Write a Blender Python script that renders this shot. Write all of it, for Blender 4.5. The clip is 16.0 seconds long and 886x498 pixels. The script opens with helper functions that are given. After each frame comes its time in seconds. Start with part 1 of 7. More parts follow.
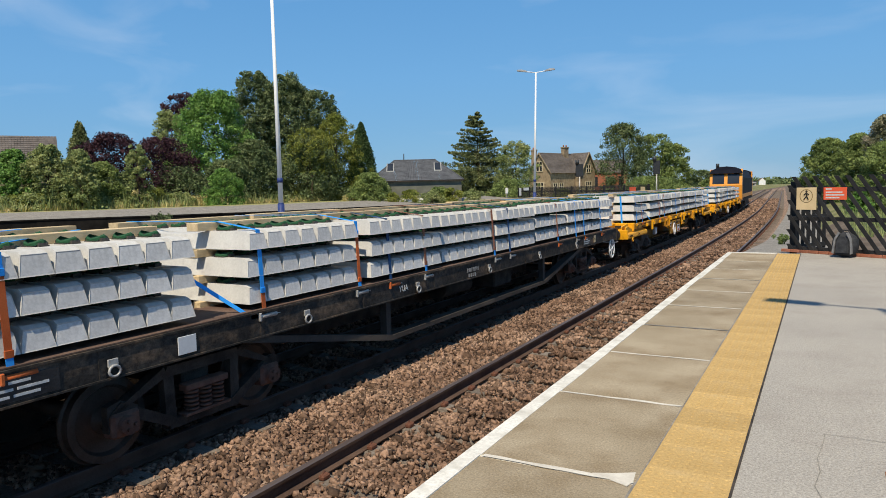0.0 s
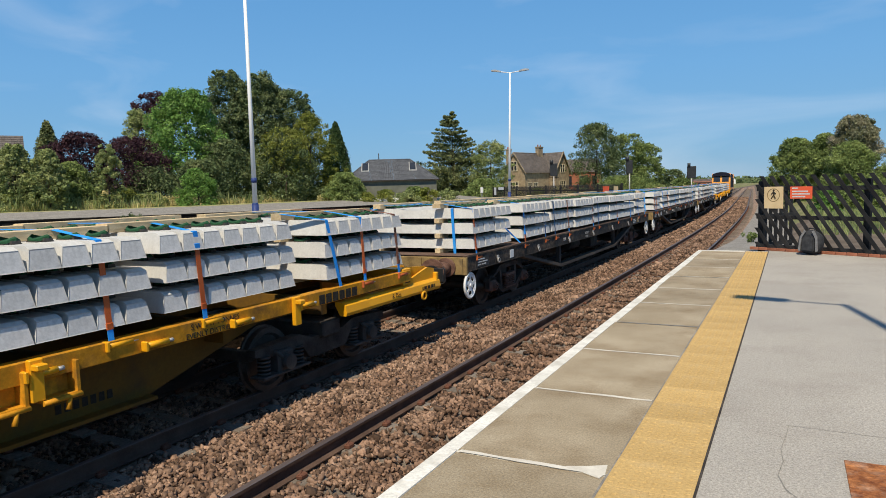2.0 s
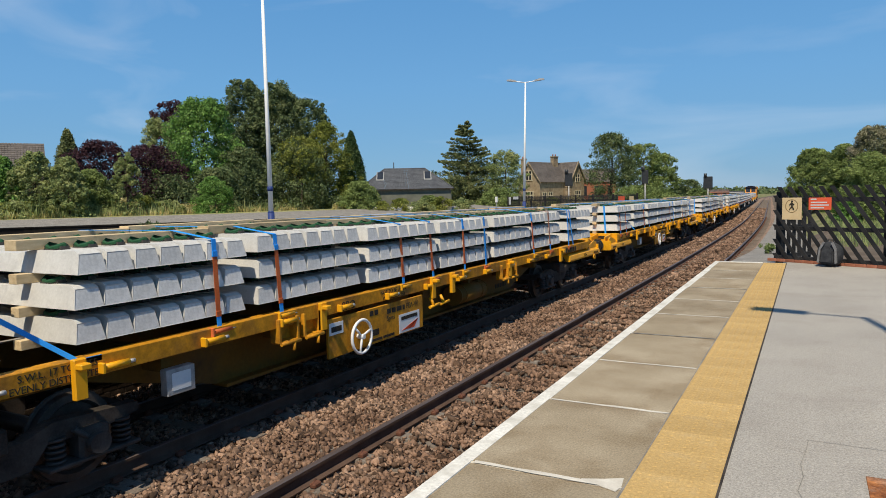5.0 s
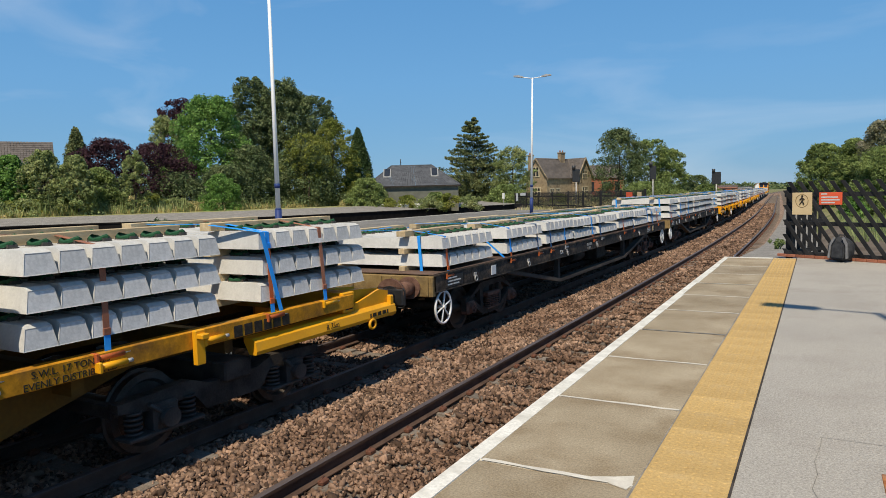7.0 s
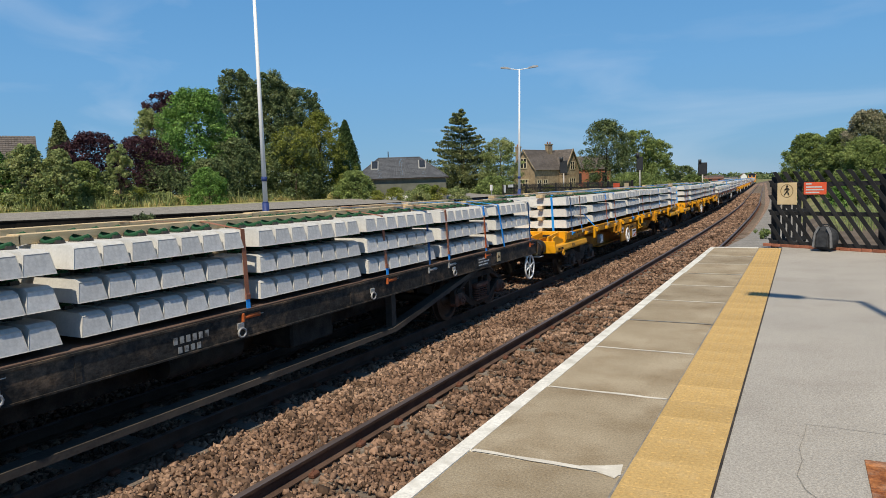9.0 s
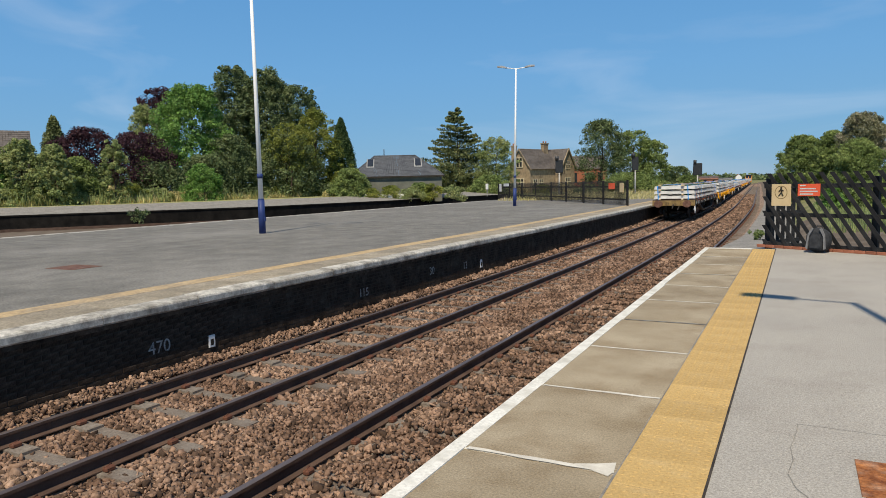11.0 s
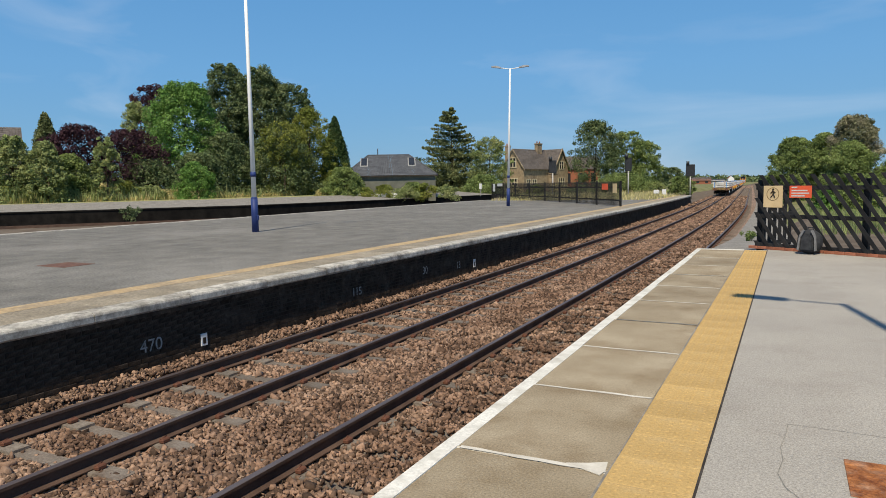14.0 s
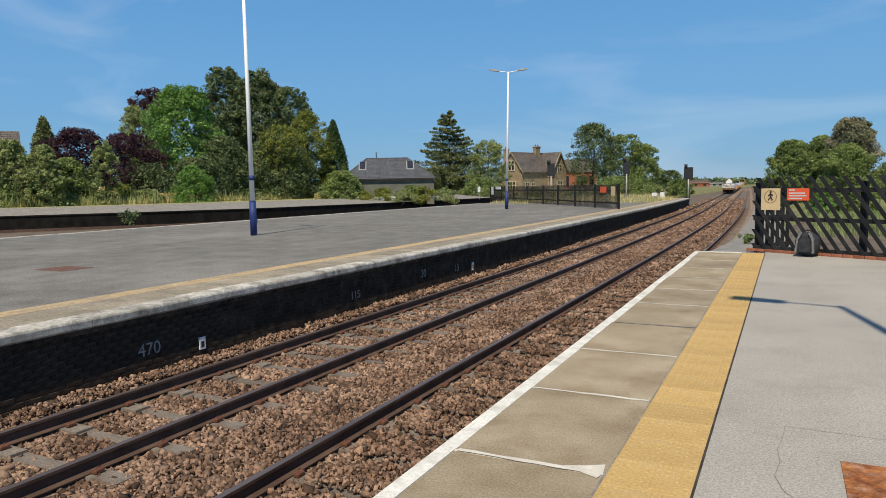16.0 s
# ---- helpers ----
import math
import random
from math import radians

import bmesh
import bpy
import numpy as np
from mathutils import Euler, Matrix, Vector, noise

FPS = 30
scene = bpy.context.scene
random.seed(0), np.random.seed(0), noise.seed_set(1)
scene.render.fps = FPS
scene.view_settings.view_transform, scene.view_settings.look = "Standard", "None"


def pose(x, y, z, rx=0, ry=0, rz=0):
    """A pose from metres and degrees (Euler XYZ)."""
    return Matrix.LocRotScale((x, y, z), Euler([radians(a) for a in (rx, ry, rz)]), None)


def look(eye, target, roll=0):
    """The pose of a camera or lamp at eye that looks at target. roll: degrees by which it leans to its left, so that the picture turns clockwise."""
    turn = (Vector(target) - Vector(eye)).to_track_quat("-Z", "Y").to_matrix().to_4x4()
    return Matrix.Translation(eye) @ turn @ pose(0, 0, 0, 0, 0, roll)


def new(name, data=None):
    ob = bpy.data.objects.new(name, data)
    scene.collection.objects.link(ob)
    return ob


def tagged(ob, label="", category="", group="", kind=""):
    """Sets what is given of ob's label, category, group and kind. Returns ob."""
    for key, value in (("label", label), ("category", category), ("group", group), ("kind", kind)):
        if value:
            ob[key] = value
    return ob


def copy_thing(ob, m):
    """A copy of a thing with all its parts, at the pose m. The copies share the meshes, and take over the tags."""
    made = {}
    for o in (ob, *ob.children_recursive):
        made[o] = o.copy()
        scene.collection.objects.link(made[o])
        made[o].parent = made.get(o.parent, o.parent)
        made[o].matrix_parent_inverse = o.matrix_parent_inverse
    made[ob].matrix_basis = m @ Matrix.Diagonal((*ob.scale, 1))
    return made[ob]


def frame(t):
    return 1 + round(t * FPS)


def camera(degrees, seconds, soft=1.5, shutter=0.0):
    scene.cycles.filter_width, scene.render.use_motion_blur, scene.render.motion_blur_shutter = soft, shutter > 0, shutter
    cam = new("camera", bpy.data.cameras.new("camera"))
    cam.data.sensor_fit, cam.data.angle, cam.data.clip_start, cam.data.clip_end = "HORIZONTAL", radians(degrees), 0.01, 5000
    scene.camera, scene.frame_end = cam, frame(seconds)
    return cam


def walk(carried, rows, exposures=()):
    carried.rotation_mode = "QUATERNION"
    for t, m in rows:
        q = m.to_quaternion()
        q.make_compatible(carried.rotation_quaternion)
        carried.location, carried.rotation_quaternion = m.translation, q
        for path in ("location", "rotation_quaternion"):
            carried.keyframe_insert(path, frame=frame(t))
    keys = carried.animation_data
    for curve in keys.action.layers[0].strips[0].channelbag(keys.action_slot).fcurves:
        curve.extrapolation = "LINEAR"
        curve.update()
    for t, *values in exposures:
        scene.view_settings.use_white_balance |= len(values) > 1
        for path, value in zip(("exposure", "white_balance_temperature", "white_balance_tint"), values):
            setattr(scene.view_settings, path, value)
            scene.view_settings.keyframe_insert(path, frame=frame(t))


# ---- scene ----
cam = camera(66.14, 16.0, soft=0.9)
# seconds, heading left of the line, pitch down, roll, small sway in metres
PATH = [
    (0, 29.14, 4.96, -1.42, -0.009, 0.078, -0.009),
    (0.5, 28.08, 4.73, -1.47, 0.013, 0.036, 0.006),
    (1, 27.35, 4.76, -1.46, 0.017, 0.006, 0.006),
    (1.5, 27.10, 4.96, -1.47, 0.029, -0.000, 0.006),
    (2, 27.07, 5.05, -1.55, 0.025, 0.010, -0.000),
    (2.5, 27.14, 4.93, -1.61, 0.022, 0.012, 0.001),
    (3, 27.21, 4.63, -1.66, 0.018, 0.013, 0.001),
    (3.5, 27.38, 4.37, -1.64, 0.027, 0.004, 0.004),
    (4, 27.59, 4.32, -1.48, 0.030, -0.008, 0.011),
    (6.5, 29.01, 4.26, -1.24, -0.014, 0.045, -0.013),
    (7, 28.86, 4.52, -1.48, -0.010, 0.046, -0.008),
    (7.5, 28.46, 4.83, -1.59, -0.010, 0.040, -0.007),
    (8, 28.13, 5.00, -1.69, -0.005, 0.032, -0.008),
    (8.5, 27.97, 5.13, -1.79, -0.006, 0.036, -0.002),
    (9, 27.89, 5.21, -1.84, -0.007, 0.034, -0.004),
    (11.5, 27.38, 5.41, -1.27, -0.002, 0.006, 0.001),
    (12, 27.32, 5.53, -1.24, -0.008, 0.014, -0.003),
    (12.5, 27.23, 5.57, -1.20, -0.006, 0.014, -0.005),
    (13, 27.09, 5.53, -1.15, -0.008, 0.014, -0.006),
    (13.5, 26.95, 5.48, -1.12, -0.003, 0.006, 0.001),
    (14, 26.91, 5.40, -1.00, -0.000, 0.000, -0.000),
    (14.5, 26.89, 5.32, -0.99, 0.003, 0.005, -0.001),
    (15, 26.86, 5.22, -1.00, 0.003, 0.000, -0.001),
    (15.5, 26.85, 5.13, -1.04, 0.010, -0.003, 0.001),
    (16, 26.79, 5.14, -1.09, 0.011, -0.005, 0.001),
]
EYE = 1.637


def eye_pose(heading, pitch, roll, sx, sy, sz):
    a, p = radians(heading), radians(pitch)
    eye = Vector((sx, sy, EYE + sz))
    way = Vector((-math.sin(a) * math.cos(p), math.cos(a) * math.cos(p), -math.sin(p)))
    return look(eye, eye + way, roll)


walk(cam, [(t, eye_pose(*row)) for t, *row in PATH], exposures=[(0.0, 0.12), (2.2, 0.12), (3.0, 0.03), (16.0, 0.03)])

# ---- light ----
SUN_FROM = Vector((0.215, -0.98, 1.50)).normalized()
world = bpy.data.worlds.new("sky")
scene.world = world
world.use_nodes = True
wn, wl = world.node_tree.nodes, world.node_tree.links
wn.clear()
w_out, w_bg = wn.new("ShaderNodeOutputWorld"), wn.new("ShaderNodeBackground")
w_sky = wn.new("ShaderNodeTexSky")
w_sky.sky_type, w_sky.sun_disc = "NISHITA", False
w_sky.sun_elevation = math.asin(SUN_FROM.z)
w_sky.sun_rotation = math.atan2(SUN_FROM.x, SUN_FROM.y)
w_sky.air_density, w_sky.dust_density, w_sky.ozone_density = 1.0, 0.0, 6.0
# thin streaks of cirrus, stretched along one direction of the sky
w_co, w_map = wn.new("ShaderNodeTexCoord"), wn.new("ShaderNodeMapping")
w_map.inputs["Rotation"].default_value = (0.25, 0.1, 0.9)
w_map.inputs["Scale"].default_value = (1.3, 4.2, 9.0)
w_n1, w_r1 = wn.new("ShaderNodeTexNoise"), wn.new("ShaderNodeValToRGB")
w_n1.inputs["Scale"].default_value, w_n1.inputs["Detail"].default_value = 1.5, 7
w_n1.inputs["Distortion"].default_value = 0.6
w_r1.color_ramp.elements[0].position, w_r1.color_ramp.elements[1].position = 0.5, 0.88
w_r1.color_ramp.elements[1].color = (0.5, 0.5, 0.5, 1)
# the clear blue of the sky by height
w_sep, w_grad = wn.new("ShaderNodeSeparateXYZ"), wn.new("ShaderNodeValToRGB")
for i, (pos, col) in enumerate(((0.0, (0.165, 0.36, 0.58)), (0.06, (0.16, 0.385, 0.645)), (0.16, (0.145, 0.385, 0.70)), (0.4, (0.085, 0.30, 0.65)), (0.75, (0.04, 0.12, 0.28)))):
    e = w_grad.color_ramp.elements[i] if i < 2 else w_grad.color_ramp.elements.new(pos)
    e.position, e.color = pos, (*col, 1)
w_mix = wn.new("ShaderNodeMix")
w_mix.data_type = "RGBA"
w_mix.inputs["B"].default_value = (0.62, 0.72, 0.86, 1)
wl.new(w_co.outputs["Generated"], w_map.inputs["Vector"])
wl.new(w_co.outputs["Generated"], w_sep.inputs["Vector"])
wl.new(w_sep.outputs["Z"], w_grad.inputs["Fac"])
wl.new(w_map.outputs["Vector"], w_n1.inputs["Vector"])
wl.new(w_n1.outputs["Fac"], w_r1.inputs["Fac"])
wl.new(w_r1.outputs["Color"], w_mix.inputs["Factor"])
wl.new(w_grad.outputs["Color"], w_mix.inputs["A"])
w_bg2, w_ms = wn.new("ShaderNodeBackground"), wn.new("ShaderNodeMixShader")
wl.new(w_mix.outputs["Result"], w_bg2.inputs["Color"])
wl.new(w_sky.outputs["Color"], w_bg.inputs["Color"])
w_bg.inputs["Strength"].default_value, w_bg2.inputs["Strength"].default_value = 0.09, 1.0
w_ms.inputs["Fac"].default_value = 0.8
wl.new(w_bg.outputs["Background"], w_ms.inputs[1])
wl.new(w_bg2.outputs["Background"], w_ms.inputs[2])
wl.new(w_ms.outputs["Shader"], w_out.inputs["Surface"])

sun = new("sun", bpy.data.lights.new("sun", "SUN"))
sun.data.energy, sun.data.angle, sun.data.color = 4.6, radians(0.55), (1.0, 0.89, 0.70)
sun.matrix_world = look(SUN_FROM * 50, (0, 0, 0))


# ---- materials ----
def material(name, colours, scale=4.0, rough=0.8, metal=0.0, bump=0.2, bump_scale=None, fine=60.0, per="", spread=0.12,
             stain=None, stain_scale=0.8, stain_amount=0.5, stretch=(1, 1, 1), spec=0.22, detail=5, speck=None):
    """Two-scale noise between the given colours, fine relief, and an own shade for each object or island."""
    m = bpy.data.materials.new(name)
    m.use_nodes = True
    n, l = m.node_tree.nodes, m.node_tree.links
    b = n["Principled BSDF"]
    b.inputs["Roughness"].default_value, b.inputs["Metallic"].default_value = rough, metal
    b.inputs["Specular IOR Level"].default_value = spec
    co, mp = n.new("ShaderNodeTexCoord"), n.new("ShaderNodeMapping")
    mp.inputs["Scale"].default_value = stretch
    l.new(co.outputs["Object"], mp.inputs["Vector"])
    n1, n2 = n.new("ShaderNodeTexNoise"), n.new("ShaderNodeTexNoise")
    n1.inputs["Scale"].default_value, n1.inputs["Detail"].default_value = scale, detail
    n2.inputs["Scale"].default_value, n2.inputs["Detail"].default_value = fine, 3
    for q in (n1, n2):
        l.new(mp.outputs["Vector"], q.inputs["Vector"])
    ad = n.new("ShaderNodeMath")
    ad.operation, ad.inputs[1].default_value = "MULTIPLY_ADD", 0.35
    l.new(n2.outputs["Fac"], ad.inputs[0])
    sh = n.new("ShaderNodeMath")
    sh.operation, sh.inputs[1].default_value = "SUBTRACT", 0.175
    l.new(n1.outputs["Fac"], sh.inputs[0])
    l.new(sh.outputs[0], ad.inputs[2])
    rp = n.new("ShaderNodeValToRGB")
    while len(rp.color_ramp.elements) < len(colours):
        rp.color_ramp.elements.new(0.5)
    for i, c in enumerate(colours):
        e = rp.color_ramp.elements[i]
        e.position, e.color = 0.3 + 0.4 * i / max(1, len(colours) - 1), (*c, 1)
    l.new(ad.outputs[0], rp.inputs["Fac"])
    out = rp.outputs["Color"]
    if stain:
        n3, r3, mx = n.new("ShaderNodeTexNoise"), n.new("ShaderNodeValToRGB"), n.new("ShaderNodeMix")
        n3.inputs["Scale"].default_value, n3.inputs["Detail"].default_value = stain_scale, 8
        n3.inputs["Roughness"].default_value = 0.65
        l.new(mp.outputs["Vector"], n3.inputs["Vector"])
        r3.color_ramp.elements[0].position, r3.color_ramp.elements[1].position = 0.48, 0.68
        r3.color_ramp.elements[1].color = (stain_amount,) * 3 + (1,)
        l.new(n3.outputs["Fac"], r3.inputs["Fac"])
        mx.data_type = "RGBA"
        l.new(r3.outputs["Color"], mx.inputs["Factor"])
        l.new(out, mx.inputs["A"])
        mx.inputs["B"].default_value = (*stain, 1)
        out = mx.outputs["Result"]
    if speck:
        n4, m4, h4 = n.new("ShaderNodeTexNoise"), n.new("ShaderNodeMapRange"), n.new("ShaderNodeHueSaturation")
        n4.inputs["Scale"].default_value, n4.inputs["Detail"].default_value = speck[0], 4
        n4.inputs["Roughness"].default_value = 0.75
        l.new(co.outputs["Object"], n4.inputs["Vector"])
        m4.inputs["From Min"].default_value, m4.inputs["From Max"].default_value = 0.3, 0.7
        m4.inputs["To Min"].default_value, m4.inputs["To Max"].default_value = 1 - speck[1], 1 + speck[1]
        l.new(n4.outputs["Fac"], m4.inputs["Value"])
        l.new(m4.outputs["Result"], h4.inputs["Value"])
        l.new(out, h4.inputs["Color"])
        out = h4.outputs["Color"]
    if per:
        hs, mr = n.new("ShaderNodeHueSaturation"), n.new("ShaderNodeMapRange")
        mr.inputs["To Min"].default_value, mr.inputs["To Max"].default_value = 1 - spread, 1 + spread
        src = n.new("ShaderNodeObjectInfo").outputs["Random"] if per == "object" else n.new("ShaderNodeNewGeometry").outputs["Random Per Island"]
        l.new(src, mr.inputs["Value"])
        l.new(mr.outputs["Result"], hs.inputs["Value"])
        l.new(out, hs.inputs["Color"])
        out = hs.outputs["Color"]
    l.new(out, b.inputs["Base Color"])
    if bump:
        bp = n.new("ShaderNodeBump")
        bp.inputs["Strength"].default_value, bp.inputs["Distance"].default_value = bump, 0.02
        nb = n2
        if bump_scale:
            nb = n.new("ShaderNodeTexNoise")
            nb.inputs["Scale"].default_value, nb.inputs["Detail"].default_value = bump_scale, 6
            l.new(co.outputs["Object"], nb.inputs["Vector"])
        l.new(nb.outputs["Fac"], bp.inputs["Height"])
        l.new(bp.outputs["Normal"], b.inputs["Normal"])
    return m


def leafy(name, colours, spread=0.35):
    m = material(name, colours, scale=0.6, rough=0.55, bump=0, fine=3, per="island", spread=spread, spec=0.15)
    n, l = m.node_tree.nodes, m.node_tree.links
    b, o = n["Principled BSDF"], n["Material Output"]
    tr, mix = n.new("ShaderNodeBsdfTranslucent"), n.new("ShaderNodeMixShader")
    l.new(b.inputs["Base Color"].links[0].from_socket, tr.inputs["Color"])
    mix.inputs["Fac"].default_value = 0.34
    l.new(b.outputs["BSDF"], mix.inputs[1])
    l.new(tr.outputs["BSDF"], mix.inputs[2])
    l.new(mix.outputs["Shader"], o.inputs["Surface"])
    return m


M = {}
M["ballast"] = material("ballast", [(0.13, 0.085, 0.06), (0.24, 0.165, 0.12), (0.38, 0.275, 0.205)], scale=9, fine=40, bump=0.8, bump_scale=16, rough=0.95, speck=(5, 0.45))
M["stone"] = material("ballast_stone", [(0.12, 0.071, 0.047), (0.195, 0.122, 0.084), (0.3, 0.2, 0.142)], scale=1.2, fine=30, per="island", spread=0.75, bump=0.5, rough=0.92)
M["rail"] = material("rusty_rail", [(0.075, 0.046, 0.034), (0.13, 0.082, 0.06)], scale=3, fine=50, rough=0.8, metal=0.1, bump=0.2)
M["railhead"] = material("worn_rail_head", [(0.14, 0.105, 0.095), (0.22, 0.175, 0.16)], scale=2, fine=80, rough=0.5, metal=0.6, bump=0.03, stretch=(6, 0.3, 6))
M["clip"] = material("rusty_clip", [(0.10, 0.042, 0.027), (0.17, 0.075, 0.048)], rough=0.8, metal=0.2)
M["oldsleeper"] = material("weathered_sleeper", [(0.13, 0.105, 0.085), (0.22, 0.19, 0.16)], scale=5, fine=70, per="object", spread=0.2, stain=(0.1, 0.065, 0.045), stain_scale=3, speck=(30, 0.35))
M["slab"] = material("platform_slab", [(0.27, 0.215, 0.14), (0.385, 0.32, 0.225)], scale=1.6, fine=90, per="object", spread=0.1, stain=(0.2, 0.14, 0.075), stain_scale=1.7, stain_amount=0.6, bump=0.25, bump_scale=160, speck=(70, 0.35))
M["joint"] = material("pale_mortar", [(0.52, 0.48, 0.41), (0.68, 0.64, 0.56)], scale=8)
M["yellow"] = material("yellow_paving", [(0.43, 0.285, 0.11), (0.58, 0.4, 0.17)], scale=1.7, fine=120, per="object", spread=0.08, stain=(0.42, 0.335, 0.215), stain_scale=1.6, stain_amount=0.75, bump=0.2, speck=(50, 0.22))
M["fadedyellow"] = material("faded_yellow_paint", [(0.42, 0.3, 0.16), (0.52, 0.385, 0.22)], scale=2.5, fine=60, stain=(0.3, 0.25, 0.185), stain_scale=1.2, stain_amount=0.95, bump=0.15, speck=(14, 0.3))
M["white"] = material("worn_white_paint", [(0.62, 0.6, 0.54), (0.76, 0.74, 0.68)], scale=3, fine=60, stain=(0.4, 0.37, 0.31), stain_scale=5, stain_amount=0.7, bump=0.1, speck=(40, 0.2))
M["concrete"] = material("platform_concrete", [(0.345, 0.32, 0.285), (0.41, 0.38, 0.335)], scale=0.5, fine=90, stain=(0.29, 0.26, 0.225), stain_scale=1.3, stain_amount=0.5, bump=0.35, bump_scale=120, speck=(70, 0.4))
M["tarmac"] = material("platform_tarmac", [(0.135, 0.127, 0.113), (0.215, 0.203, 0.18)], scale=1.6, fine=45, stain=(0.27, 0.255, 0.23), stain_scale=0.22, stain_amount=0.75, stretch=(1, 0.8, 1), bump=0.5, bump_scale=60, speck=(22, 0.45))
M["coping"] = material("weathered_coping", [(0.34, 0.315, 0.27), (0.56, 0.53, 0.475)], scale=2.5, fine=60, per="object", spread=0.12, stain=(0.15, 0.135, 0.115), stain_scale=3.2, stain_amount=0.85, speck=(14, 0.4))
M["wallblack"] = material("sooty_brick", [(0.028, 0.021, 0.016), (0.075, 0.053, 0.038)], scale=2.5, fine=40, per="object", spread=0.2, stain=(0.12, 0.1, 0.08), stain_scale=2.4, stain_amount=0.4, spec=0.06, speck=(7, 0.6))
M["mortar"] = material("dark_mortar", [(0.045, 0.035, 0.027), (0.075, 0.06, 0.047)], scale=6, spec=0.05)
M["whitemark"] = material("faded_white_marking", [(0.3, 0.29, 0.27), (0.45, 0.43, 0.4)], scale=20, stain=(0.05, 0.042, 0.035), stain_scale=11, stain_amount=1.0, bump=0)
M["grass"] = material("dry_grass_ground", [(0.11, 0.125, 0.045), (0.18, 0.18, 0.075), (0.26, 0.225, 0.12)], scale=0.35, fine=6, bump=0.8, bump_scale=5, rough=0.95)
M["drygrass"] = material("sunlit_dry_grass", [(0.17, 0.19, 0.06), (0.29, 0.28, 0.11), (0.42, 0.37, 0.19)], scale=0.8, fine=9, bump=0.8, bump_scale=6, rough=0.95, speck=(3, 0.35))
M["dirt"] = material("trackside_dirt", [(0.1, 0.075, 0.055), (0.18, 0.145, 0.11)], scale=0.8, fine=15, bump=0.6, bump_scale=20, rough=0.95)
M["newconc"] = material("new_concrete", [(0.5, 0.49, 0.465), (0.61, 0.6, 0.57)], scale=3.5, fine=70, per="object", spread=0.07, stain=(0.4, 0.39, 0.375), stain_scale=5, stain_amount=0.45, bump=0.05, speck=(25, 0.08))
M["endconc"] = material("cast_end_concrete", [(0.58, 0.575, 0.565), (0.72, 0.71, 0.695)], scale=6, fine=45, per="object", spread=0.09, stain=(0.4, 0.4, 0.395), stain_scale=9, stain_amount=0.5, bump=0.06, speck=(30, 0.12))
M["timber"] = material("sawn_timber", [(0.5, 0.37, 0.21), (0.66, 0.52, 0.32)], scale=4, fine=50, per="object", spread=0.18, stretch=(6, 1, 6))
M["green"] = material("green_rail_pad", [(0.012, 0.06, 0.026), (0.03, 0.11, 0.05)], scale=9, rough=0.7)
M["steeldark"] = material("dark_clip_steel", [(0.05, 0.045, 0.04), (0.1, 0.09, 0.08)], rough=0.6, metal=0.3)
M["blackwagon"] = material("grimy_black_wagon_paint", [(0.02, 0.018, 0.016), (0.05, 0.044, 0.038)], scale=2.2, fine=40, rough=0.75, stain=(0.24, 0.16, 0.1), stain_scale=3.5, stain_amount=0.55, stretch=(1, 0.6, 1), speck=(14, 0.6))
M["truss"] = material("dusty_black_steel", [(0.045, 0.038, 0.033), (0.09, 0.077, 0.065)], scale=1.5, fine=30, rough=0.75, stain=(0.16, 0.125, 0.09), stain_scale=1.4)
M["rustdeck"] = material("rusty_deck", [(0.09, 0.055, 0.042), (0.16, 0.105, 0.08)], scale=2, fine=30, rough=0.85)
M["ochre"] = material("dirty_ochre_headstock", [(0.2, 0.13, 0.05), (0.33, 0.23, 0.1)], scale=3, fine=40, rough=0.8, stain=(0.06, 0.045, 0.035), stain_scale=4, stain_amount=0.8)
M["wagonyellow"] = material("yellow_wagon_paint", [(0.74, 0.335, 0.007), (0.83, 0.395, 0.012)], scale=1.5, fine=35, rough=0.45, stain=(0.55, 0.25, 0.018), stain_scale=1.8, stain_amount=0.5, bump=0.03, spec=0.35)
# road dirt on the frame; also the data panel's yellow dulled for shade
M["frameyellow"] = material("dirty_shaded_yellow_frame", [(0.46, 0.2, 0.01), (0.6, 0.265, 0.014)], scale=1.2, fine=25, rough=0.65, stain=(0.2, 0.095, 0.025), stain_scale=2.6, stain_amount=0.85, bump=0.05, speck=(9, 0.3))
# both girder yellows hold wear and dirt, darkened further for shade under the load
M["girder"] = material("worn_shaded_yellow_girder", [(0.25, 0.108, 0.008), (0.34, 0.15, 0.011)], scale=1.2, fine=25, rough=0.65, stain=(0.12, 0.06, 0.02), stain_scale=1.6, stain_amount=0.7, bump=0.05, speck=(9, 0.25))
M["bellyyellow"] = material("filthy_shaded_yellow_girder", [(0.12, 0.062, 0.01), (0.21, 0.11, 0.014)], scale=1.2, fine=25, rough=0.7, stain=(0.05, 0.032, 0.018), stain_scale=1.2, stain_amount=0.8, bump=0.05)
M["bogie"] = material("brake_dust_black", [(0.024, 0.02, 0.017), (0.075, 0.062, 0.051)], scale=5, fine=60, rough=0.8, bump=0.3)
M["wheel"] = material("dull_wheel_steel", [(0.06, 0.05, 0.042), (0.12, 0.1, 0.085)], scale=4, fine=60, rough=0.55, metal=0.5)
M["buffer"] = material("black_buffer", [(0.012, 0.012, 0.013), (0.03, 0.03, 0.031)], scale=6, rough=0.45, spec=0.6)
M["rusty"] = material("rusty_casting", [(0.10, 0.05, 0.035), (0.2, 0.11, 0.08)], scale=8, fine=50, rough=0.8, bump=0.3)
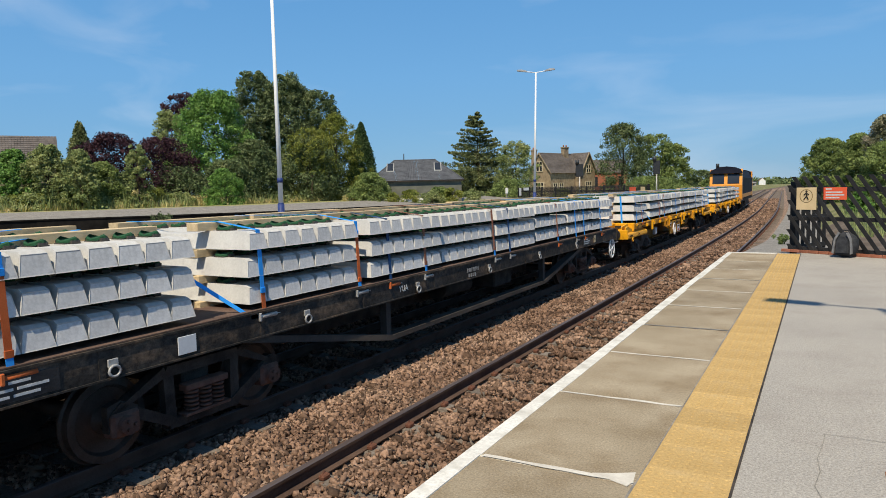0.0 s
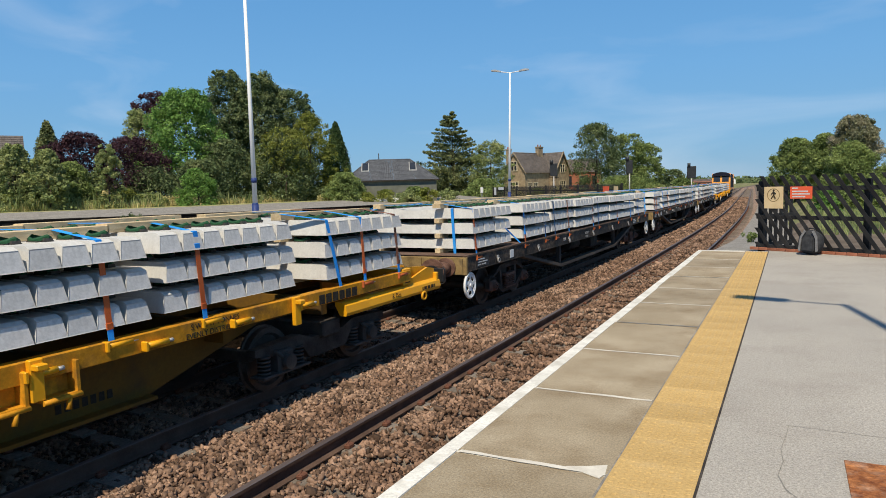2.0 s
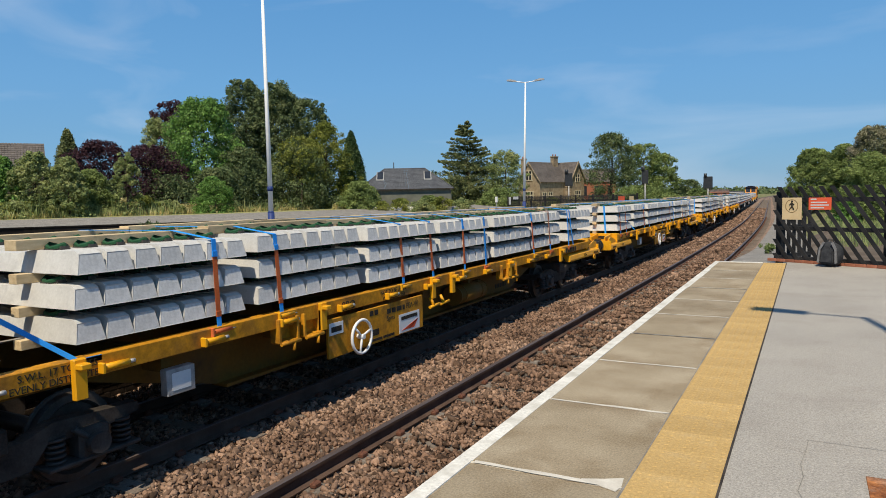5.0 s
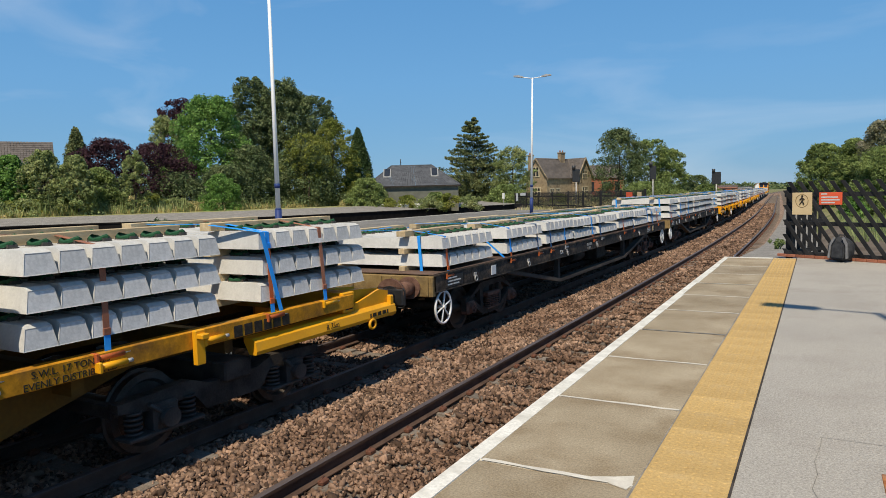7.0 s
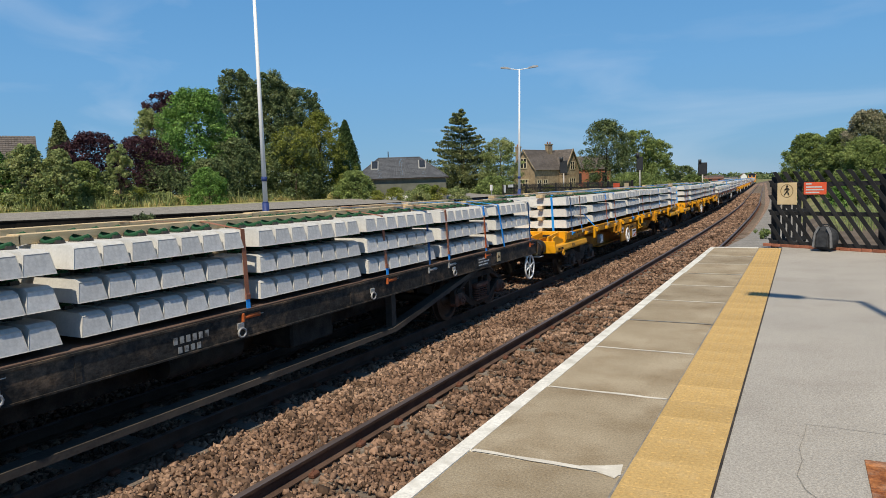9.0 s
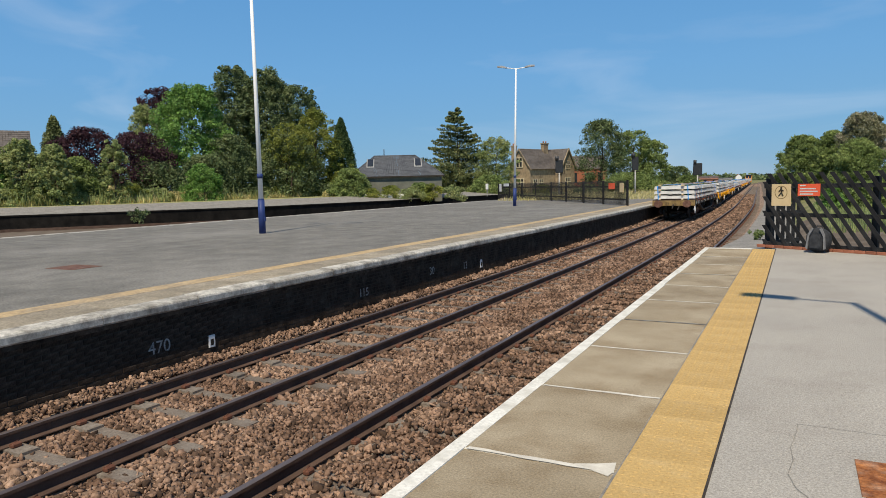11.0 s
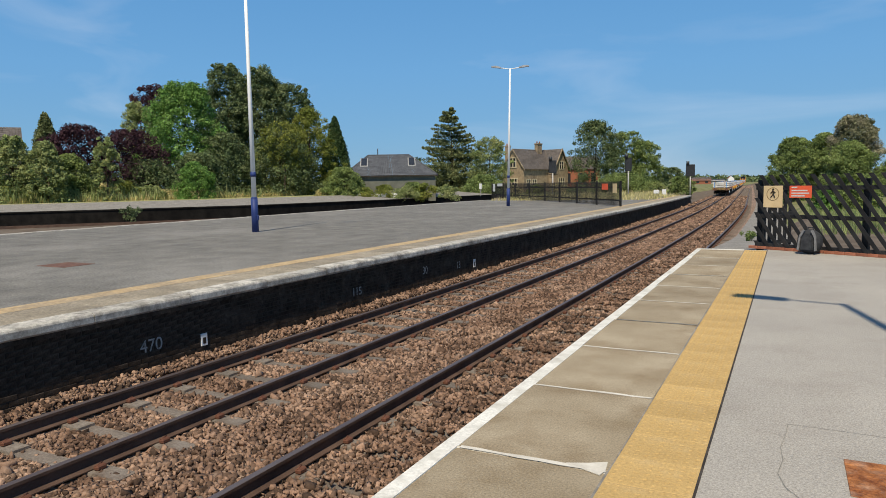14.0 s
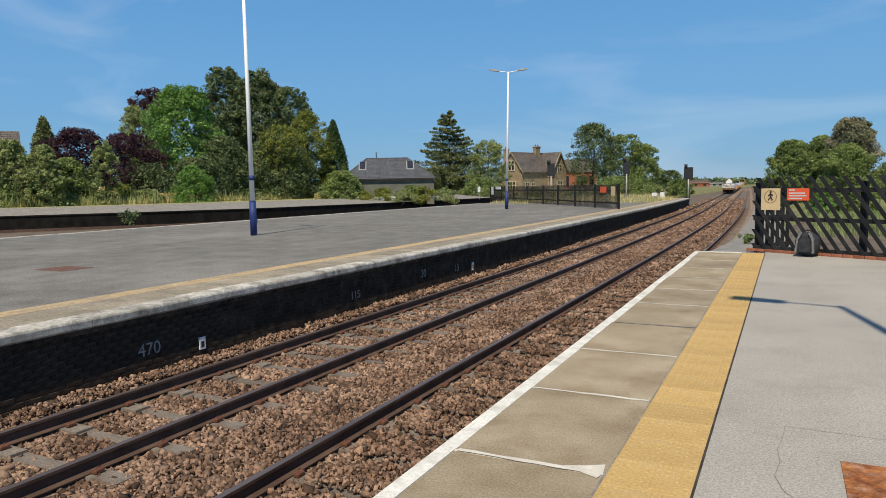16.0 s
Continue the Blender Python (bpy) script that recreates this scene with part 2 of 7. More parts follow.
M["blue"] = material("blue_webbing", [(0.02, 0.26, 0.78), (0.04, 0.36, 0.9)], scale=3, fine=90, rough=0.7, per="object", spread=0.12, bump=0.1)
M["navy"] = material("dark_striped_webbing", [(0.012, 0.02, 0.05), (0.03, 0.12, 0.32)], scale=7, fine=60, rough=0.6, per="object", spread=0.2, bump=0.15)
M["faded"] = material("faded_orange_webbing", [(0.25, 0.1, 0.06), (0.38, 0.17, 0.1)], scale=3, fine=90, rough=0.7, per="object", spread=0.3, bump=0.15)
M["orange"] = material("orange_webbing", [(0.42, 0.085, 0.02), (0.6, 0.16, 0.05)], scale=3, fine=90, rough=0.6, per="object", spread=0.2, bump=0.15)
M["steelgrey"] = material("zinc_fitting", [(0.3, 0.29, 0.28), (0.5, 0.49, 0.47)], scale=8, rough=0.5, metal=0.3)
M["whitepaint"] = material("white_paint", [(0.7, 0.7, 0.69), (0.82, 0.82, 0.81)], scale=2, fine=40, rough=0.45, bump=0.03)
M["letter"] = material("black_lettering", [(0.02, 0.017, 0.012), (0.05, 0.04, 0.03)], scale=20, bump=0)
M["letterwhite"] = material("white_lettering", [(0.5, 0.5, 0.48), (0.7, 0.7, 0.68)], scale=20, bump=0)
M["red"] = material("red_sign_paint", [(0.72, 0.10, 0.04), (0.84, 0.15, 0.07)], scale=3, rough=0.6, bump=0)
M["cream"] = material("cream_sign", [(0.62, 0.46, 0.25), (0.72, 0.55, 0.32)], scale=3, rough=0.5, bump=0)
M["lampwhite"] = material("lamp_post_white", [(0.82, 0.82, 0.81), (0.9, 0.9, 0.89)], scale=1, fine=20, rough=0.55, bump=0)
M["lampblue"] = material("lamp_post_blue", [(0.02, 0.035, 0.13), (0.035, 0.06, 0.2)], scale=2, fine=30, rough=0.5, bump=0.05)
M["lampgrey"] = material("lamp_head_grey", [(0.3, 0.31, 0.33), (0.45, 0.46, 0.48)], scale=3, rough=0.45)
M["fence"] = material("black_stained_timber", [(0.012, 0.012, 0.013), (0.032, 0.031, 0.031)], scale=3, fine=40, rough=0.7, per="object", spread=0.3)
M["brick"] = material("red_brick", [(0.26, 0.09, 0.05), (0.38, 0.15, 0.09)], scale=8, fine=50, per="object", spread=0.2)
M["rustplate"] = material("rusted_cover", [(0.17, 0.05, 0.018), (0.4, 0.16, 0.055)], scale=7, fine=60, rough=0.9, stain=(0.42, 0.28, 0.2), stain_scale=8, stain_amount=0.5, bump=0.5, speck=(14, 0.4))
M["bag"] = material("rucksack_cloth", [(0.022, 0.024, 0.028), (0.05, 0.052, 0.058)], scale=12, fine=150, rough=0.85, bump=0.4)
M["baggrey"] = material("grey_rucksack_panel", [(0.14, 0.14, 0.145), (0.22, 0.22, 0.225)], scale=12, fine=150, rough=0.8, bump=0.3)
M["slate"] = material("slate_roof", [(0.07, 0.075, 0.085), (0.115, 0.12, 0.133)], scale=1.5, fine=9, rough=0.7, per="island", spread=0.08, bump=0.3)
M["tileroof"] = material("brown_tile_roof", [(0.115, 0.1, 0.092), (0.17, 0.148, 0.135)], scale=1.2, fine=10, rough=0.75, per="island", spread=0.12, bump=0.3)
M["sandstone"] = material("sandstone_wall", [(0.27, 0.205, 0.13), (0.42, 0.33, 0.22)], scale=1.6, fine=7, stain=(0.13, 0.1, 0.075), stain_scale=0.9, stain_amount=0.7, bump=0.4, bump_scale=5)
M["render"] = material("grey_rendered_wall", [(0.3, 0.29, 0.27), (0.4, 0.39, 0.36)], scale=1, fine=10)
# grey-green wall colour, darkened to hold the shade under the eaves
M["barnwall"] = material("shaded_barn_wall", [(0.12, 0.125, 0.10), (0.19, 0.19, 0.155)], scale=1, fine=10)
M["soot"] = material("sooty_black_wall", [(0.008, 0.0075, 0.007), (0.02, 0.018, 0.016)], scale=1.5, fine=20, stain=(0.035, 0.03, 0.026), stain_scale=1.2, stain_amount=0.3, spec=0.05)
M["path"] = material("dusty_path", [(0.2, 0.185, 0.165), (0.29, 0.27, 0.24)], scale=2, fine=60, bump=0.5, bump_scale=40, speck=(12, 0.4))
M["flag"] = material("old_flagstone", [(0.25, 0.21, 0.15), (0.36, 0.31, 0.235)], scale=2.5, fine=50, per="object", spread=0.14, stain=(0.17, 0.145, 0.11), stain_scale=2.2, stain_amount=0.6, bump=0.3, speck=(20, 0.35))
M["glass"] = material("dark_window_glass", [(0.02, 0.022, 0.026), (0.035, 0.038, 0.042)], scale=1, rough=0.08, bump=0, spec=0.8)
M["trim"] = material("pale_window_stone", [(0.5, 0.43, 0.3), (0.62, 0.55, 0.4)], scale=3)
M["bark"] = material("bark", [(0.06, 0.045, 0.032), (0.12, 0.09, 0.065)], scale=6, fine=30, bump=0.7)
M["orangeloco"] = material("orange_loco_paint", [(0.68, 0.26, 0.03), (0.78, 0.33, 0.05)], scale=1, fine=20, rough=0.4, bump=0.02)
M["blueloco"] = material("dark_blue_loco_paint", [(0.008, 0.009, 0.016), (0.018, 0.02, 0.034)], scale=1, fine=20, rough=0.7, bump=0.02, spec=0.1)
LEAF = {
    "mid": leafy("green_leaves", [(0.118, 0.166, 0.055), (0.222, 0.289, 0.095), (0.34, 0.4, 0.14)]),
    "bright": leafy("bright_green_leaves", [(0.10, 0.20, 0.045), (0.17, 0.31, 0.075), (0.28, 0.43, 0.125)]),
    "dark": leafy("dark_green_leaves", [(0.078, 0.115, 0.052), (0.145, 0.195, 0.086), (0.26, 0.29, 0.135)]),
    "blue": leafy("dull_green_needles", [(0.075, 0.1, 0.045), (0.16, 0.19, 0.082), (0.36, 0.37, 0.165)]),
    "cypress": leafy("cypress_sprays", [(0.045, 0.085, 0.035), (0.08, 0.135, 0.05), (0.14, 0.19, 0.07)], 0.25),
    "purple": leafy("copper_leaves", [(0.04, 0.022, 0.03), (0.07, 0.034, 0.044), (0.115, 0.058, 0.066)]),
    "gold": leafy("golden_green_leaves", [(0.12, 0.155, 0.03), (0.22, 0.25, 0.055), (0.36, 0.36, 0.085)]),
    "silver": leafy("silver_green_leaves", [(0.16, 0.215, 0.078), (0.285, 0.335, 0.132), (0.43, 0.45, 0.2)]),
    "blossom": leafy("browning_blossom_leaves", [(0.10, 0.13, 0.06), (0.24, 0.24, 0.14), (0.5, 0.45, 0.34)]),
    "straw": leafy("long_dry_grass", [(0.36, 0.34, 0.13), (0.58, 0.51, 0.23), (0.8, 0.68, 0.38)]),
}


# ---- mesh helpers ----
def mesh_of(bm, *mats):
    me = bpy.data.meshes.new("mesh")
    bm.to_mesh(me)
    bm.free()
    for m in mats:
        me.materials.append(m)
    return me


def part(name, bm, mat, parent=None, label="", at=None):
    """Links a bmesh or a mesh as one object, under a thing or a part."""
    me = bm if isinstance(bm, bpy.types.Mesh) else mesh_of(bm, *(mat if isinstance(mat, (list, tuple)) else [mat]))
    ob = new(name, me)
    if parent is not None:
        ob.parent = parent
    if at is not None:
        ob.matrix_basis = at
    if label:
        ob["label"] = label
    return ob


def thing(name, label, category, at=None, group="", kind=""):
    ob = new(name)
    if at is not None:
        ob.matrix_basis = at
    return tagged(ob, label, category, group, kind)


def box(bm, x0, x1, y0, y1, z0, z1, bevel=0.0, mi=0, m=None):
    r = bmesh.ops.create_cube(bm, size=1.0, matrix=Matrix.Translation(((x0 + x1) / 2, (y0 + y1) / 2, (z0 + z1) / 2)) @ Matrix.Diagonal((abs(x1 - x0), abs(y1 - y0), abs(z1 - z0), 1)))
    vs = r["verts"]
    if m is not None:
        bmesh.ops.transform(bm, matrix=m, verts=vs)
    fs = {f for v in vs for f in v.link_faces}
    for f in fs:
        f.material_index = mi
    if bevel:
        es = list({e for v in vs for e in v.link_edges})
        bmesh.ops.bevel(bm, geom=es, offset=bevel, segments=1, affect="EDGES", material=-1)
    return bm


def tube(bm, a, b, r, seg=10, r2=None, mi=0):
    a, b = Vector(a), Vector(b)
    q = (b - a).to_track_quat("Z", "Y").to_matrix().to_4x4()
    res = bmesh.ops.create_cone(bm, cap_ends=True, segments=seg, radius1=r, radius2=r if r2 is None else r2, depth=(b - a).length,
                                matrix=Matrix.Translation((a + b) / 2) @ q)
    for f in {f for v in res["verts"] for f in v.link_faces}:
        f.material_index = mi
        f.smooth = len(f.verts) == 4
    return bm


def prism(bm, profile, a, b, axis="y", mi=0):
    """A profile of (u, w) pairs swept along one axis: y takes (x, z), x takes (y, z)."""
    def at(u, w, s):
        return (u, s, w) if axis == "y" else (s, u, w)
    lo, hi = [bm.verts.new(at(u, w, a)) for u, w in profile], [bm.verts.new(at(u, w, b)) for u, w in profile]
    k = len(profile)
    fs = [bm.faces.new((lo[i], lo[(i + 1) % k], hi[(i + 1) % k], hi[i])) for i in range(k)]
    fs += [bm.faces.new(lo[::-1]), bm.faces.new(hi)]
    for f in fs:
        f.material_index = mi
    bmesh.ops.recalc_face_normals(bm, faces=fs)
    return bm


def ring(bm, centre, r, tr, axis="x", seg=24, tseg=6, mi=0):
    """A hand wheel's rim."""
    vs = []
    for i in range(seg):
        a = 2 * math.pi * i / seg
        row = []
        for j in range(tseg):
            b = 2 * math.pi * j / tseg
            rr = r + tr * math.cos(b)
            row.append(bm.verts.new((centre[0] + tr * math.sin(b), centre[1] + rr * math.cos(a), centre[2] + rr * math.sin(a))))
        vs.append(row)
    for i in range(seg):
        for j in range(tseg):
            f = bm.faces.new((vs[i][j], vs[(i + 1) % seg][j], vs[(i + 1) % seg][(j + 1) % tseg], vs[i][(j + 1) % tseg]))
            f.smooth, f.material_index = True, mi
    return bm


def raw(name, verts, faces, mats, parent=None, label="", smooth=False):
    me = bpy.data.meshes.new(name)
    me.from_pydata(verts, [], faces)
    for m in (mats if isinstance(mats, (list, tuple)) else [mats]):
        me.materials.append(m)
    if smooth:
        me.polygons.foreach_set("use_smooth", [True] * len(me.polygons))
    ob = new(name, me)
    if parent is not None:
        ob.parent = parent
    if label:
        ob["label"] = label
    return ob


# ---- the line ----
ZR = -0.895                    # top of the rails; the platforms' surface is z = 0
NEAR_C, FAR_C = -3.417, -6.755  # the tracks' middles
EDGE, FAR_EDGE = -1.921, -8.248
BEND0, BEND1, BEND = 20.8, 80.0, 0.000369


def off(y):
    """How far the line has bent to the side at y."""
    u, full = max(0.0, y - BEND0), BEND1 - BEND0
    return -BEND * (u * u if u < full else full * full + 2 * full * (u - full))


def slope(y):
    return -2 * BEND * min(max(0.0, y - BEND0), BEND1 - BEND0)


def stations(a, b, step=2.0):
    k = max(2, int(math.ceil((b - a) / step)) + 1)
    return [a + (b - a) * i / (k - 1) for i in range(k)]


def sweep(bm, profile, ys, mi=0, closed=True, follow=True):
    """Sweeps a profile of (x, z) along the line."""
    rows = [[bm.verts.new((x + (off(y) if follow else 0), y, z)) for x, z in profile] for y in ys]
    k = len(profile)
    fs = []
    for a, b in zip(rows, rows[1:]):
        for i in range(k if closed else k - 1):
            fs.append(bm.faces.new((a[i], a[(i + 1) % k], b[(i + 1) % k], b[i])))
    if closed:
        fs += [bm.faces.new(rows[0][::-1]), bm.faces.new(rows[-1])]
    for f in fs:
        f.material_index = mi
    bmesh.ops.recalc_face_normals(bm, faces=fs)
    return bm


# ---- ground ----
def ground_z(x, y):
    def s(a, b, v):
        u = min(1.0, max(0.0, (v - a) / (b - a)))
        return u * u * (3 - 2 * u)
    c = x - off(y)
    left = float(np.interp(y, [0, 20.5, 33.5, 42, 51, 69, 95, 130], [-71, -63, -58, -51.4, -46.2, -42.7, -40.9, -15])) - 2.0 - off(y)
    inside = s(left - 1.5, left + 1.5, c) * (1 - s(-1.4, 0.6, c))
    base = -0.12 - 0.5 * s(300, 900, y)
    return base + inside * (-1.27 - base)


def make_ground():
    xs = sorted(set([-3000, -1500, -700, -350, -200, -150, -120] + [-100 + 1.6 * i for i in range(80)] + [28 + 4 * i for i in range(20)] + [150, 250, 500, 1200, 3000]))
    ys = sorted(set([-400, -200, -100, -60] + [-40 + 2.5 * i for i in range(70)] + [140 + 10 * i for i in range(20)] + [400, 500, 700, 1000, 1600, 3500]))
    verts = [(x, y, ground_z(x, y) + (0.05 * noise.noise((x * 0.3, y * 0.3, 0)) if abs(x) < 150 else 0)) for y in ys for x in xs]
    w = len(xs)
    faces = [(j * w + i, j * w + i + 1, (j + 1) * w + i + 1, (j + 1) * w + i) for j in range(len(ys) - 1) for i in range(w - 1)]
    ob = raw("ground", verts, faces, [M["grass"], M["dirt"]], smooth=True)
    for p in ob.data.polygons:
        c = p.center
        k = c.x - off(c.y)
        if (-75 < k < 1.5 and c.z < -0.7) or (0 < k < 6 and 16 < c.y < 34):
            p.material_index = 1
    tagged(ob, "dry grass and trackside dirt reaching to the horizon", "ground", kind="structure")


make_ground()


def make_ballast():
    bm = bmesh.new()
    prof = [(FAR_EDGE - 0.3, -1.28), (FAR_EDGE + 0.02, -1.09), (FAR_C - 1.25, -1.14), (FAR_C - 0.5, -1.17), (FAR_C + 0.5, -1.17), (FAR_C + 1.25, -1.14),
            (-5.1, -1.15), (NEAR_C - 1.25, -1.14), (NEAR_C - 0.5, -1.17), (NEAR_C + 0.5, -1.17), (NEAR_C + 1.25, -1.14), (EDGE + 0.2, -1.2), (EDGE + 0.35, -1.32)]
    prof = [(x, z + 0.066) for x, z in prof]
    sweep(bm, prof, [-60, -30] + stations(-12, 420, 3), closed=False)
    ob = part("track_bed", bm, M["ballast"])
    tagged(ob, "bed of brown crushed stone under the two tracks", "ballast", kind="structure")


make_ballast()


def make_track(name, centre, label):
    tr = thing(name, label, "railway track", kind="structure")
    ys = [-60, -30] + stations(-12, 420, 3)
    for sx in (-1, 1):
        c = centre + sx * 0.7525
        bm = bmesh.new()
        prof = [(-0.07, -0.159), (0.07, -0.159), (0.07, -0.148), (0.012, -0.128), (0.010, -0.045), (0.035, -0.035), (0.035, -0.006), (0.028, 0.0),
                (-0.028, 0.0), (-0.035, -0.006), (-0.035, -0.035), (-0.010, -0.045), (-0.012, -0.128), (-0.07, -0.148)]
        sweep(bm, [(c + u, ZR + w) for u, w in prof], ys)
        for f in bm.faces:
            if f.calc_center_median().z > ZR - 0.004:
                f.material_index = 1
        part("rail", bm, [M["rail"], M["railhead"]], tr)
    # concrete sleepers with a cast shoulder at each rail seat
    bm = bmesh.new()
    prism(bm, [(-0.13, -0.2), (0.13, -0.2), (0.105, 0.0), (-0.105, 0.0)], -1.25, -0.4, "x")
    prism(bm, [(-0.13, -0.2), (0.13, -0.2), (0.1, -0.03), (-0.1, -0.03)], -0.4, 0.4, "x")
    prism(bm, [(-0.13, -0.2), (0.13, -0.2), (0.105, 0.0), (-0.105, 0.0)], 0.4, 1.25, "x")
    me = mesh_of(bm, M["oldsleeper"])
    bm = bmesh.new()
    for sx in (-1, 1):
        for side in (-1, 1):
            x = sx * 0.7525 + side * 0.11
            box(bm, x - 0.035, x + 0.035, -0.055, 0.055, 0, 0.05, 0.012)
            tube(bm, (x, -0.05, 0.045), (x - side * 0.035, 0.05, 0.05), 0.011, 6)
    clips = mesh_of(bm, M["clip"])
    rest = bmesh.new()
    rng = random.Random(5)
    for i in range(-20, 300):
        y = 0.30 + i * 0.775 + rng.uniform(-0.03, 0.03)
        at = Matrix.Translation((centre + off(y) + rng.uniform(-0.02, 0.02), y, ZR - 0.162)) @ Matrix.Rotation(-math.atan(slope(y)) + rng.uniform(-0.01, 0.01), 4, "Z")
        if -6 < i < 100:
            s = part("track_sleeper", me, None, tr, at=at)
            part("rail_clips", clips, None, s)
        else:
            box(rest, -1.25, 1.25, -0.11, 0.11, -0.2, 0.0, m=at)
    part("far_sleepers", rest, M["oldsleeper"], tr)["kind"] = "stuff"
    return tr


make_track("track_near", NEAR_C, "rusty steel rails on weathered concrete sleepers in brown ballast")
make_track("track_far", FAR_C, "rusty steel rails on concrete sleepers beside the island platform")


# ---- near platform ----
def make_near_platform():
    pf = thing("platform_near", "grey concrete station platform with slab edge and yellow strip", "platform", kind="structure")
    END = 17.31
    bm = bmesh.new()
    lo = [bm.verts.new((x, y, -1.3)) for x, y in ((-0.4, -40), (9.0, -40), (9.0, 12.3), (-0.4, 17.72))]
    hi = [bm.verts.new((v.co.x, v.co.y, -0.002)) for v in lo]
    bm.faces.new(hi), bm.faces.new(lo[::-1])
    for i in range(4):
        bm.faces.new((lo[i], lo[(i + 1) % 4], hi[(i + 1) % 4], hi[i]))
    bmesh.ops.recalc_face_normals(bm, faces=bm.faces)
    part("surface", bm, M["concrete"], pf)
    bm = bmesh.new()
    box(bm, EDGE + 0.1, -0.4, -40, END, -1.3, -0.075)
    part("platform_wall", bm, M["wallblack"], pf)
    bm = bmesh.new()
    box(bm, EDGE + 0.02, -0.405, -40, END, -0.075, -0.003)
    part("joint_bed", bm, M["joint"], pf)
    # edge slabs, each with its own white painted nosing strip
    rng = random.Random(3)
    lines = [3.72 + 1.45 * i for i in range(-12, 9)] + [END]
    for a, b in zip(lines, lines[1:]):
        bm = bmesh.new()
        g = 0.017
        vs = [(EDGE + 0.145, a + g), (-0.88, a + g), (-0.88, b - g), (EDGE + 0.145, b - g)]
        sk = rng.uniform(-0.012, 0.012)
        prism(bm, [(EDGE + 0.005, -0.07), (-0.877, -0.07), (-0.873, 0.0), (EDGE + 0.012, 0.0), (EDGE + 0.005, -0.008)], a + g, b - g)
        part("edge_slab", bm, M["slab"], pf, at=Matrix.Translation((0, 0, rng.uniform(-0.003, 0.003))))
        bm = bmesh.new()
        prism(bm, [(EDGE, -0.06), (EDGE + 0.118 + sk, -0.06), (EDGE + 0.118 + sk, 0.006), (EDGE + 0.006, 0.006), (EDGE, 0.0)], a - 0.001, b + 0.001)
        part("white_line", bm, M["white"], pf)
        # mortar wiped over the joint, uneven in width
        bm = bmesh.new()
        k = 7
        xs = [EDGE + 0.13 + (1.041 - 0.13) * i / k for i in range(k + 1)]
        lo = [bm.verts.new((x, a - rng.uniform(0.01, 0.026), 0.0045)) for x in xs]
        hi = [bm.verts.new((x, a + rng.uniform(0.01, 0.026), 0.0045)) for x in xs]
        for i in range(k):
            bm.faces.new((lo[i], lo[i + 1], hi[i + 1], hi[i]))
        part("mortar_joint", bm, M["path"] if 7.9 < a < 8.2 else M["joint"], pf)
    bm = bmesh.new()
    box(bm, EDGE + 0.12, -0.88, END - 0.16, END - 0.01, -0.05, 0.007)
    part("white_line", bm, M["white"], pf)
    # yellow tactile paving, 0.4 m slabs with blisters
    bm = bmesh.new()
    w = 0.464
    box(bm, 0, w, 0.0015, 0.3985, -0.07, 0.0, 0.002)
    for i in range(8):
        for j in range(6):
            cx, cy = 0.03 + i * 0.0577, 0.033 + j * 0.0648 + 0.02
            r0, r1, hgt = 0.017, 0.010, 0.005
            lo = [bm.verts.new((cx + r0 * math.cos(k * math.pi / 3), cy + r0 * math.sin(k * math.pi / 3), 0.0005)) for k in range(6)]
            hi = [bm.verts.new((cx + r1 * math.cos(k * math.pi / 3), cy + r1 * math.sin(k * math.pi / 3), hgt)) for k in range(6)]
            for k in range(6):
                bm.faces.new((lo[k], lo[(k + 1) % 6], hi[(k + 1) % 6], hi[k]))
            bm.faces.new(hi)
    me = mesh_of(bm, M["yellow"])
    y = -6.0
    while y < END - 0.3:
        part("yellow_paving_slab", me, None, pf, at=Matrix.Translation((-0.866, y, rng.uniform(-0.002, 0.002))))
        y += 0.4
    bm = bmesh.new()
    box(bm, -0.402, -0.388, -20, END, -0.05, 0.0015)
    part("dark_seam", bm, M["bogie"], pf)
    bm = bmesh.new()
    box(bm, -0.8795, -0.8655, -20, END, -0.05, 0.001)
    part("dark_seam", bm, M["path"], pf)
    # broken pale mortar at one joint
    bm = bmesh.new()
    prism(bm, [(-1.12, 3.75), (-0.9, 3.66), (-0.885, 3.74), (-0.9, 3.86), (-1.0, 3.8)], 0.0, 0.004)
    for v in bm.verts:
        v.co = (v.co.x, v.co.z, v.co.y)
    bmesh.ops.recalc_face_normals(bm, faces=bm.faces)
    part("mortar_patch", bm, M["joint"], pf)
    # rusty inspection cover
    bm = bmesh.new()
    box(bm, 0.33, 1.0, 3.95, 4.47, -0.03, 0.004, 0.003)
    part("inspection_cover", bm, M["rustplate"], pf, "rusted steel cover let into the concrete")
    # cracks
    bm = bmesh.new()
    def crack(points):
        for (x0, y0), (x1, y1) in zip(points, points[1:]):
            d = Vector((x1 - x0, y1 - y0, 0)).normalized() * 0.0022
            nrm = Vector((-d.y, d.x, 0))
            vs = [Vector((x0, y0, 0.0015)) + nrm, Vector((x0, y0, 0.0015)) - nrm, Vector((x1, y1, 0.0015)) - nrm, Vector((x1, y1, 0.0015)) + nrm]
            bm.faces.new([bm.verts.new(v) for v in vs])
    crack([(0.04, 4.98), (0.03, 4.8), (0.0, 4.52), (0.015, 4.32), (-0.01, 4.1), (0.03, 3.92), (0.09, 3.82), (0.22, 3.78)])
    crack([(0.04, 4.98), (0.2, 4.98), (0.4, 4.97), (0.7, 4.96)])
    part("surface_crack", bm, M["path"], pf)
    # low brick kerb under the fence
    bm = bmesh.new()
    box(bm, 0, 0.21, 0, 0.1, 0, 0.065, 0.004)
    me = mesh_of(bm, M["brick"])
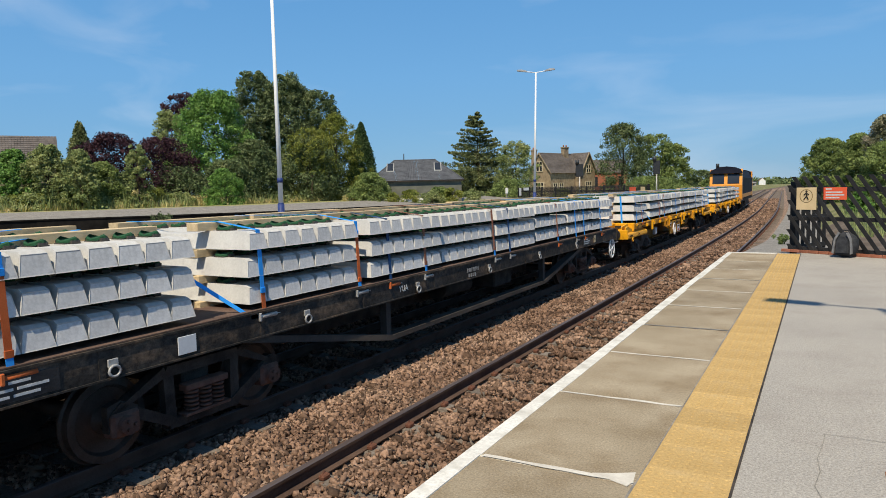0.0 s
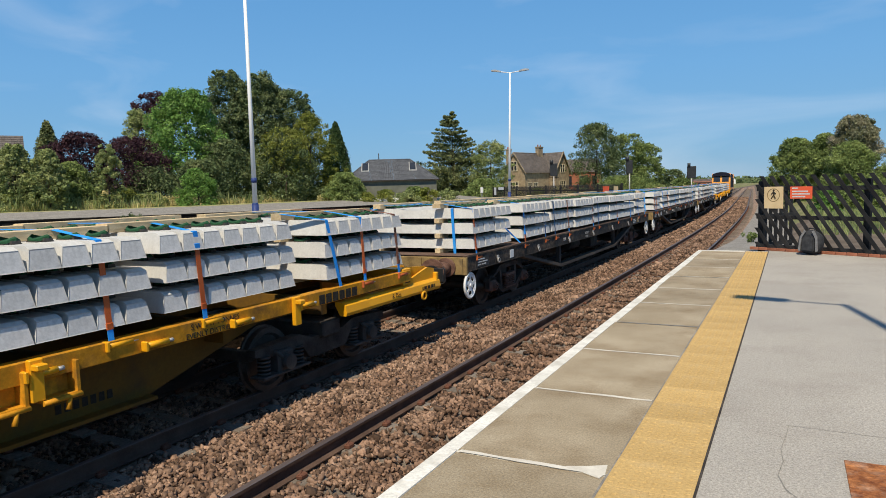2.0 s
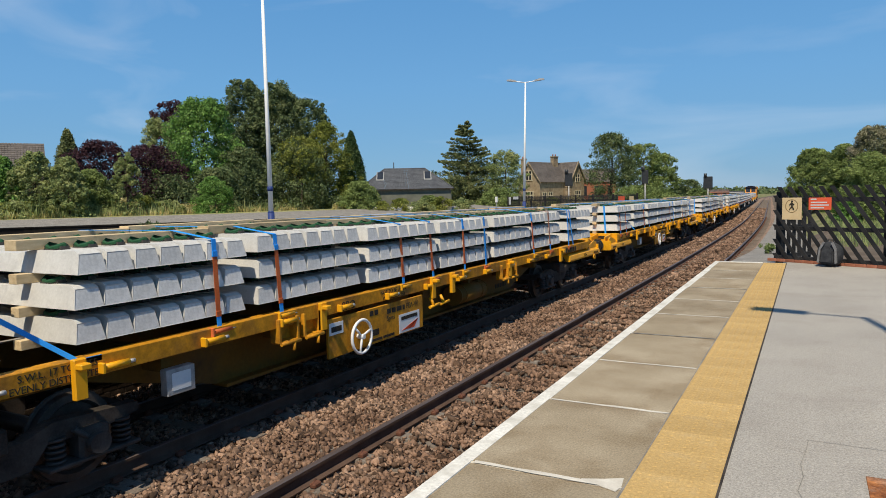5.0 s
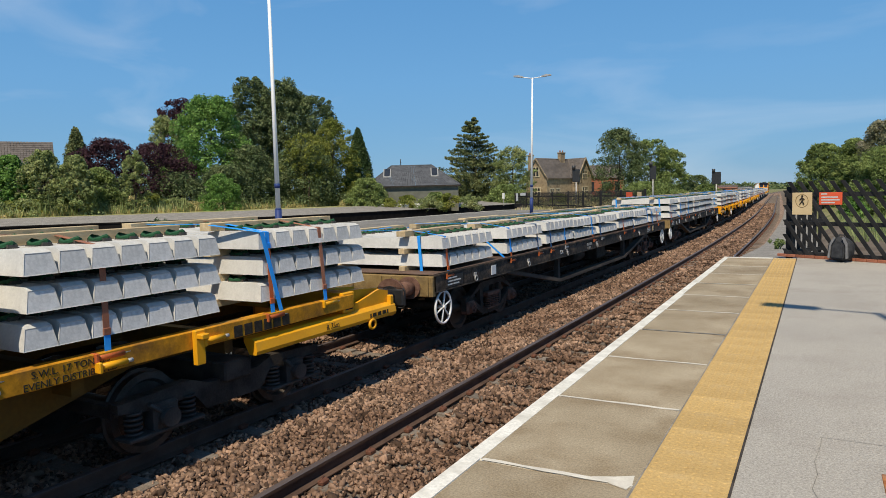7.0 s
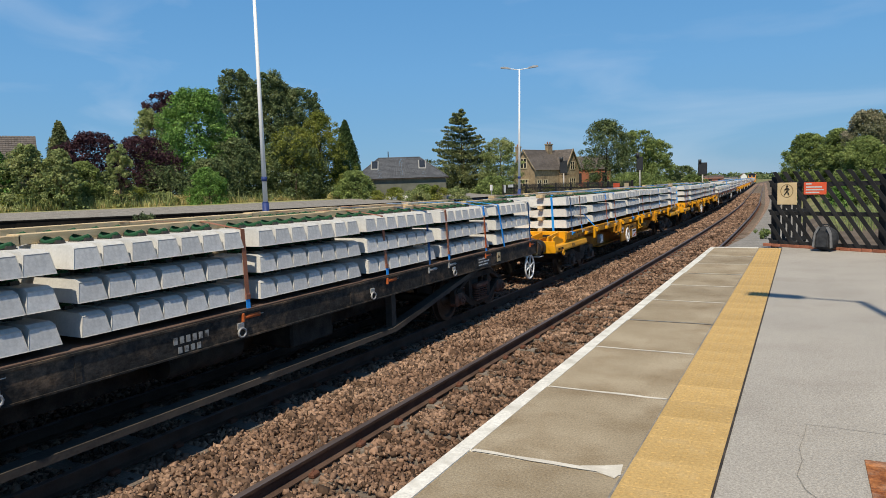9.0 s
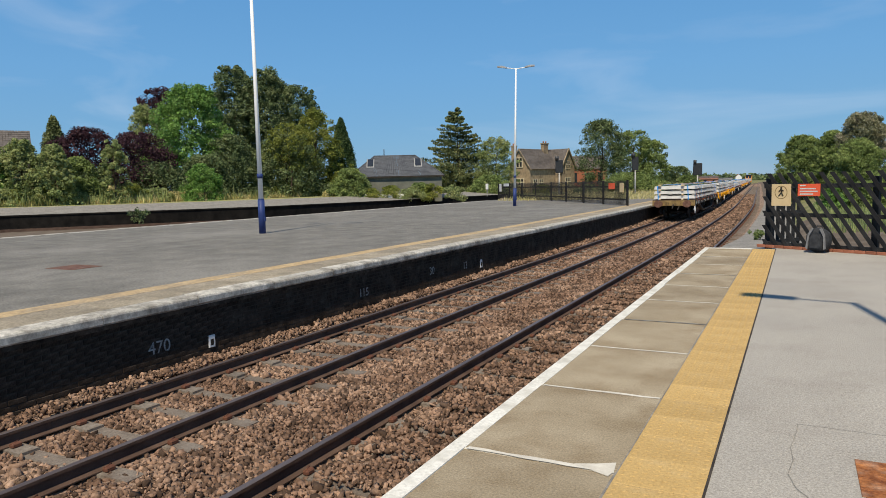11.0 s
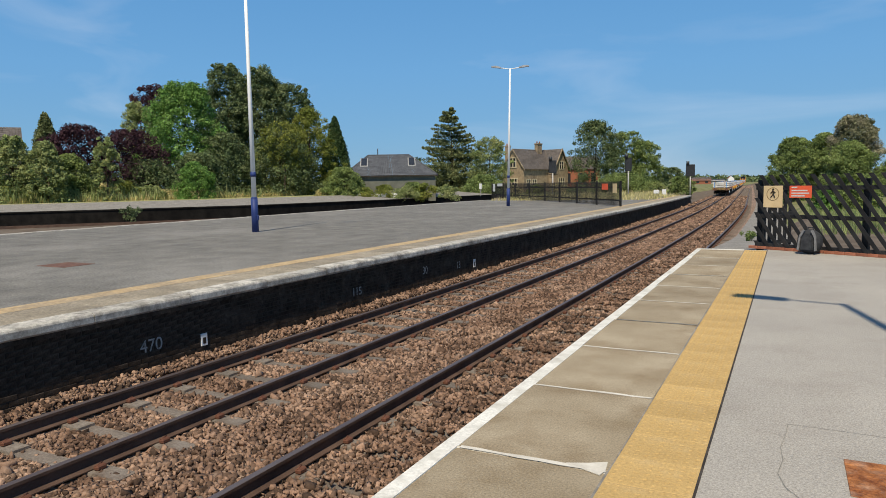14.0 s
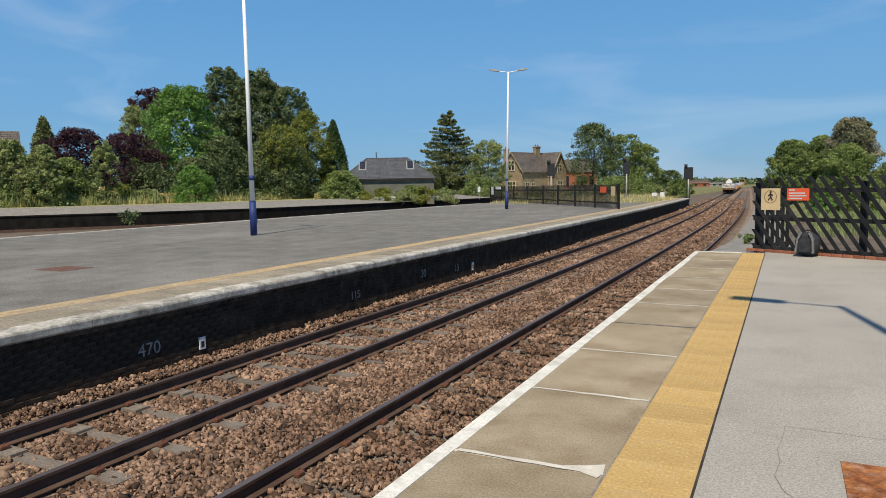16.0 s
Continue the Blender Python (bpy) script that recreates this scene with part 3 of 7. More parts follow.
    for i in range(44):
        x = -0.85 + i * 0.222
        part("brick", me, None, pf, at=pose(x * 0.866 - 0.08, 17.66 - 0.577 * (x * 0.866 - 0.08 + 0.65), 0.0, 0, 0, -30))


make_near_platform()


def make_ramp():
    bm = bmesh.new()
    ys = stations(17.32, 75, 3)
    rows = []
    for y in ys:
        z = -0.06 - 0.5 * min(1, (y - 17) / 11)
        rows.append([bm.verts.new((EDGE + 0.15 + off(y), y, z - 0.6)), bm.verts.new((EDGE + 0.18 + off(y), y, z)), bm.verts.new((-0.55 + off(y), y, z + 0.02)), bm.verts.new((1.2 + off(y), y, z))])
    for a, b in zip(rows, rows[1:]):
        for i in range(3):
            bm.faces.new((a[i], a[i + 1], b[i + 1], b[i]))
    bmesh.ops.recalc_face_normals(bm, faces=bm.faces)
    tagged(part("path", bm, M["path"]), "dusty grey ramp going down beside the track", "path", kind="structure")


make_ramp()


# ---- island platform ----
def make_island():
    pf = thing("platform_island", "tarmac island platform with pale coping and black brick wall", "platform", kind="structure")
    bm = bmesh.new()
    ys = [-60, -30] + stations(-12, 80, 2)
    sweep(bm, [(FAR_EDGE - 0.32, -1.3), (FAR_EDGE - 0.32, -0.004), (-27.5, -0.004), (-27.5, -1.3)], ys, follow=False)
    for v in bm.verts:
        v.co.x += off(v.co.y) if v.co.x > -15 else 0
    part("surface", bm, M["tarmac"], pf)
    bm = bmesh.new()
    sweep(bm, [(FAR_EDGE - 0.3, -1.35), (FAR_EDGE - 0.3, -0.1), (FAR_EDGE - 0.107, -0.1), (FAR_EDGE - 0.107, -1.35)], ys)
    part("wall_backing", bm, M["mortar"], pf)
    # brown flags between the coping and the yellow line
    rng = random.Random(18)
    y = -8.0
    while y < 79:
        ln = rng.uniform(0.85, 0.95)
        bm = bmesh.new()
        box(bm, FAR_EDGE - 1.215, FAR_EDGE - 0.355, y + 0.006, y + ln - 0.006, -0.06, rng.uniform(0.001, 0.006), 0.003)
        for v in bm.verts:
            v.co.x += off(v.co.y)
        part("flagstone", bm, M["flag"], pf)
        y += ln
    bm = bmesh.new()
    sweep(bm, [(FAR_EDGE - 1.62, -0.05), (FAR_EDGE - 1.62, 0.006), (FAR_EDGE - 1.2, 0.006), (FAR_EDGE - 1.2, -0.05)], ys)
    part("yellow_line", bm, M["fadedyellow"], pf)
    rng = random.Random(8)
    # coping stones with a rounded nose
    y = -8.0
    while y < 79:
        ln = rng.uniform(1.65, 1.9)
        bm = bmesh.new()
        dz = rng.uniform(-0.008, 0.008)
        x0, x1 = FAR_EDGE + off(y), FAR_EDGE + off(y + ln)
        prof = [(-0.36, -0.135), (-0.02, -0.135), (0.0, -0.115), (0.0, -0.035), (-0.012, -0.01), (-0.04, 0.006), (-0.36, 0.008)]
        lo = [bm.verts.new((x0 + u, y + 0.006, w + dz)) for u, w in prof]
        hi = [bm.verts.new((x1 + u, y + ln - 0.006, w + dz)) for u, w in prof]
        k = len(prof)
        for i in range(k):
            bm.faces.new((lo[i], lo[(i + 1) % k], hi[(i + 1) % k], hi[i]))
        bm.faces.new(lo[::-1]), bm.faces.new(hi)
        bmesh.ops.recalc_face_normals(bm, faces=bm.faces)
        part("coping_stone", bm, M["coping"], pf)
        y += ln
    # corbel course and brick face
    bm = bmesh.new()
    sweep(bm, [(FAR_EDGE - 0.14, -0.215), (FAR_EDGE - 0.055, -0.215), (FAR_EDGE - 0.055, -0.14), (FAR_EDGE - 0.14, -0.14)], ys)
    part("corbel_course", bm, M["wallblack"], pf)
    bm = bmesh.new()
    sweep(bm, [(FAR_EDGE - 0.14, -0.148), (FAR_EDGE - 0.05, -0.15), (FAR_EDGE - 0.05, -0.137), (FAR_EDGE - 0.14, -0.137)], ys)
    part("mortar_bed", bm, M["coping"], pf)
    bm = bmesh.new()
    box(bm, -0.05, 0.0, 0.006, 0.219, 0.005, 0.07, 0.004)
    me = mesh_of(bm, M["wallblack"])
    cnt = 0
    for c in range(13):
        for i in range(34):
            y = 0.6 + i * 0.225 + (0.1125 if c % 2 else 0)
            if cnt < 430:
                part("brick", me, None, pf, at=Matrix.Translation((FAR_EDGE - 0.1 + off(y) + rng.uniform(-0.004, 0.004), y, -0.29 - c * 0.075)))
                cnt += 1
    # the rest of the brick face as one joined piece
    vs, fs = [], []
    for c in range(13):
        for i in range(-30, 350):
            if 0 <= i < 34:
                continue
            y = 0.6 + i * 0.225 + (0.1125 if c % 2 else 0)
            x, z = FAR_EDGE - 0.1 + off(y) + rng.uniform(-0.004, 0.004), -0.29 - c * 0.075
            k = len(vs)
            vs += [(x - 0.04, y + 0.006, z + 0.005), (x - 0.04, y + 0.219, z + 0.005), (x - 0.04, y + 0.219, z + 0.07), (x - 0.04, y + 0.006, z + 0.07),
                   (x, y + 0.009, z + 0.008), (x, y + 0.216, z + 0.008), (x, y + 0.216, z + 0.067), (x, y + 0.009, z + 0.067)]
            fs += [(k + 4, k + 5, k + 6, k + 7), (k, k + 1, k + 5, k + 4), (k + 1, k + 2, k + 6, k + 5), (k + 2, k + 3, k + 7, k + 6), (k + 3, k, k + 4, k + 7)]
    raw("brickwork", vs, fs, M["wallblack"], pf)["kind"] = "stuff"
    bm = bmesh.new()
    box(bm, -14.85, -13.9, 9.3, 10.05, -0.03, 0.004, 0.003)
    part("inspection_cover", bm, M["rusty"], pf, "rusty cover let into the tarmac")
    # pale edge stones along the far side
    rng = random.Random(12)
    y = -20.0
    while y < 62:
        ln = rng.uniform(1.6, 2.0)
        bm = bmesh.new()
        box(bm, -27.5, -27.02, y + 0.008, y + ln - 0.008, -0.12, rng.uniform(0.008, 0.022), 0.01)
        part("coping_stone", bm, M["coping"], pf)
        y += ln
    # end ramp
    bm = bmesh.new()
    prism(bm, [(80, -1.3), (80, -0.004), (84, -0.9), (84, -1.3)], -25.5, FAR_EDGE - 0.4 + off(81), "x")
    part("end_ramp", bm, M["tarmac"], pf)


make_island()


def make_old_platform():
    """The disused platform behind the island."""
    pf = thing("platform_disused", "overgrown disused platform with a black wall", "platform", kind="structure")
    pts = [(-76, -12), (-70, 4), (-63.1, 20.5), (-57.8, 33.5), (-51.4, 42.1), (-46.2, 50.7), (-42.7, 68.8), (-40.9, 94.8), (-40.8, 100)]
    bm = bmesh.new()
    rows = [[bm.verts.new((x + dx, y, z)) for dx, z in ((0, -1.35), (0, -0.12), (0.08, -0.12), (0.08, 0.0), (-6.4, 0.55), (-9.5, 0.56), (-17, 0.5), (-20, -0.4))] for x, y in pts]
    for a, b in zip(rows, rows[1:]):
        for i in range(7):
            f = bm.faces.new((a[i], b[i], b[i + 1], a[i + 1]))
            f.material_index = 0 if i == 0 else (1 if i < 3 else 2 if i == 3 else 3)
    bmesh.ops.recalc_face_normals(bm, faces=bm.faces)
    part("platform_wall", bm, [M["soot"], M["soot"], M["path"], M["drygrass"]], pf)


make_old_platform()


# ---- lamp posts ----
def make_lamp(at, height=9.85, sides=(-1, 1)):
    lp = thing("lamp_post", "tall white lamp post with a blue foot and two lamp heads", "lamp post", at, group="platform lamp posts")
    bm = bmesh.new()
    tube(bm, (0, 0, 0), (0, 0, 1.25), 0.125, 16)
    tube(bm, (0, 0, 1.25), (0, 0, 1.3), 0.125, 16, 0.095)
    part("foot", bm, M["lampblue"], lp, "dark blue painted foot")
    bm = bmesh.new()
    box(bm, 0.1, 0.15, -0.05, 0.05, 0.45, 0.62, 0.01)
    part("access_door", bm, M["lampblue"], lp)
    bm = bmesh.new()
    tube(bm, (0, 0, 1.28), (0, 0, height), 0.092, 16, 0.05)
    part("pole", bm, M["lampwhite"], lp)
    bm = bmesh.new()
    tube(bm, (0, 0, 2.05), (0, 0, 2.22), 0.105, 16)
    part("band", bm, M["lampblue"], lp)
    bm = bmesh.new()
    for s in sides:
        tube(bm, (s * 0.75, 0, height + 0.06), (0, 0, height - 0.05), 0.03, 8)
    part("arm", bm, M["lampwhite"], lp)
    for s in sides:
        bm = bmesh.new()
        prism(bm, [(s * 0.65, height + 0.02), (s * 1.35, height + 0.11), (s * 1.33, height + 0.19), (s * 1.0, height + 0.2), (s * 0.65, height + 0.1)], -0.13, 0.13)
        part("lamp_head", bm, M["lampgrey"], lp)
    return lp


lamp = make_lamp(pose(-17.75, 19.5, 0, 0, 0, 15))
copy_thing(lamp, pose(-18.25, 46.6, 0, 0, 1.3, 15))
make_lamp(pose(2.09, 3.7, 0, 0, 0, -8), sides=(-1,))


# ---- ballast stones ----
def make_stones():
    rng = np.random.default_rng(4)
    xs, ys, ss = [], [], []
    for y0, y1, dens, size in ((1.2, 9, 680, 0.026), (9, 20, 400, 0.030), (20, 36, 190, 0.038), (36, 64, 80, 0.052), (64, 120, 16, 0.09)):
        n = int(5.5 * (y1 - y0) * dens)
        xs.append(rng.uniform(FAR_EDGE - 0.08, -2.85, n))
        ys.append(rng.uniform(y0, y1, n))
        ss.append(size * rng.lognormal(0, 0.28, n))
    x, y, s = np.concatenate(xs), np.concatenate(ys), np.concatenate(ss)
    keep, raised = np.ones(len(x), bool), np.zeros(len(x), bool)
    for c in (NEAR_C, FAR_C):
        d = np.abs(((y - 0.30) / 0.775 + 0.5) % 1 - 0.5) * 0.775
        cover = (np.abs(x - c) < 1.24) & (d < 0.115) & (rng.uniform(size=len(x)) > 0.05)
        if c == NEAR_C:
            gap = np.minimum(np.abs(x - c - 0.7525), np.abs(x - c + 0.7525))
            over = cover & (gap > 0.2) & (rng.uniform(size=len(x)) < 0.8)
            cover &= ~over
            raised |= over
        rail = np.minimum(np.abs(x - c - 0.7525), np.abs(x - c + 0.7525)) < 0.095
        keep &= ~(cover | rail)
    x, y, s, raised = x[keep], y[keep], s[keep], raised[keep]
    z = np.interp(x, [FAR_EDGE - 0.1, FAR_EDGE + 0.25, FAR_C - 1.25, FAR_C - 0.5, FAR_C + 0.5, FAR_C + 1.25, -5.1, NEAR_C - 1.25, NEAR_C, NEAR_C + 1.2], [-1.05, -1.085, -1.135, -1.165, -1.165, -1.135, -1.12, -1.135, -1.165, -1.135])
    z = z + 0.066 + rng.uniform(-0.012, 0.016, len(x)) + 0.012 * np.sin(x * 5 + 1.3 * np.sin(y * 2.1)) * np.sin(y * 3.7)
    z = np.where(raised, np.maximum(z, -1.05), z)
    u = np.clip(y - BEND0, 0, None)
    full = BEND1 - BEND0
    x = x - BEND * np.where(u < full, u * u, full * full + 2 * full * (u - full))
    n = len(x)
    cube = np.array([(a, b, c) for a in (-1, 1) for b in (-1, 1) for c in (-1, 1)], float)
    v = cube[None] * (1 + rng.uniform(-0.6, 0.35, (n, 8, 3)))
    v *= np.stack([rng.uniform(0.75, 1.4, n), rng.uniform(0.65, 1.15, n), rng.uniform(0.38, 0.75, n)], 1)[:, None]
    q = rng.normal(size=(n, 4))
    q /= np.linalg.norm(q, axis=1)[:, None]
    w, a, b, c = q.T
    R = np.stack([1 - 2 * (b * b + c * c), 2 * (a * b - w * c), 2 * (a * c + w * b), 2 * (a * b + w * c), 1 - 2 * (a * a + c * c), 2 * (b * c - w * a),
                  2 * (a * c - w * b), 2 * (b * c + w * a), 1 - 2 * (a * a + b * b)], 1).reshape(n, 3, 3)
    v = np.einsum("nij,nkj->nki", R, v * s[:, None, None] * 0.82)
    v += np.stack([x, y, z], 1)[:, None]
    faces = np.array([(0, 1, 3, 2), (4, 6, 7, 5), (0, 4, 5, 1), (2, 3, 7, 6), (0, 2, 6, 4), (1, 5, 7, 3)])
    f = (faces[None] + 8 * np.arange(n)[:, None, None]).reshape(-1, 4)
    me = bpy.data.meshes.new("ballast_stones")
    me.vertices.add(n * 8)
    me.vertices.foreach_set("co", v.reshape(-1))
    me.loops.add(f.size)
    me.loops.foreach_set("vertex_index", f.reshape(-1).astype(np.int32))
    me.polygons.add(len(f))
    me.polygons.foreach_set("loop_start", np.arange(0, f.size, 4, dtype=np.int32))
    me.update(calc_edges=True)
    me.materials.append(M["stone"])
    tagged(new("ballast_stones", me), "loose brown crushed stones lying between the rails", "ballast", kind="stuff")


make_stones()


# ---- plants ----
def leaf_mesh(name, centres, radii, per, size, mat, rng, droop=0.0, flat=0.0):
    """Many small leaves scattered through round clumps."""
    k = len(centres)
    n = k * per
    c, r = np.repeat(centres, per, 0), np.repeat(radii, per, 0)
    d = rng.normal(size=(n, 3))
    d /= np.linalg.norm(d, axis=1)[:, None]
    rad = rng.uniform(0.25, 1.0, n) ** 0.45
    p = c + d * r * rad[:, None]
    p[:, 2] -= droop * rng.uniform(0, 1, n) * r[:, 2]
    nrm = d * 0.7 + rng.normal(size=(n, 3)) * 0.6 + np.array([0, 0, 0.45])
    nrm /= np.linalg.norm(nrm, axis=1)[:, None]
    t = np.cross(nrm, rng.normal(size=(n, 3)))
    t /= np.linalg.norm(t, axis=1)[:, None]
    b = np.cross(nrm, t)
    L = (size * rng.lognormal(0, 0.3, n))[:, None]
    if flat:
        t[:, 2] *= 1 - flat
    bend = nrm * L * 0.18
    v = np.stack([p - t * L * 0.5, p + b * L * 0.34 + bend, p + t * L * 0.5, p - b * L * 0.34 + bend], 1).reshape(-1, 3)
    me = bpy.data.meshes.new(name)
    me.vertices.add(n * 4)
    me.vertices.foreach_set("co", v.reshape(-1))
    me.loops.add(n * 4)
    me.loops.foreach_set("vertex_index", np.arange(n * 4, dtype=np.int32))
    me.polygons.add(n)
    me.polygons.foreach_set("loop_start", np.arange(0, n * 4, 4, dtype=np.int32))
    me.update(calc_edges=True)
    me.materials.append(mat)
    return me


def trunk_bm(h, r, limbs, rng, spread):
    bm = bmesh.new()
    tube(bm, (0, 0, -0.3), (0.03 * h * rng.uniform(-1, 1), 0.02 * h, h * 0.45), r, 10, r * 0.6)
    tube(bm, (0.0, 0.0, h * 0.4), (0.02 * h, 0, h * 0.85), r * 0.62, 8, r * 0.15)
    for _ in range(limbs):
        a, z = rng.uniform(0, 6.28), rng.uniform(0.25, 0.65) * h
        L = min(rng.uniform(0.16, 0.3) * h, spread * 0.3)
        tube(bm, (0, 0, z), (L * math.cos(a), L * math.sin(a), z + L * 0.8), r * 0.3, 6, r * 0.08)
    return bm


def tree(name, label, x, y, h, w, leaf, seed, clumps=60, per=150, size=0.3, low=0.12, shape="round", z0=-0.15, droop=0.0):
    rng = np.random.default_rng(seed)
    py = random.Random(seed)
    t = thing(name, label, "bush" if "bush" in name or "shrub" in name else "tree", pose(x, y, z0))
    part("trunk", trunk_bm(h * 0.9, max(0.05, 0.018 * h), 7, py, w), M["bark"], t)
    if clumps >= 50:
        clumps, per = int(clumps * 1.9), int(per * 0.49)
    fine = 0.76 if clumps >= 95 else 1.0
    u = rng.uniform(0, 1, clumps)
    a = rng.uniform(0, 2 * math.pi, clumps)
    zr = low + (0.97 - low) * u ** 0.85
    s = (zr - low) / (1 - low)
    if shape == "round":
        prof = np.sqrt(np.clip(1 - (2 * s - 0.85) ** 2 / 1.35, 0.03, 1))
    elif shape in ("cone", "tiers"):
        prof = np.clip(1.02 - s, 0.04, 1) ** 0.8
    elif shape == "column":
        prof = np.clip(1 - s ** 2.2, 0.05, 1) ** 0.6
    else:
        prof = np.sqrt(np.clip(1 - s ** 2, 0.05, 1))
    lump = 1 + 0.22 * np.sin(3 * a + seed) * np.cos(5 * s * 3 + seed * 2)
    w = w * (1.38 if shape in ("cone", "column") else 1.0 if shape == "spire" else 1.12)
    cr = fine * (0.15 if shape != "cone" else 0.10) * w * rng.uniform(0.6, 1.35, clumps) * (0.55 + 0.45 * prof)
    rr = np.clip(w / 2 * prof * lump - cr * 0.75, 0, None) * rng.uniform(0.25, 1, clumps) ** 0.4
    cen = np.stack([rr * np.cos(a), rr * np.sin(a), zr * h], 1)
    rad = np.stack([cr, cr, cr * (0.55 if shape == "cone" else 0.8)], 1)
    stray = rng.uniform(size=clumps) < 0.3
    rad[stray] *= 0.5
    cen[stray, :2] *= 1.22
    cen[:, 2] = np.minimum(cen[:, 2], h - rad[:, 2] * 0.9)
    if shape == "spire":
        # a dense pointed cone of small upright sprays
        k = clumps * 3
        f = rng.uniform(0, 1, k) ** 1.25
        az = rng.uniform(0, 2 * math.pi, k)
        edge = w / 2 * np.clip(1.0 - f, 0.02, 1) ** 0.72 * (0.78 + 0.22 * np.clip(f * 7, 0, 1)) * (1 + 0.07 * np.sin(5 * az + 9 * f))
        rr = edge * rng.uniform(0.3, 1, k) ** 0.35
        cen = np.stack([rr * np.cos(az), rr * np.sin(az), f * h * 0.95], 1)
        size_c = 0.075 * w * (1.15 - 0.7 * f) * rng.uniform(0.7, 1.3, k)
        rad = np.stack([size_c, size_c, size_c * 1.9], 1)
        per = max(30, per // 4)
    if shape == "tiers":
        cen, rad = [], []
        tiers = int(h / 0.62)
        for k in range(tiers):
            f = (k + 0.3) / tiers
            reach = w * 0.47 * (1.02 - f) ** 0.78 * (0.62 + 0.38 * min(1, f * 5 + 0.2)) * rng.uniform(0.88, 1.1)
            for j in range(max(5, int(19 * (1 - f)))):
                az, L = rng.uniform(0, 2 * math.pi), reach * rng.uniform(0.72, 1.12)
                lift = rng.uniform(-0.6, 0.6)
                for q in (0.2, 0.38, 0.54, 0.68, 0.8, 0.9, 1.0):
                    cen.append((L * q * math.cos(az), L * q * math.sin(az), h * (0.02 + 0.95 * f) + lift - 0.26 * L * q + 0.24 * L * q * q))
                    s = 0.2 + 0.2 * L * (1.1 - q) ** 1.3
                    rad.append((s, s, 0.16 + 0.05 * L * (1.05 - q)))
        cen, rad, per, droop = np.array(cen), np.array(rad), 22, 0.9
    part("crown", leaf_mesh("crown", cen, rad, per, size, LEAF[leaf], rng, droop), None, t)
    return t


def make_plants():
    T = tree
    T("cypress_tree", "small dark conifer standing behind a garden roof", -109.5, 71.8, 15.2, 8.0, "blue", 1, 160, 130, 0.3, 0.1, "spire", droop=0.2)
    T("garden_tree", "dull green garden tree before an old roof", -88.5, 45.2, 11.6, 3.6, "silver", 2, 60, 150, 0.22, 0.1, "round", droop=0)
    T("garden_bush", "pale green overgrown bush at the platform edge", -69.1, 41.6, 7.5, 5.0, "silver", 3, 110, 170, 0.2, 0, "dome", droop=0)
    T("garden_bush", "bright green overgrown bush at the platform edge", -71.8, 39.9, 7.0, 4.6, "bright", 4, 100, 160, 0.2, 0, "dome", droop=0)
    T("garden_bush", "pale green bush beside the copper trees", -65.5, 42.7, 6.8, 4.1, "silver", 5, 90, 170, 0.19, 0, "dome", droop=0)
    T("garden_bush", "green bush under the copper trees", -67.6, 46.6, 5.7, 4.4, "mid", 6, 90, 170, 0.18, 0, "dome", droop=0)
    T("copper_tree", "dark purple copper-leaved garden tree", -73.8, 52.2, 9.5, 7.6, "purple", 7, 130, 180, 0.2, 0.02, "round", droop=0)
    T("copper_tree", "dark purple copper-leaved tree beside a tall tree", -70.5, 56.6, 9.0, 8.5, "purple", 8, 130, 180, 0.2, 0.02, "round", droop=0)
    T("pale_shrub", "silvery feathery shrub before the copper trees", -64.4, 48.5, 7.6, 2.9, "silver", 9, 60, 130, 0.17, 0.0, "round", droop=0.2)
    T("willow_tree", "pale drooping willow behind the copper trees", -86.8, 71.5, 15.2, 5.8, "silver", 10, 90, 150, 0.24, 0.2, "round", droop=0.8)
    T("copper_beech", "tall dark copper beech tree", -89.2, 76.0, 18.4, 7.2, "purple", 11, 100, 160, 0.26, 0.3, "round", droop=0)
    T("lime_tree", "broad bright green tree in full leaf", -71.9, 66.2, 16.0, 9.5, "bright", 12, 200, 180, 0.26, 0.1, "round", droop=0)
    T("tall_ash_tree", "very tall feathery dark green tree", -76.5, 79.0, 21.0, 8.0, "dark", 13, 170, 180, 0.26, 0.1, "round", droop=0.5)
    T("tall_ash_tree", "very tall feathery dark green tree", -72.6, 82.4, 20.6, 8.6, "dark", 14, 170, 180, 0.26, 0.1, "round", droop=0.5)
    T("tall_ash_tree", "tall dark tree with an uneven top", -74.6, 84.0, 19.4, 13.0, "dark", 15, 170, 180, 0.25, 0.1, "round", droop=0.2)
    T("tall_ash_tree", "tall dark tree with an uneven top", -69.2, 85.1, 18.0, 8.4, "dark", 16, 150, 180, 0.25, 0.05, "round", droop=0.2)
    T("dark_hedge_tree", "dense dark green tree at the garden edge", -66.9, 67.9, 9.2, 8.6, "dark", 17, 150, 180, 0.22, 0, "dome", droop=0)
    T("dark_hedge_tree", "dense dark green tree at the garden edge", -63.1, 74.7, 9.6, 10.7, "dark", 18, 150, 180, 0.22, 0, "dome", droop=0)
    T("dark_hedge_tree", "dense dark green bushes under the copper trees", -68.5, 57.5, 5.4, 9.5, "dark", 47, 110, 170, 0.22, 0, "dome", droop=0)
    T("dark_hedge_tree", "dense dark green bushes under the copper trees", -72.0, 50.0, 5.0, 8.0, "dark", 48, 100, 170, 0.22, 0, "dome", droop=0)
    T("dark_hedge_tree", "dense dark green bushes under a tall tree", -66.5, 63.5, 6.4, 8.5, "dark", 49, 110, 170, 0.22, 0, "dome", droop=0)
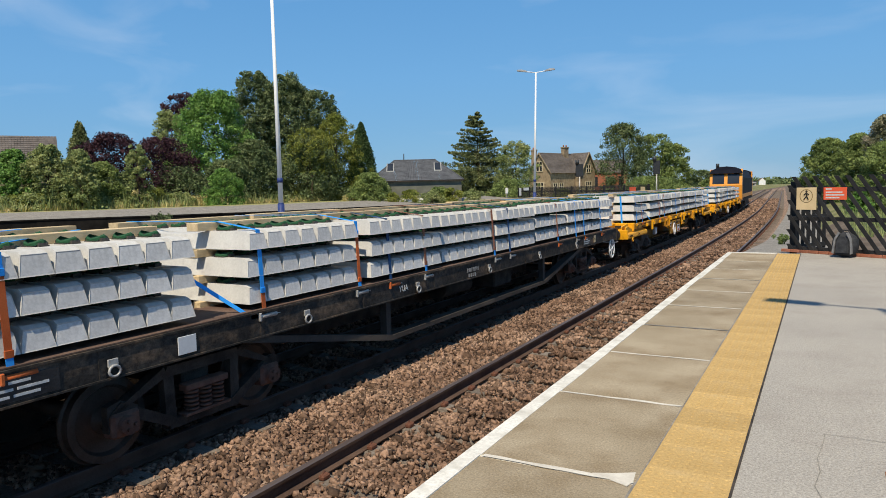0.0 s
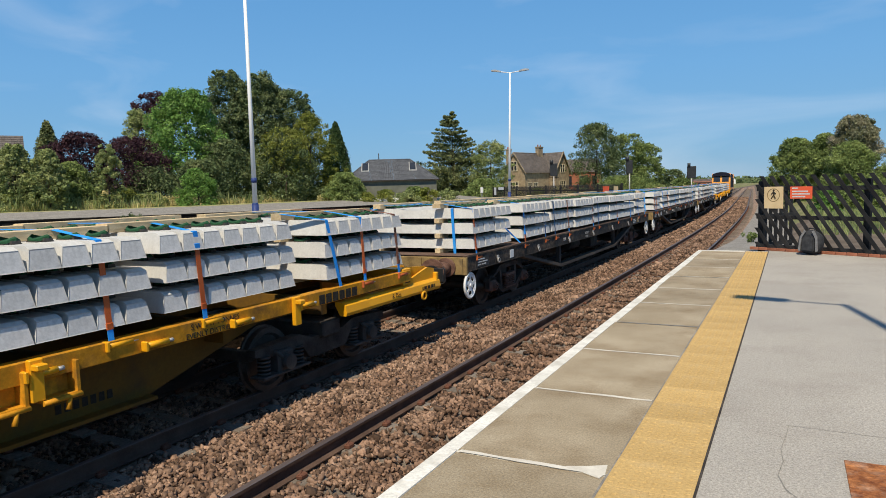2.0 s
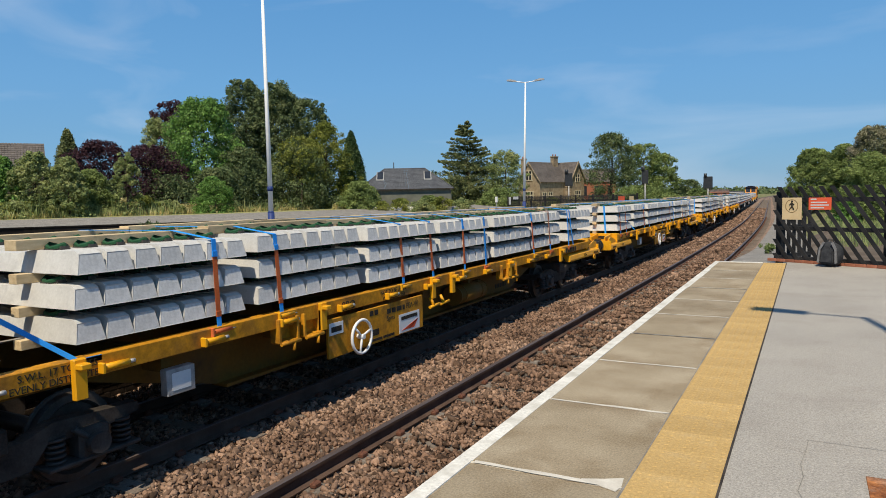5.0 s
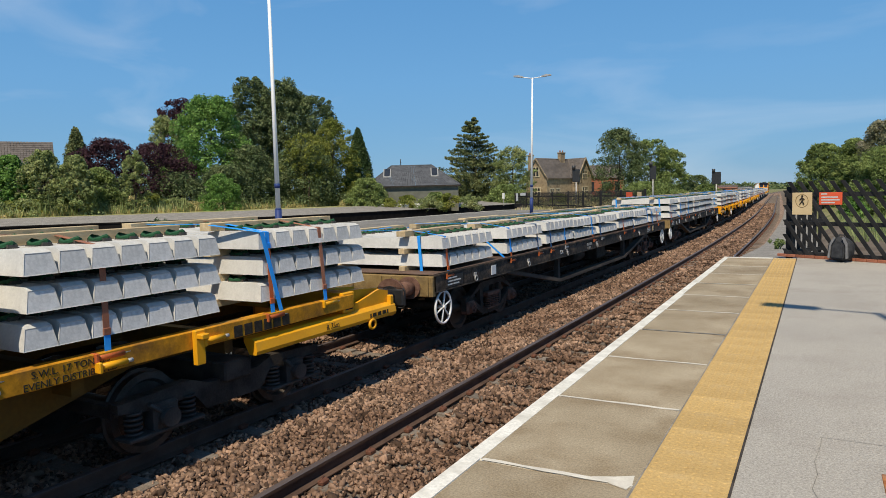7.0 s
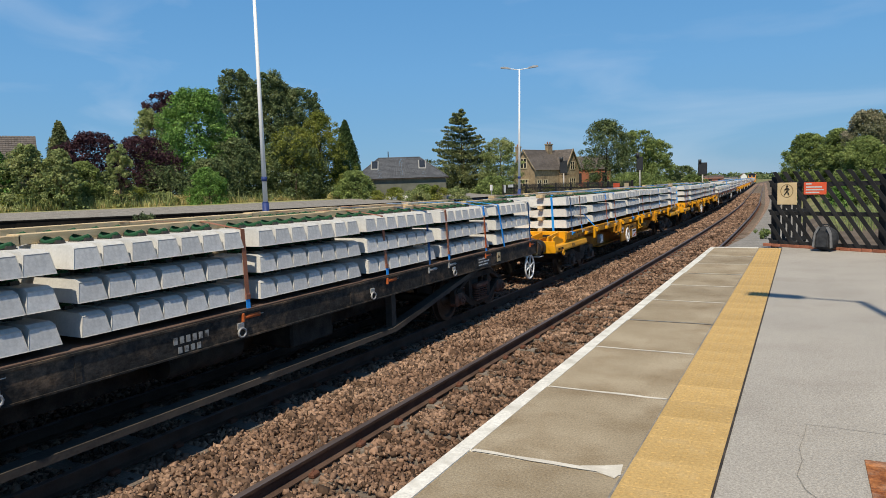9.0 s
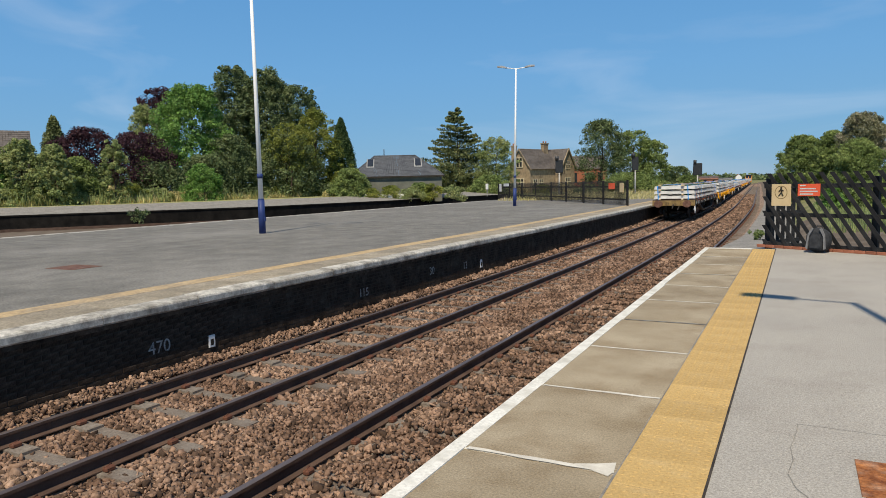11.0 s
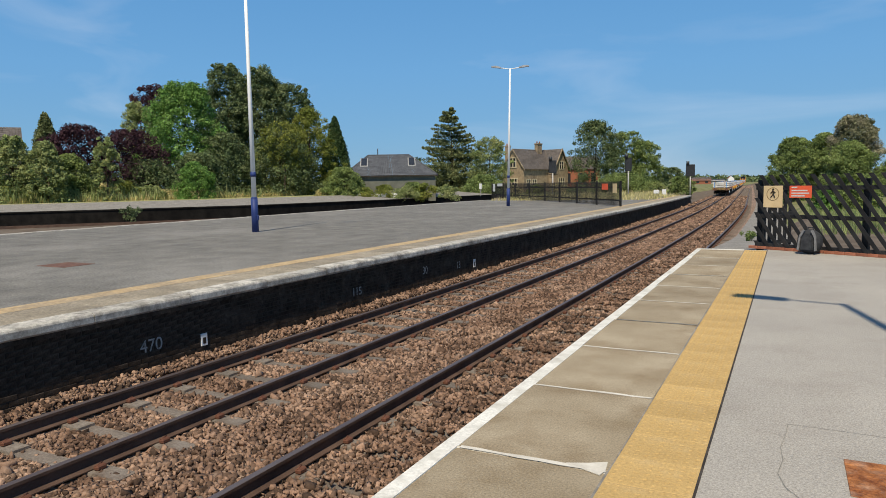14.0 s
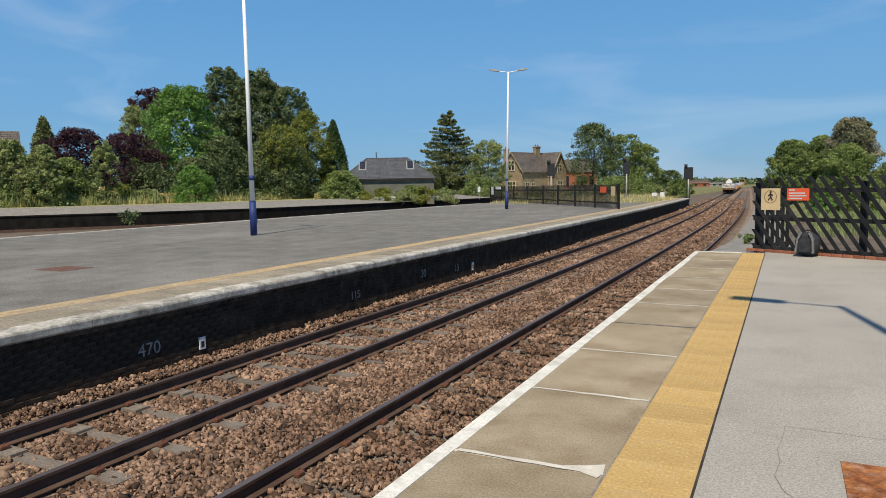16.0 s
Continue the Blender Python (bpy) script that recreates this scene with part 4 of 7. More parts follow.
    T("golden_cypress", "golden-tipped conifer among dark trees", -62.4, 80.4, 13.4, 7.0, "gold", 19, 120, 160, 0.22, 0.02, "column", droop=0)
    T("golden_shrub", "yellow-green climber on the dark trees", -62.0, 74.0, 10.9, 6.8, "gold", 20, 60, 120, 0.2, 0.35, "round", droop=0)
    T("cypress_tree", "pointed dark green cypress tree", -62.6, 87.2, 12.9, 6.0, "cypress", 21, 260, 170, 0.2, 0, "spire", droop=0)
    T("round_bush", "bright green round bush", -60.2, 56.7, 4.9, 4.6, "bright", 22, 80, 170, 0.15, 0, "dome", droop=0)
    T("pine_tree", "large grey-green conifer with layered branches", -59.2, 120.8, 17.1, 19.5, "blue", 23, 40, 46, 0.3, 0.02, "tiers", droop=0.3)
    T("silver_tree", "round grey-green tree beside a stone house", -49.5, 117.1, 10.6, 7.3, "silver", 24, 110, 160, 0.22, 0.02, "round", droop=0)
    T("yellow_bush", "yellow-green bush beside the barn", -43.7, 100.9, 3.3, 7.0, "mid", 25, 70, 140, 0.2, 0, "dome", droop=0)
    T("barn_bush", "green bush half hiding the barn", -50.0, 71.3, 4.2, 5.5, "mid", 26, 100, 160, 0.18, 0, "dome", droop=0)
    T("barn_bush", "low green bush before the barn", -43.1, 76.8, 2.2, 3.5, "mid", 27, 60, 130, 0.16, 0, "dome", droop=0)
    T("birch_tree", "tall drooping green birch tree", -35.5, 139.7, 14.6, 10.0, "dark", 28, 150, 170, 0.25, 0.0, "round", droop=0.7)
    T("birch_tree", "green tree beside a drooping birch", -30.6, 145.9, 12.4, 9.2, "mid", 29, 130, 170, 0.25, 0, "round", droop=0.3)
    T("dark_tree", "dark green tree near the line", -27.4, 149.0, 10.3, 7.1, "mid", 30, 110, 160, 0.25, 0, "round", droop=0)
    T("trackside_bush", "green bush beside the line", -25.4, 119.5, 3.3, 10.3, "mid", 31, 80, 140, 0.2, 0, "dome", droop=0)
    T("trackside_bush", "low green bush beside the line", -26.6, 181.4, 5.2, 7.5, "dark", 32, 60, 140, 0.26, 0, "dome", droop=0)
    T("trackside_bush", "bright low bush beside the line", -15.4, 115.1, 2.5, 4.3, "mid", 33, 60, 130, 0.2, -0.1, "dome", droop=0)
    T("hedge_tree", "broad green hedgerow tree behind the fence", 0.4, 63.5, 5.2, 4.3, "mid", 34, 190, 260, 0.105, 0, "dome", droop=0)
    T("hedge_tree", "broad green hedgerow tree behind the fence", 2.4, 61.1, 5.3, 3.5, "mid", 35, 180, 260, 0.105, 0, "dome", droop=0)
    T("hawthorn_tree", "hawthorn tree with fading brown blossom", 4.2, 58.5, 6.4, 3.3, "blossom", 36, 190, 260, 0.1, 0.25, "round", droop=0)
    T("hawthorn_tree", "green hawthorn below fading blossom", 3.8, 56.1, 4.4, 3.8, "mid", 37, 160, 240, 0.1, 0, "dome", droop=0)
    T("hedge_bush", "dark green bush behind the fence", 8.4, 72.8, 3.4, 3.8, "mid", 38, 90, 160, 0.15, 0, "dome", droop=0)
    T("hedge_bush", "low green bush behind the fence", 3.3, 41.4, 1.5, 2.2, "mid", 39, 80, 150, 0.11, 0, "dome", droop=0)
    T("hedge_bush", "low green bush behind the fence", 1.6, 39.1, 1.2, 1.2, "bright", 40, 50, 130, 0.1, 0, "dome", droop=0)
    rng = random.Random(77)
    kinds = ["silver", "silver", "mid", "gold", "straw", "silver"]
    for i in range(54):
        u = i / 53
        b = math.radians(76 - 46 * u)
        d = float(np.interp(76 - 46 * u, [28, 40, 50, 62, 78], [112, 95, 81, 75, 76])) + rng.uniform(2.5, 6.5)
        T("low_shrub", "low overgrown shrub among long grass", -math.sin(b) * d, math.cos(b) * d, rng.uniform(1.2, 2.4), rng.uniform(3.0, 5.6), rng.choice(kinds), 100 + i, 24, 110, 0.17, 0.0, "dome", z0=0.4)
    for i in range(9):
        x = -44 + i * 3.0
        T("low_shrub", "low overgrown shrub behind the black fence", x + rng.uniform(-1, 1), 104 + 2.2 * i + rng.uniform(-2, 2), rng.uniform(1.2, 2.4), rng.uniform(2.5, 5), rng.choice(kinds), 140 + i, 22, 110, 0.2, 0.0, "dome")
    for i in range(7):
        b, d = math.radians(26.5 + 1.7 * i), 85 + rng.uniform(-1.5, 2)
        T("low_shrub", "low overgrown shrub before the barn", -math.sin(b) * d, math.cos(b) * d, rng.uniform(1.2, 2.0), rng.uniform(2.6, 4.4), rng.choice(kinds), 160 + i, 24, 120, 0.16, 0.0, "dome", z0=-0.05)
    # distant woods along the horizon
    far = np.random.default_rng(9)
    cen = np.stack([far.uniform(-560, 420, 520), far.uniform(560, 800, 520), far.uniform(0.0, 2.4, 520)], 1)
    rad = np.stack([far.uniform(7, 14, len(cen)), far.uniform(4, 8, len(cen)), far.uniform(2.0, 4.5, len(cen))], 1)
    ob = new("distant_woods", leaf_mesh("distant_woods", cen, rad, 60, 3.0, LEAF["dark"], far))
    tagged(ob, "hazy line of distant woods on the horizon", "woods", kind="stuff")


make_plants()


def grass_patch(name, label, region, n, hgt, leaf, seed, z, half=0.035):
    """Long grass: thin upright blades."""
    rng = np.random.default_rng(seed)
    p = region(rng, n)
    h = hgt * rng.lognormal(0, 0.35, n)
    a = rng.uniform(0, 2 * math.pi, n)
    side = np.stack([np.cos(a), np.sin(a), np.zeros(n)], 1) * half
    lean = np.stack([rng.normal(0, 0.22, n) * h, rng.normal(0, 0.22, n) * h, h], 1)
    base = np.concatenate([p, np.full((n, 1), z)], 1)
    v = np.stack([base - side, base + side, base + lean * 0.6 + side * 0.7, base + lean], 1).reshape(-1, 3)
    me = bpy.data.meshes.new(name)
    me.vertices.add(n * 4)
    me.vertices.foreach_set("co", v.reshape(-1))
    me.loops.add(n * 4)
    me.loops.foreach_set("vertex_index", np.arange(n * 4, dtype=np.int32))
    me.polygons.add(n)
    me.polygons.foreach_set("loop_start", np.arange(0, n * 4, 4, dtype=np.int32))
    me.update(calc_edges=True)
    me.materials.append(LEAF[leaf])
    tagged(new(name, me), label, "grass", kind="stuff")


def strip(rng, n):
    b = np.radians(rng.uniform(28, 78, n))
    d = np.interp(b, np.radians([28, 40, 50, 62, 78]), [112, 95, 81, 75, 76]) + rng.uniform(0, 1, n) ** 1.4 * 15
    return np.stack([-np.sin(b) * d, np.cos(b) * d], 1)


grass_patch("long_grass", "long dry grass along the disused platform", strip, 50000, 0.42, "straw", 1, 0.46, 0.055)
grass_patch("tall_weeds", "green weeds along the disused platform", strip, 12000, 0.85, "silver", 2, 0.46, 0.07)
grass_patch("bank_grass", "rough grass on the bank behind the fence", lambda r, n: np.stack([r.uniform(0.9, 14, n), r.uniform(24, 48, n)], 1), 22000, 0.22, "silver", 3, -0.12, 0.016)
grass_patch("line_grass", "dry grass beside the far end of the island", lambda r, n: np.stack([-np.tan(np.radians(r.uniform(9, 17, n))) * 100, np.full(n, 100.0)], 1) * r.uniform(0.85, 1.25, n)[:, None], 6000, 0.4, "straw", 4, -0.4)
grass_patch("platform_grass", "dry grass over the disused end of the island", lambda r, n: np.stack([r.uniform(-26, -10.6, n), r.uniform(61, 80, n)], 1), 5000, 0.22, "straw", 6, 0.0)


def weed(x, y, z, h, seed, leaf="mid"):
    rng = np.random.default_rng(seed)
    n = 14
    cen = np.stack([rng.normal(0, 0.28 * h, n), rng.normal(0, 0.28 * h, n), rng.uniform(0.1, 0.95, n) * h], 1)
    rad = np.full((n, 3), 0.2 * h)
    ob = new("weed", leaf_mesh("weed", cen, rad, 40, 0.09 * h + 0.02, LEAF[leaf], rng))
    ob.matrix_basis = pose(x, y, z)
    tagged(ob, "small green weed growing out of the stones", "weed")


weed(-2.35, 15.7, -1.1, 0.32, 1)
weed(-1.1, 24.5, -0.42, 0.35, 2)
weed(-51.0, 40.6, -1.1, 1.35, 3, "dark")
weed(-27.3, 11.5, -0.02, 0.3, 4, "silver")


# ---- fences ----
def make_slat_fence():
    """Black timber fence with slanting slats at the platform's end."""
    fn = thing("slatted_fence", "black timber fence with slanting slats at the platform end", "fence", pose(-0.65, 17.73, 0, 0, 0, -30))
    L = 9.6
    for x in (0.05, 2.4, 4.8, 7.2, 9.5):
        bm = bmesh.new()
        box(bm, x - 0.06, x + 0.06, 0.03, 0.15, -0.1, 1.62, 0.008)
        part("post", bm, M["fence"], fn)
    for z in (0.1, 0.78, 1.43):
        bm = bmesh.new()
        box(bm, -0.02, L, -0.022, 0.028, z - 0.045, z + 0.045, 0.005)
        part("rail", bm, M["fence"], fn)
    run = 1.2
    x = -1.1
    while x < L:
        a, b = x, x + run                 # top and bottom
        zt, zb = 1.73, 0.05
        if a < 0:
            zt = zt - (0 - a) / run * (zt - zb)
            a = 0
        if b > L:
            b = L
            zb = 1.73 - (L - x) / run * 1.68
        bm = bmesh.new()
        w = 0.05
        prism(bm, [(a - w, zt), (a + w, zt), (b + w, zb), (b - w, zb)], 0, 0.022, "x")
        bmesh.ops.transform(bm, matrix=Matrix.Rotation(-math.pi / 2, 4, "Z"), verts=bm.verts)
        part("slat", bm, M["fence"], fn, at=pose(0, -0.022, 0))
        x += 0.24
    # short return along the ramp
    for z in (0.1, 0.78, 1.43):
        bm = bmesh.new()
        box(bm, -0.03, 0.02, 0.05, 1.6, z - 0.045, z + 0.045)
        part("rail", bm, M["fence"], fn)
    for i in range(7):
        bm = bmesh.new()
        y = 0.1 + i * 0.22
        prism(bm, [(y, 0.0), (y + 0.12, 0.0), (y + 0.12, 1.5), (y, 1.5)], -0.05, -0.03, "x")
        part("slat", bm, M["fence"], fn)
    return fn


make_slat_fence()


def fence_pose(x, z):
    return pose(-0.65, 17.73, 0, 0, 0, -30) @ Matrix.Translation((x, -0.05, z))


def make_signs():
    s = thing("cream_sign", "cream notice with a walking figure pictogram", "sign", fence_pose(0.42, 1.23))
    bm = bmesh.new()
    box(bm, -0.23, 0.23, -0.008, 0.008, -0.25, 0.25, 0.003)
    part("panel", bm, M["cream"], s)
    bm = bmesh.new()
    ring(bm, (0, 0, 0), 0.145, 0.008, seg=24)
    bmesh.ops.transform(bm, matrix=Matrix.Translation((0, -0.009, 0.06)) @ Matrix.Rotation(math.pi / 2, 4, "Z") @ Matrix.Diagonal((0.2, 1, 1, 1)), verts=bm.verts)
    part("pictogram_ring", bm, M["ochre"], s)
    bm = bmesh.new()
    for a, b in (((0, 0.12), (0.01, 0.03)), ((0.01, 0.03), (0.05, -0.05)), ((0.01, 0.03), (-0.05, -0.05)), ((0, 0.1), (0.06, 0.06)), ((0, 0.1), (-0.05, 0.05))):
        tube(bm, (a[0], -0.011, a[1] + 0.03), (b[0], -0.011, b[1] + 0.03), 0.014, 6)
    tube(bm, (0.005, -0.012, 0.165), (0.005, -0.008, 0.165), 0.025, 10)
    part("pictogram", bm, M["letter"], s)
    r = thing("red_sign", "red and white warning notice", "sign", fence_pose(1.06, 1.34))
    bm = bmesh.new()
    box(bm, -0.25, 0.25, -0.008, 0.008, -0.135, 0.135, 0.003)
    part("panel", bm, M["red"], r)
    bm = bmesh.new()
    for i, (z, w) in enumerate(((0.1, 0.13), (0.03, 0.36), (-0.03, 0.4), (-0.09, 0.3))):
        box(bm, -0.2, -0.2 + w, -0.0105, -0.0085, z - 0.014, z + 0.014)
    part("writing_bars", bm, M["letterwhite"], r)


make_signs()


def make_bag():
    b = thing("rucksack", "black and grey rucksack standing on the platform", "bag", pose(0.44, 16.72, 0, -6, 0, -22))
    bm = bmesh.new()
    bmesh.ops.create_uvsphere(bm, u_segments=24, v_segments=16, radius=1)
    for v in bm.verts:
        x, y, z = v.co
        k = 0.62 + 0.38 * (1 - max(0, z) ** 3)
        sq = (abs(x) ** 4 + abs(y) ** 4) ** 0.25 or 1
        rr = math.hypot(x, y)
        f = rr / sq if sq else 1
        v.co = (x * f * 0.24 * k, y * f * 0.15 * k, 0.27 + 0.27 * (abs(z) ** 0.75) * (1 if z > 0 else -1))
    for f in bm.faces:
        f.smooth = True
    part("body", bm, M["bag"], b)
    bm = bmesh.new()
    for s in (-1, 1):
        prism(bm, [(s * 0.06, 0.5), (s * 0.1, 0.52), (s * 0.17, 0.38), (s * 0.2, 0.08), (s * 0.16, 0.06), (s * 0.14, 0.34)], -0.175, -0.13)
    bmesh.ops.recalc_face_normals(bm, faces=bm.faces)
    part("side_panel", bm, M["baggrey"], b)
    bm = bmesh.new()
    prism(bm, [(-0.13, 0.06), (0.13, 0.06), (0.12, 0.34), (0.06, 0.42), (-0.06, 0.42), (-0.12, 0.34)], -0.2, -0.12)
    bmesh.ops.bevel(bm, geom=bm.edges[:], offset=0.025, segments=2, affect="EDGES")
    part("front_pocket", bm, M["bag"], b)
    bm = bmesh.new()
    pts = [(-0.07, 0.5), (-0.05, 0.57), (0.05, 0.57), (0.07, 0.5)]
    for p, q in zip(pts, pts[1:]):
        tube(bm, (p[0], -0.02, p[1]), (q[0], -0.02, q[1]), 0.013, 6)
    part("carry_handle", bm, M["bag"], b)


make_bag()


def make_picket_fence():
    fn = thing("picket_fence", "black picket fence across the island platform", "fence", pose(0, 0, 0))
    bm = bmesh.new()
    prism(bm, [(-0.036, 0.05), (0.036, 0.05), (0.036, 1.58), (0.0, 1.66), (-0.036, 1.58)], -0.012, 0.012)
    me = mesh_of(bm, M["fence"])
    pts = [(-30.3, 72.3), (-19.7, 59.3), (-9.85, 45.3)]
    for (x0, y0), (x1, y1) in zip(pts, pts[1:]):
        d = Vector((x1 - x0, y1 - y0, 0))
        n = int(d.length / 0.185)
        ang = math.degrees(math.atan2(d.y, d.x))
        for i in range(n):
            p = Vector((x0, y0, 0)) + d * (i / n)
            part("picket", me, None, fn, at=pose(p.x, p.y, 0, 0, 0, ang))
        for z in (0.4, 1.25):
            bm = bmesh.new()
            box(bm, 0, d.length, 0.012, 0.07, z - 0.05, z + 0.05)
            part("rail", bm, M["fence"], fn, at=pose(x0, y0, 0, 0, 0, ang))
        for i in range(5):
            bm = bmesh.new()
            p = Vector((x0, y0, 0)) + d * (i / 4)
            box(bm, p.x - 0.06, p.x + 0.06, p.y + 0.05, p.y + 0.17, 0, 1.7, 0.01)
            part("post", bm, M["fence"], fn)
    for x, y, col, w, h, z in ((-29.6, 71.4, "whitepaint", 0.8, 0.85, 1.2), (-28.2, 69.7, "whitepaint", 1.9, 0.3, 1.5), (-11.3, 47.3, "red", 0.95, 0.42, 1.3), (-10.3, 45.9, "cream", 0.6, 0.62, 1.2)):
        sg = thing("fence_sign", {"whitepaint": "white notice on the black picket fence", "red": "red notice on the black picket fence", "cream": "cream notice on the black picket fence"}[col], "sign", pose(x, y, z, 0, 0, -51))
        bm = bmesh.new()
        box(bm, -w / 2, w / 2, -0.06, -0.04, -h / 2, h / 2, 0.004)
        part("panel", bm, M[col], sg)


make_picket_fence()


# ---- buildings ----
def roof_tiles(bm, a, b, c, d, rows, cols, thick, rng):
    """Lays overlapping tiles on the slope a-b (eaves) to d-c (ridge)."""
    a, b, c, d = map(Vector, (a, b, c, d))
    n = (b - a).cross(d - a).normalized()
    if n.z < 0:
        n = -n
    for j in range(rows):
        v0, v1 = j / rows, min(1.0, (j + 1.15) / rows)
        p0, p1, q0, q1 = a.lerp(d, v0), b.lerp(c, v0), a.lerp(d, v1), b.lerp(c, v1)
        for i in range(cols):
            u0, u1 = (i + 0.04) / cols, (i + 0.96) / cols
            k = n * (thick + rng.uniform(-0.006, 0.006))
            vs = [p0.lerp(p1, u0) + k, p0.lerp(p1, u1) + k, q0.lerp(q1, u1) + n * 0.01, q0.lerp(q1, u0) + n * 0.01]
            lo = [p0.lerp(p1, u0), p0.lerp(p1, u1)]
            w = [bm.verts.new(v) for v in vs] + [bm.verts.new(v) for v in lo]
            bm.faces.new(w[:4])
            bm.faces.new((w[4], w[5], w[1], w[0]))


def make_barn():
    rng = random.Random(2)
    bn = thing("barn", "low grey barn with a hipped slate roof", "barn", pose(-48.3, 79.7, -0.25, 0, 0, 31))
    hw, hd, ev, rg = 6.2, 4.4, 3.2, 6.0
    bm = bmesh.new()
    box(bm, -hw + 0.3, hw - 0.3, -hd + 0.3, hd - 0.3, -0.2, ev)
    part("wall", bm, M["barnwall"], bn)
    bm = bmesh.new()
    A, B, C, D = (-hw, -hd, ev), (hw, -hd, ev), (hw, hd, ev), (-hw, hd, ev)
    R0, R1 = (-hw + 3.3, 0, rg), (hw - 3.6, 0, rg)
    roof_tiles(bm, A, B, R1, R0, 16, 34, 0.03, rng)
    roof_tiles(bm, C, D, R0, R1, 16, 34, 0.03, rng)
    roof_tiles(bm, B, C, R1, R1, 16, 20, 0.03, rng)
    roof_tiles(bm, D, A, R0, R0, 16, 20, 0.03, rng)
    for p, q in ((A, R0), (B, R1), (C, R1), (D, R0), (R0, R1)):
        tube(bm, p, q, 0.1, 6)
    part("roof", bm, M["slate"], bn, "dark blue-grey slate roof")
    bm = bmesh.new()
    box(bm, -hw, hw, -hd - 0.06, -hd + 0.05, ev - 0.14, ev - 0.02)
    box(bm, hw - 0.05, hw + 0.06, -hd, hd, ev - 0.14, ev - 0.02)
    part("gutter", bm, M["bogie"], bn)
    for x in (-3.4, 2.9):
        z0, z1 = ev + 1.15, ev + 2.25
        y0, y1 = -hd + (z0 - ev) / (rg - ev) * hd, -hd + (z1 - ev) / (rg - ev) * hd
        bm = bmesh.new()
        prism(bm, [(y0, z0 + 0.05), (y1, z1 + 0.05), (y1, z1 + 0.14), (y0, z0 + 0.14)], x - 0.5, x + 0.5, "x")
        sk = part("skylight", bm, M["steelgrey"], bn)
        bm = bmesh.new()
        prism(bm, [(y0 + 0.1, z0 + 0.19), (y1 - 0.1, z1 + 0.08), (y1 - 0.1, z1 + 0.13), (y0 + 0.1, z0 + 0.24)], x - 0.38, x + 0.38, "x")
        part("pane", bm, M["glass"], sk)
    bm = bmesh.new()
    tube(bm, (-1.6, 0.2, rg), (-1.6, 0.2, rg + 0.9), 0.06, 8)
    part("vent_pipe", bm, M["bogie"], bn)


make_barn()


def make_covers():
    for bear, w in ((33.3, 2.2), (32.2, 2.0), (31.2, 1.6)):
        a = radians(bear)
        c = thing("white_cover", "white rounded cover lying in the grass before the barn", "cover", pose(-math.sin(a) * 86, math.cos(a) * 86, -0.12, 0, 0, 31))
        bm = bmesh.new()
        prism(bm, [(-0.6, 0), (0.6, 0), (0.55, 0.55), (0.32, 0.82), (-0.32, 0.82), (-0.55, 0.55)], -w / 2, w / 2, "x")
        bmesh.ops.bevel(bm, geom=bm.edges[:], offset=0.1, segments=2, affect="EDGES")
        part("shell", bm, M["whitepaint"], c)


make_covers()


def make_window(parent, x, y, z, w, h, lights=2, name="window", face=-1):
    """A mullioned window in a wall that faces -y."""
    bm = bmesh.new()
    box(bm, x - w / 2, x + w / 2, y - 0.02, y + 0.1, z, z + h)
    wd = part(name, bm, M["glass"], parent)
    for i in range(lights + 1):
        bm = bmesh.new()
        u = x - w / 2 + w * i / lights
        box(bm, u - 0.07, u + 0.07, y - 0.08, y + 0.05, z - 0.05, z + h + 0.05)
        part("mullion", bm, M["trim"], wd)
    for zz in (z, z + h * 0.55, z + h):
        bm = bmesh.new()
        box(bm, x - w / 2 - 0.1, x + w / 2 + 0.1, y - 0.07, y + 0.05, zz - 0.06, zz + 0.06)
        part("transom", bm, M["trim"], wd)


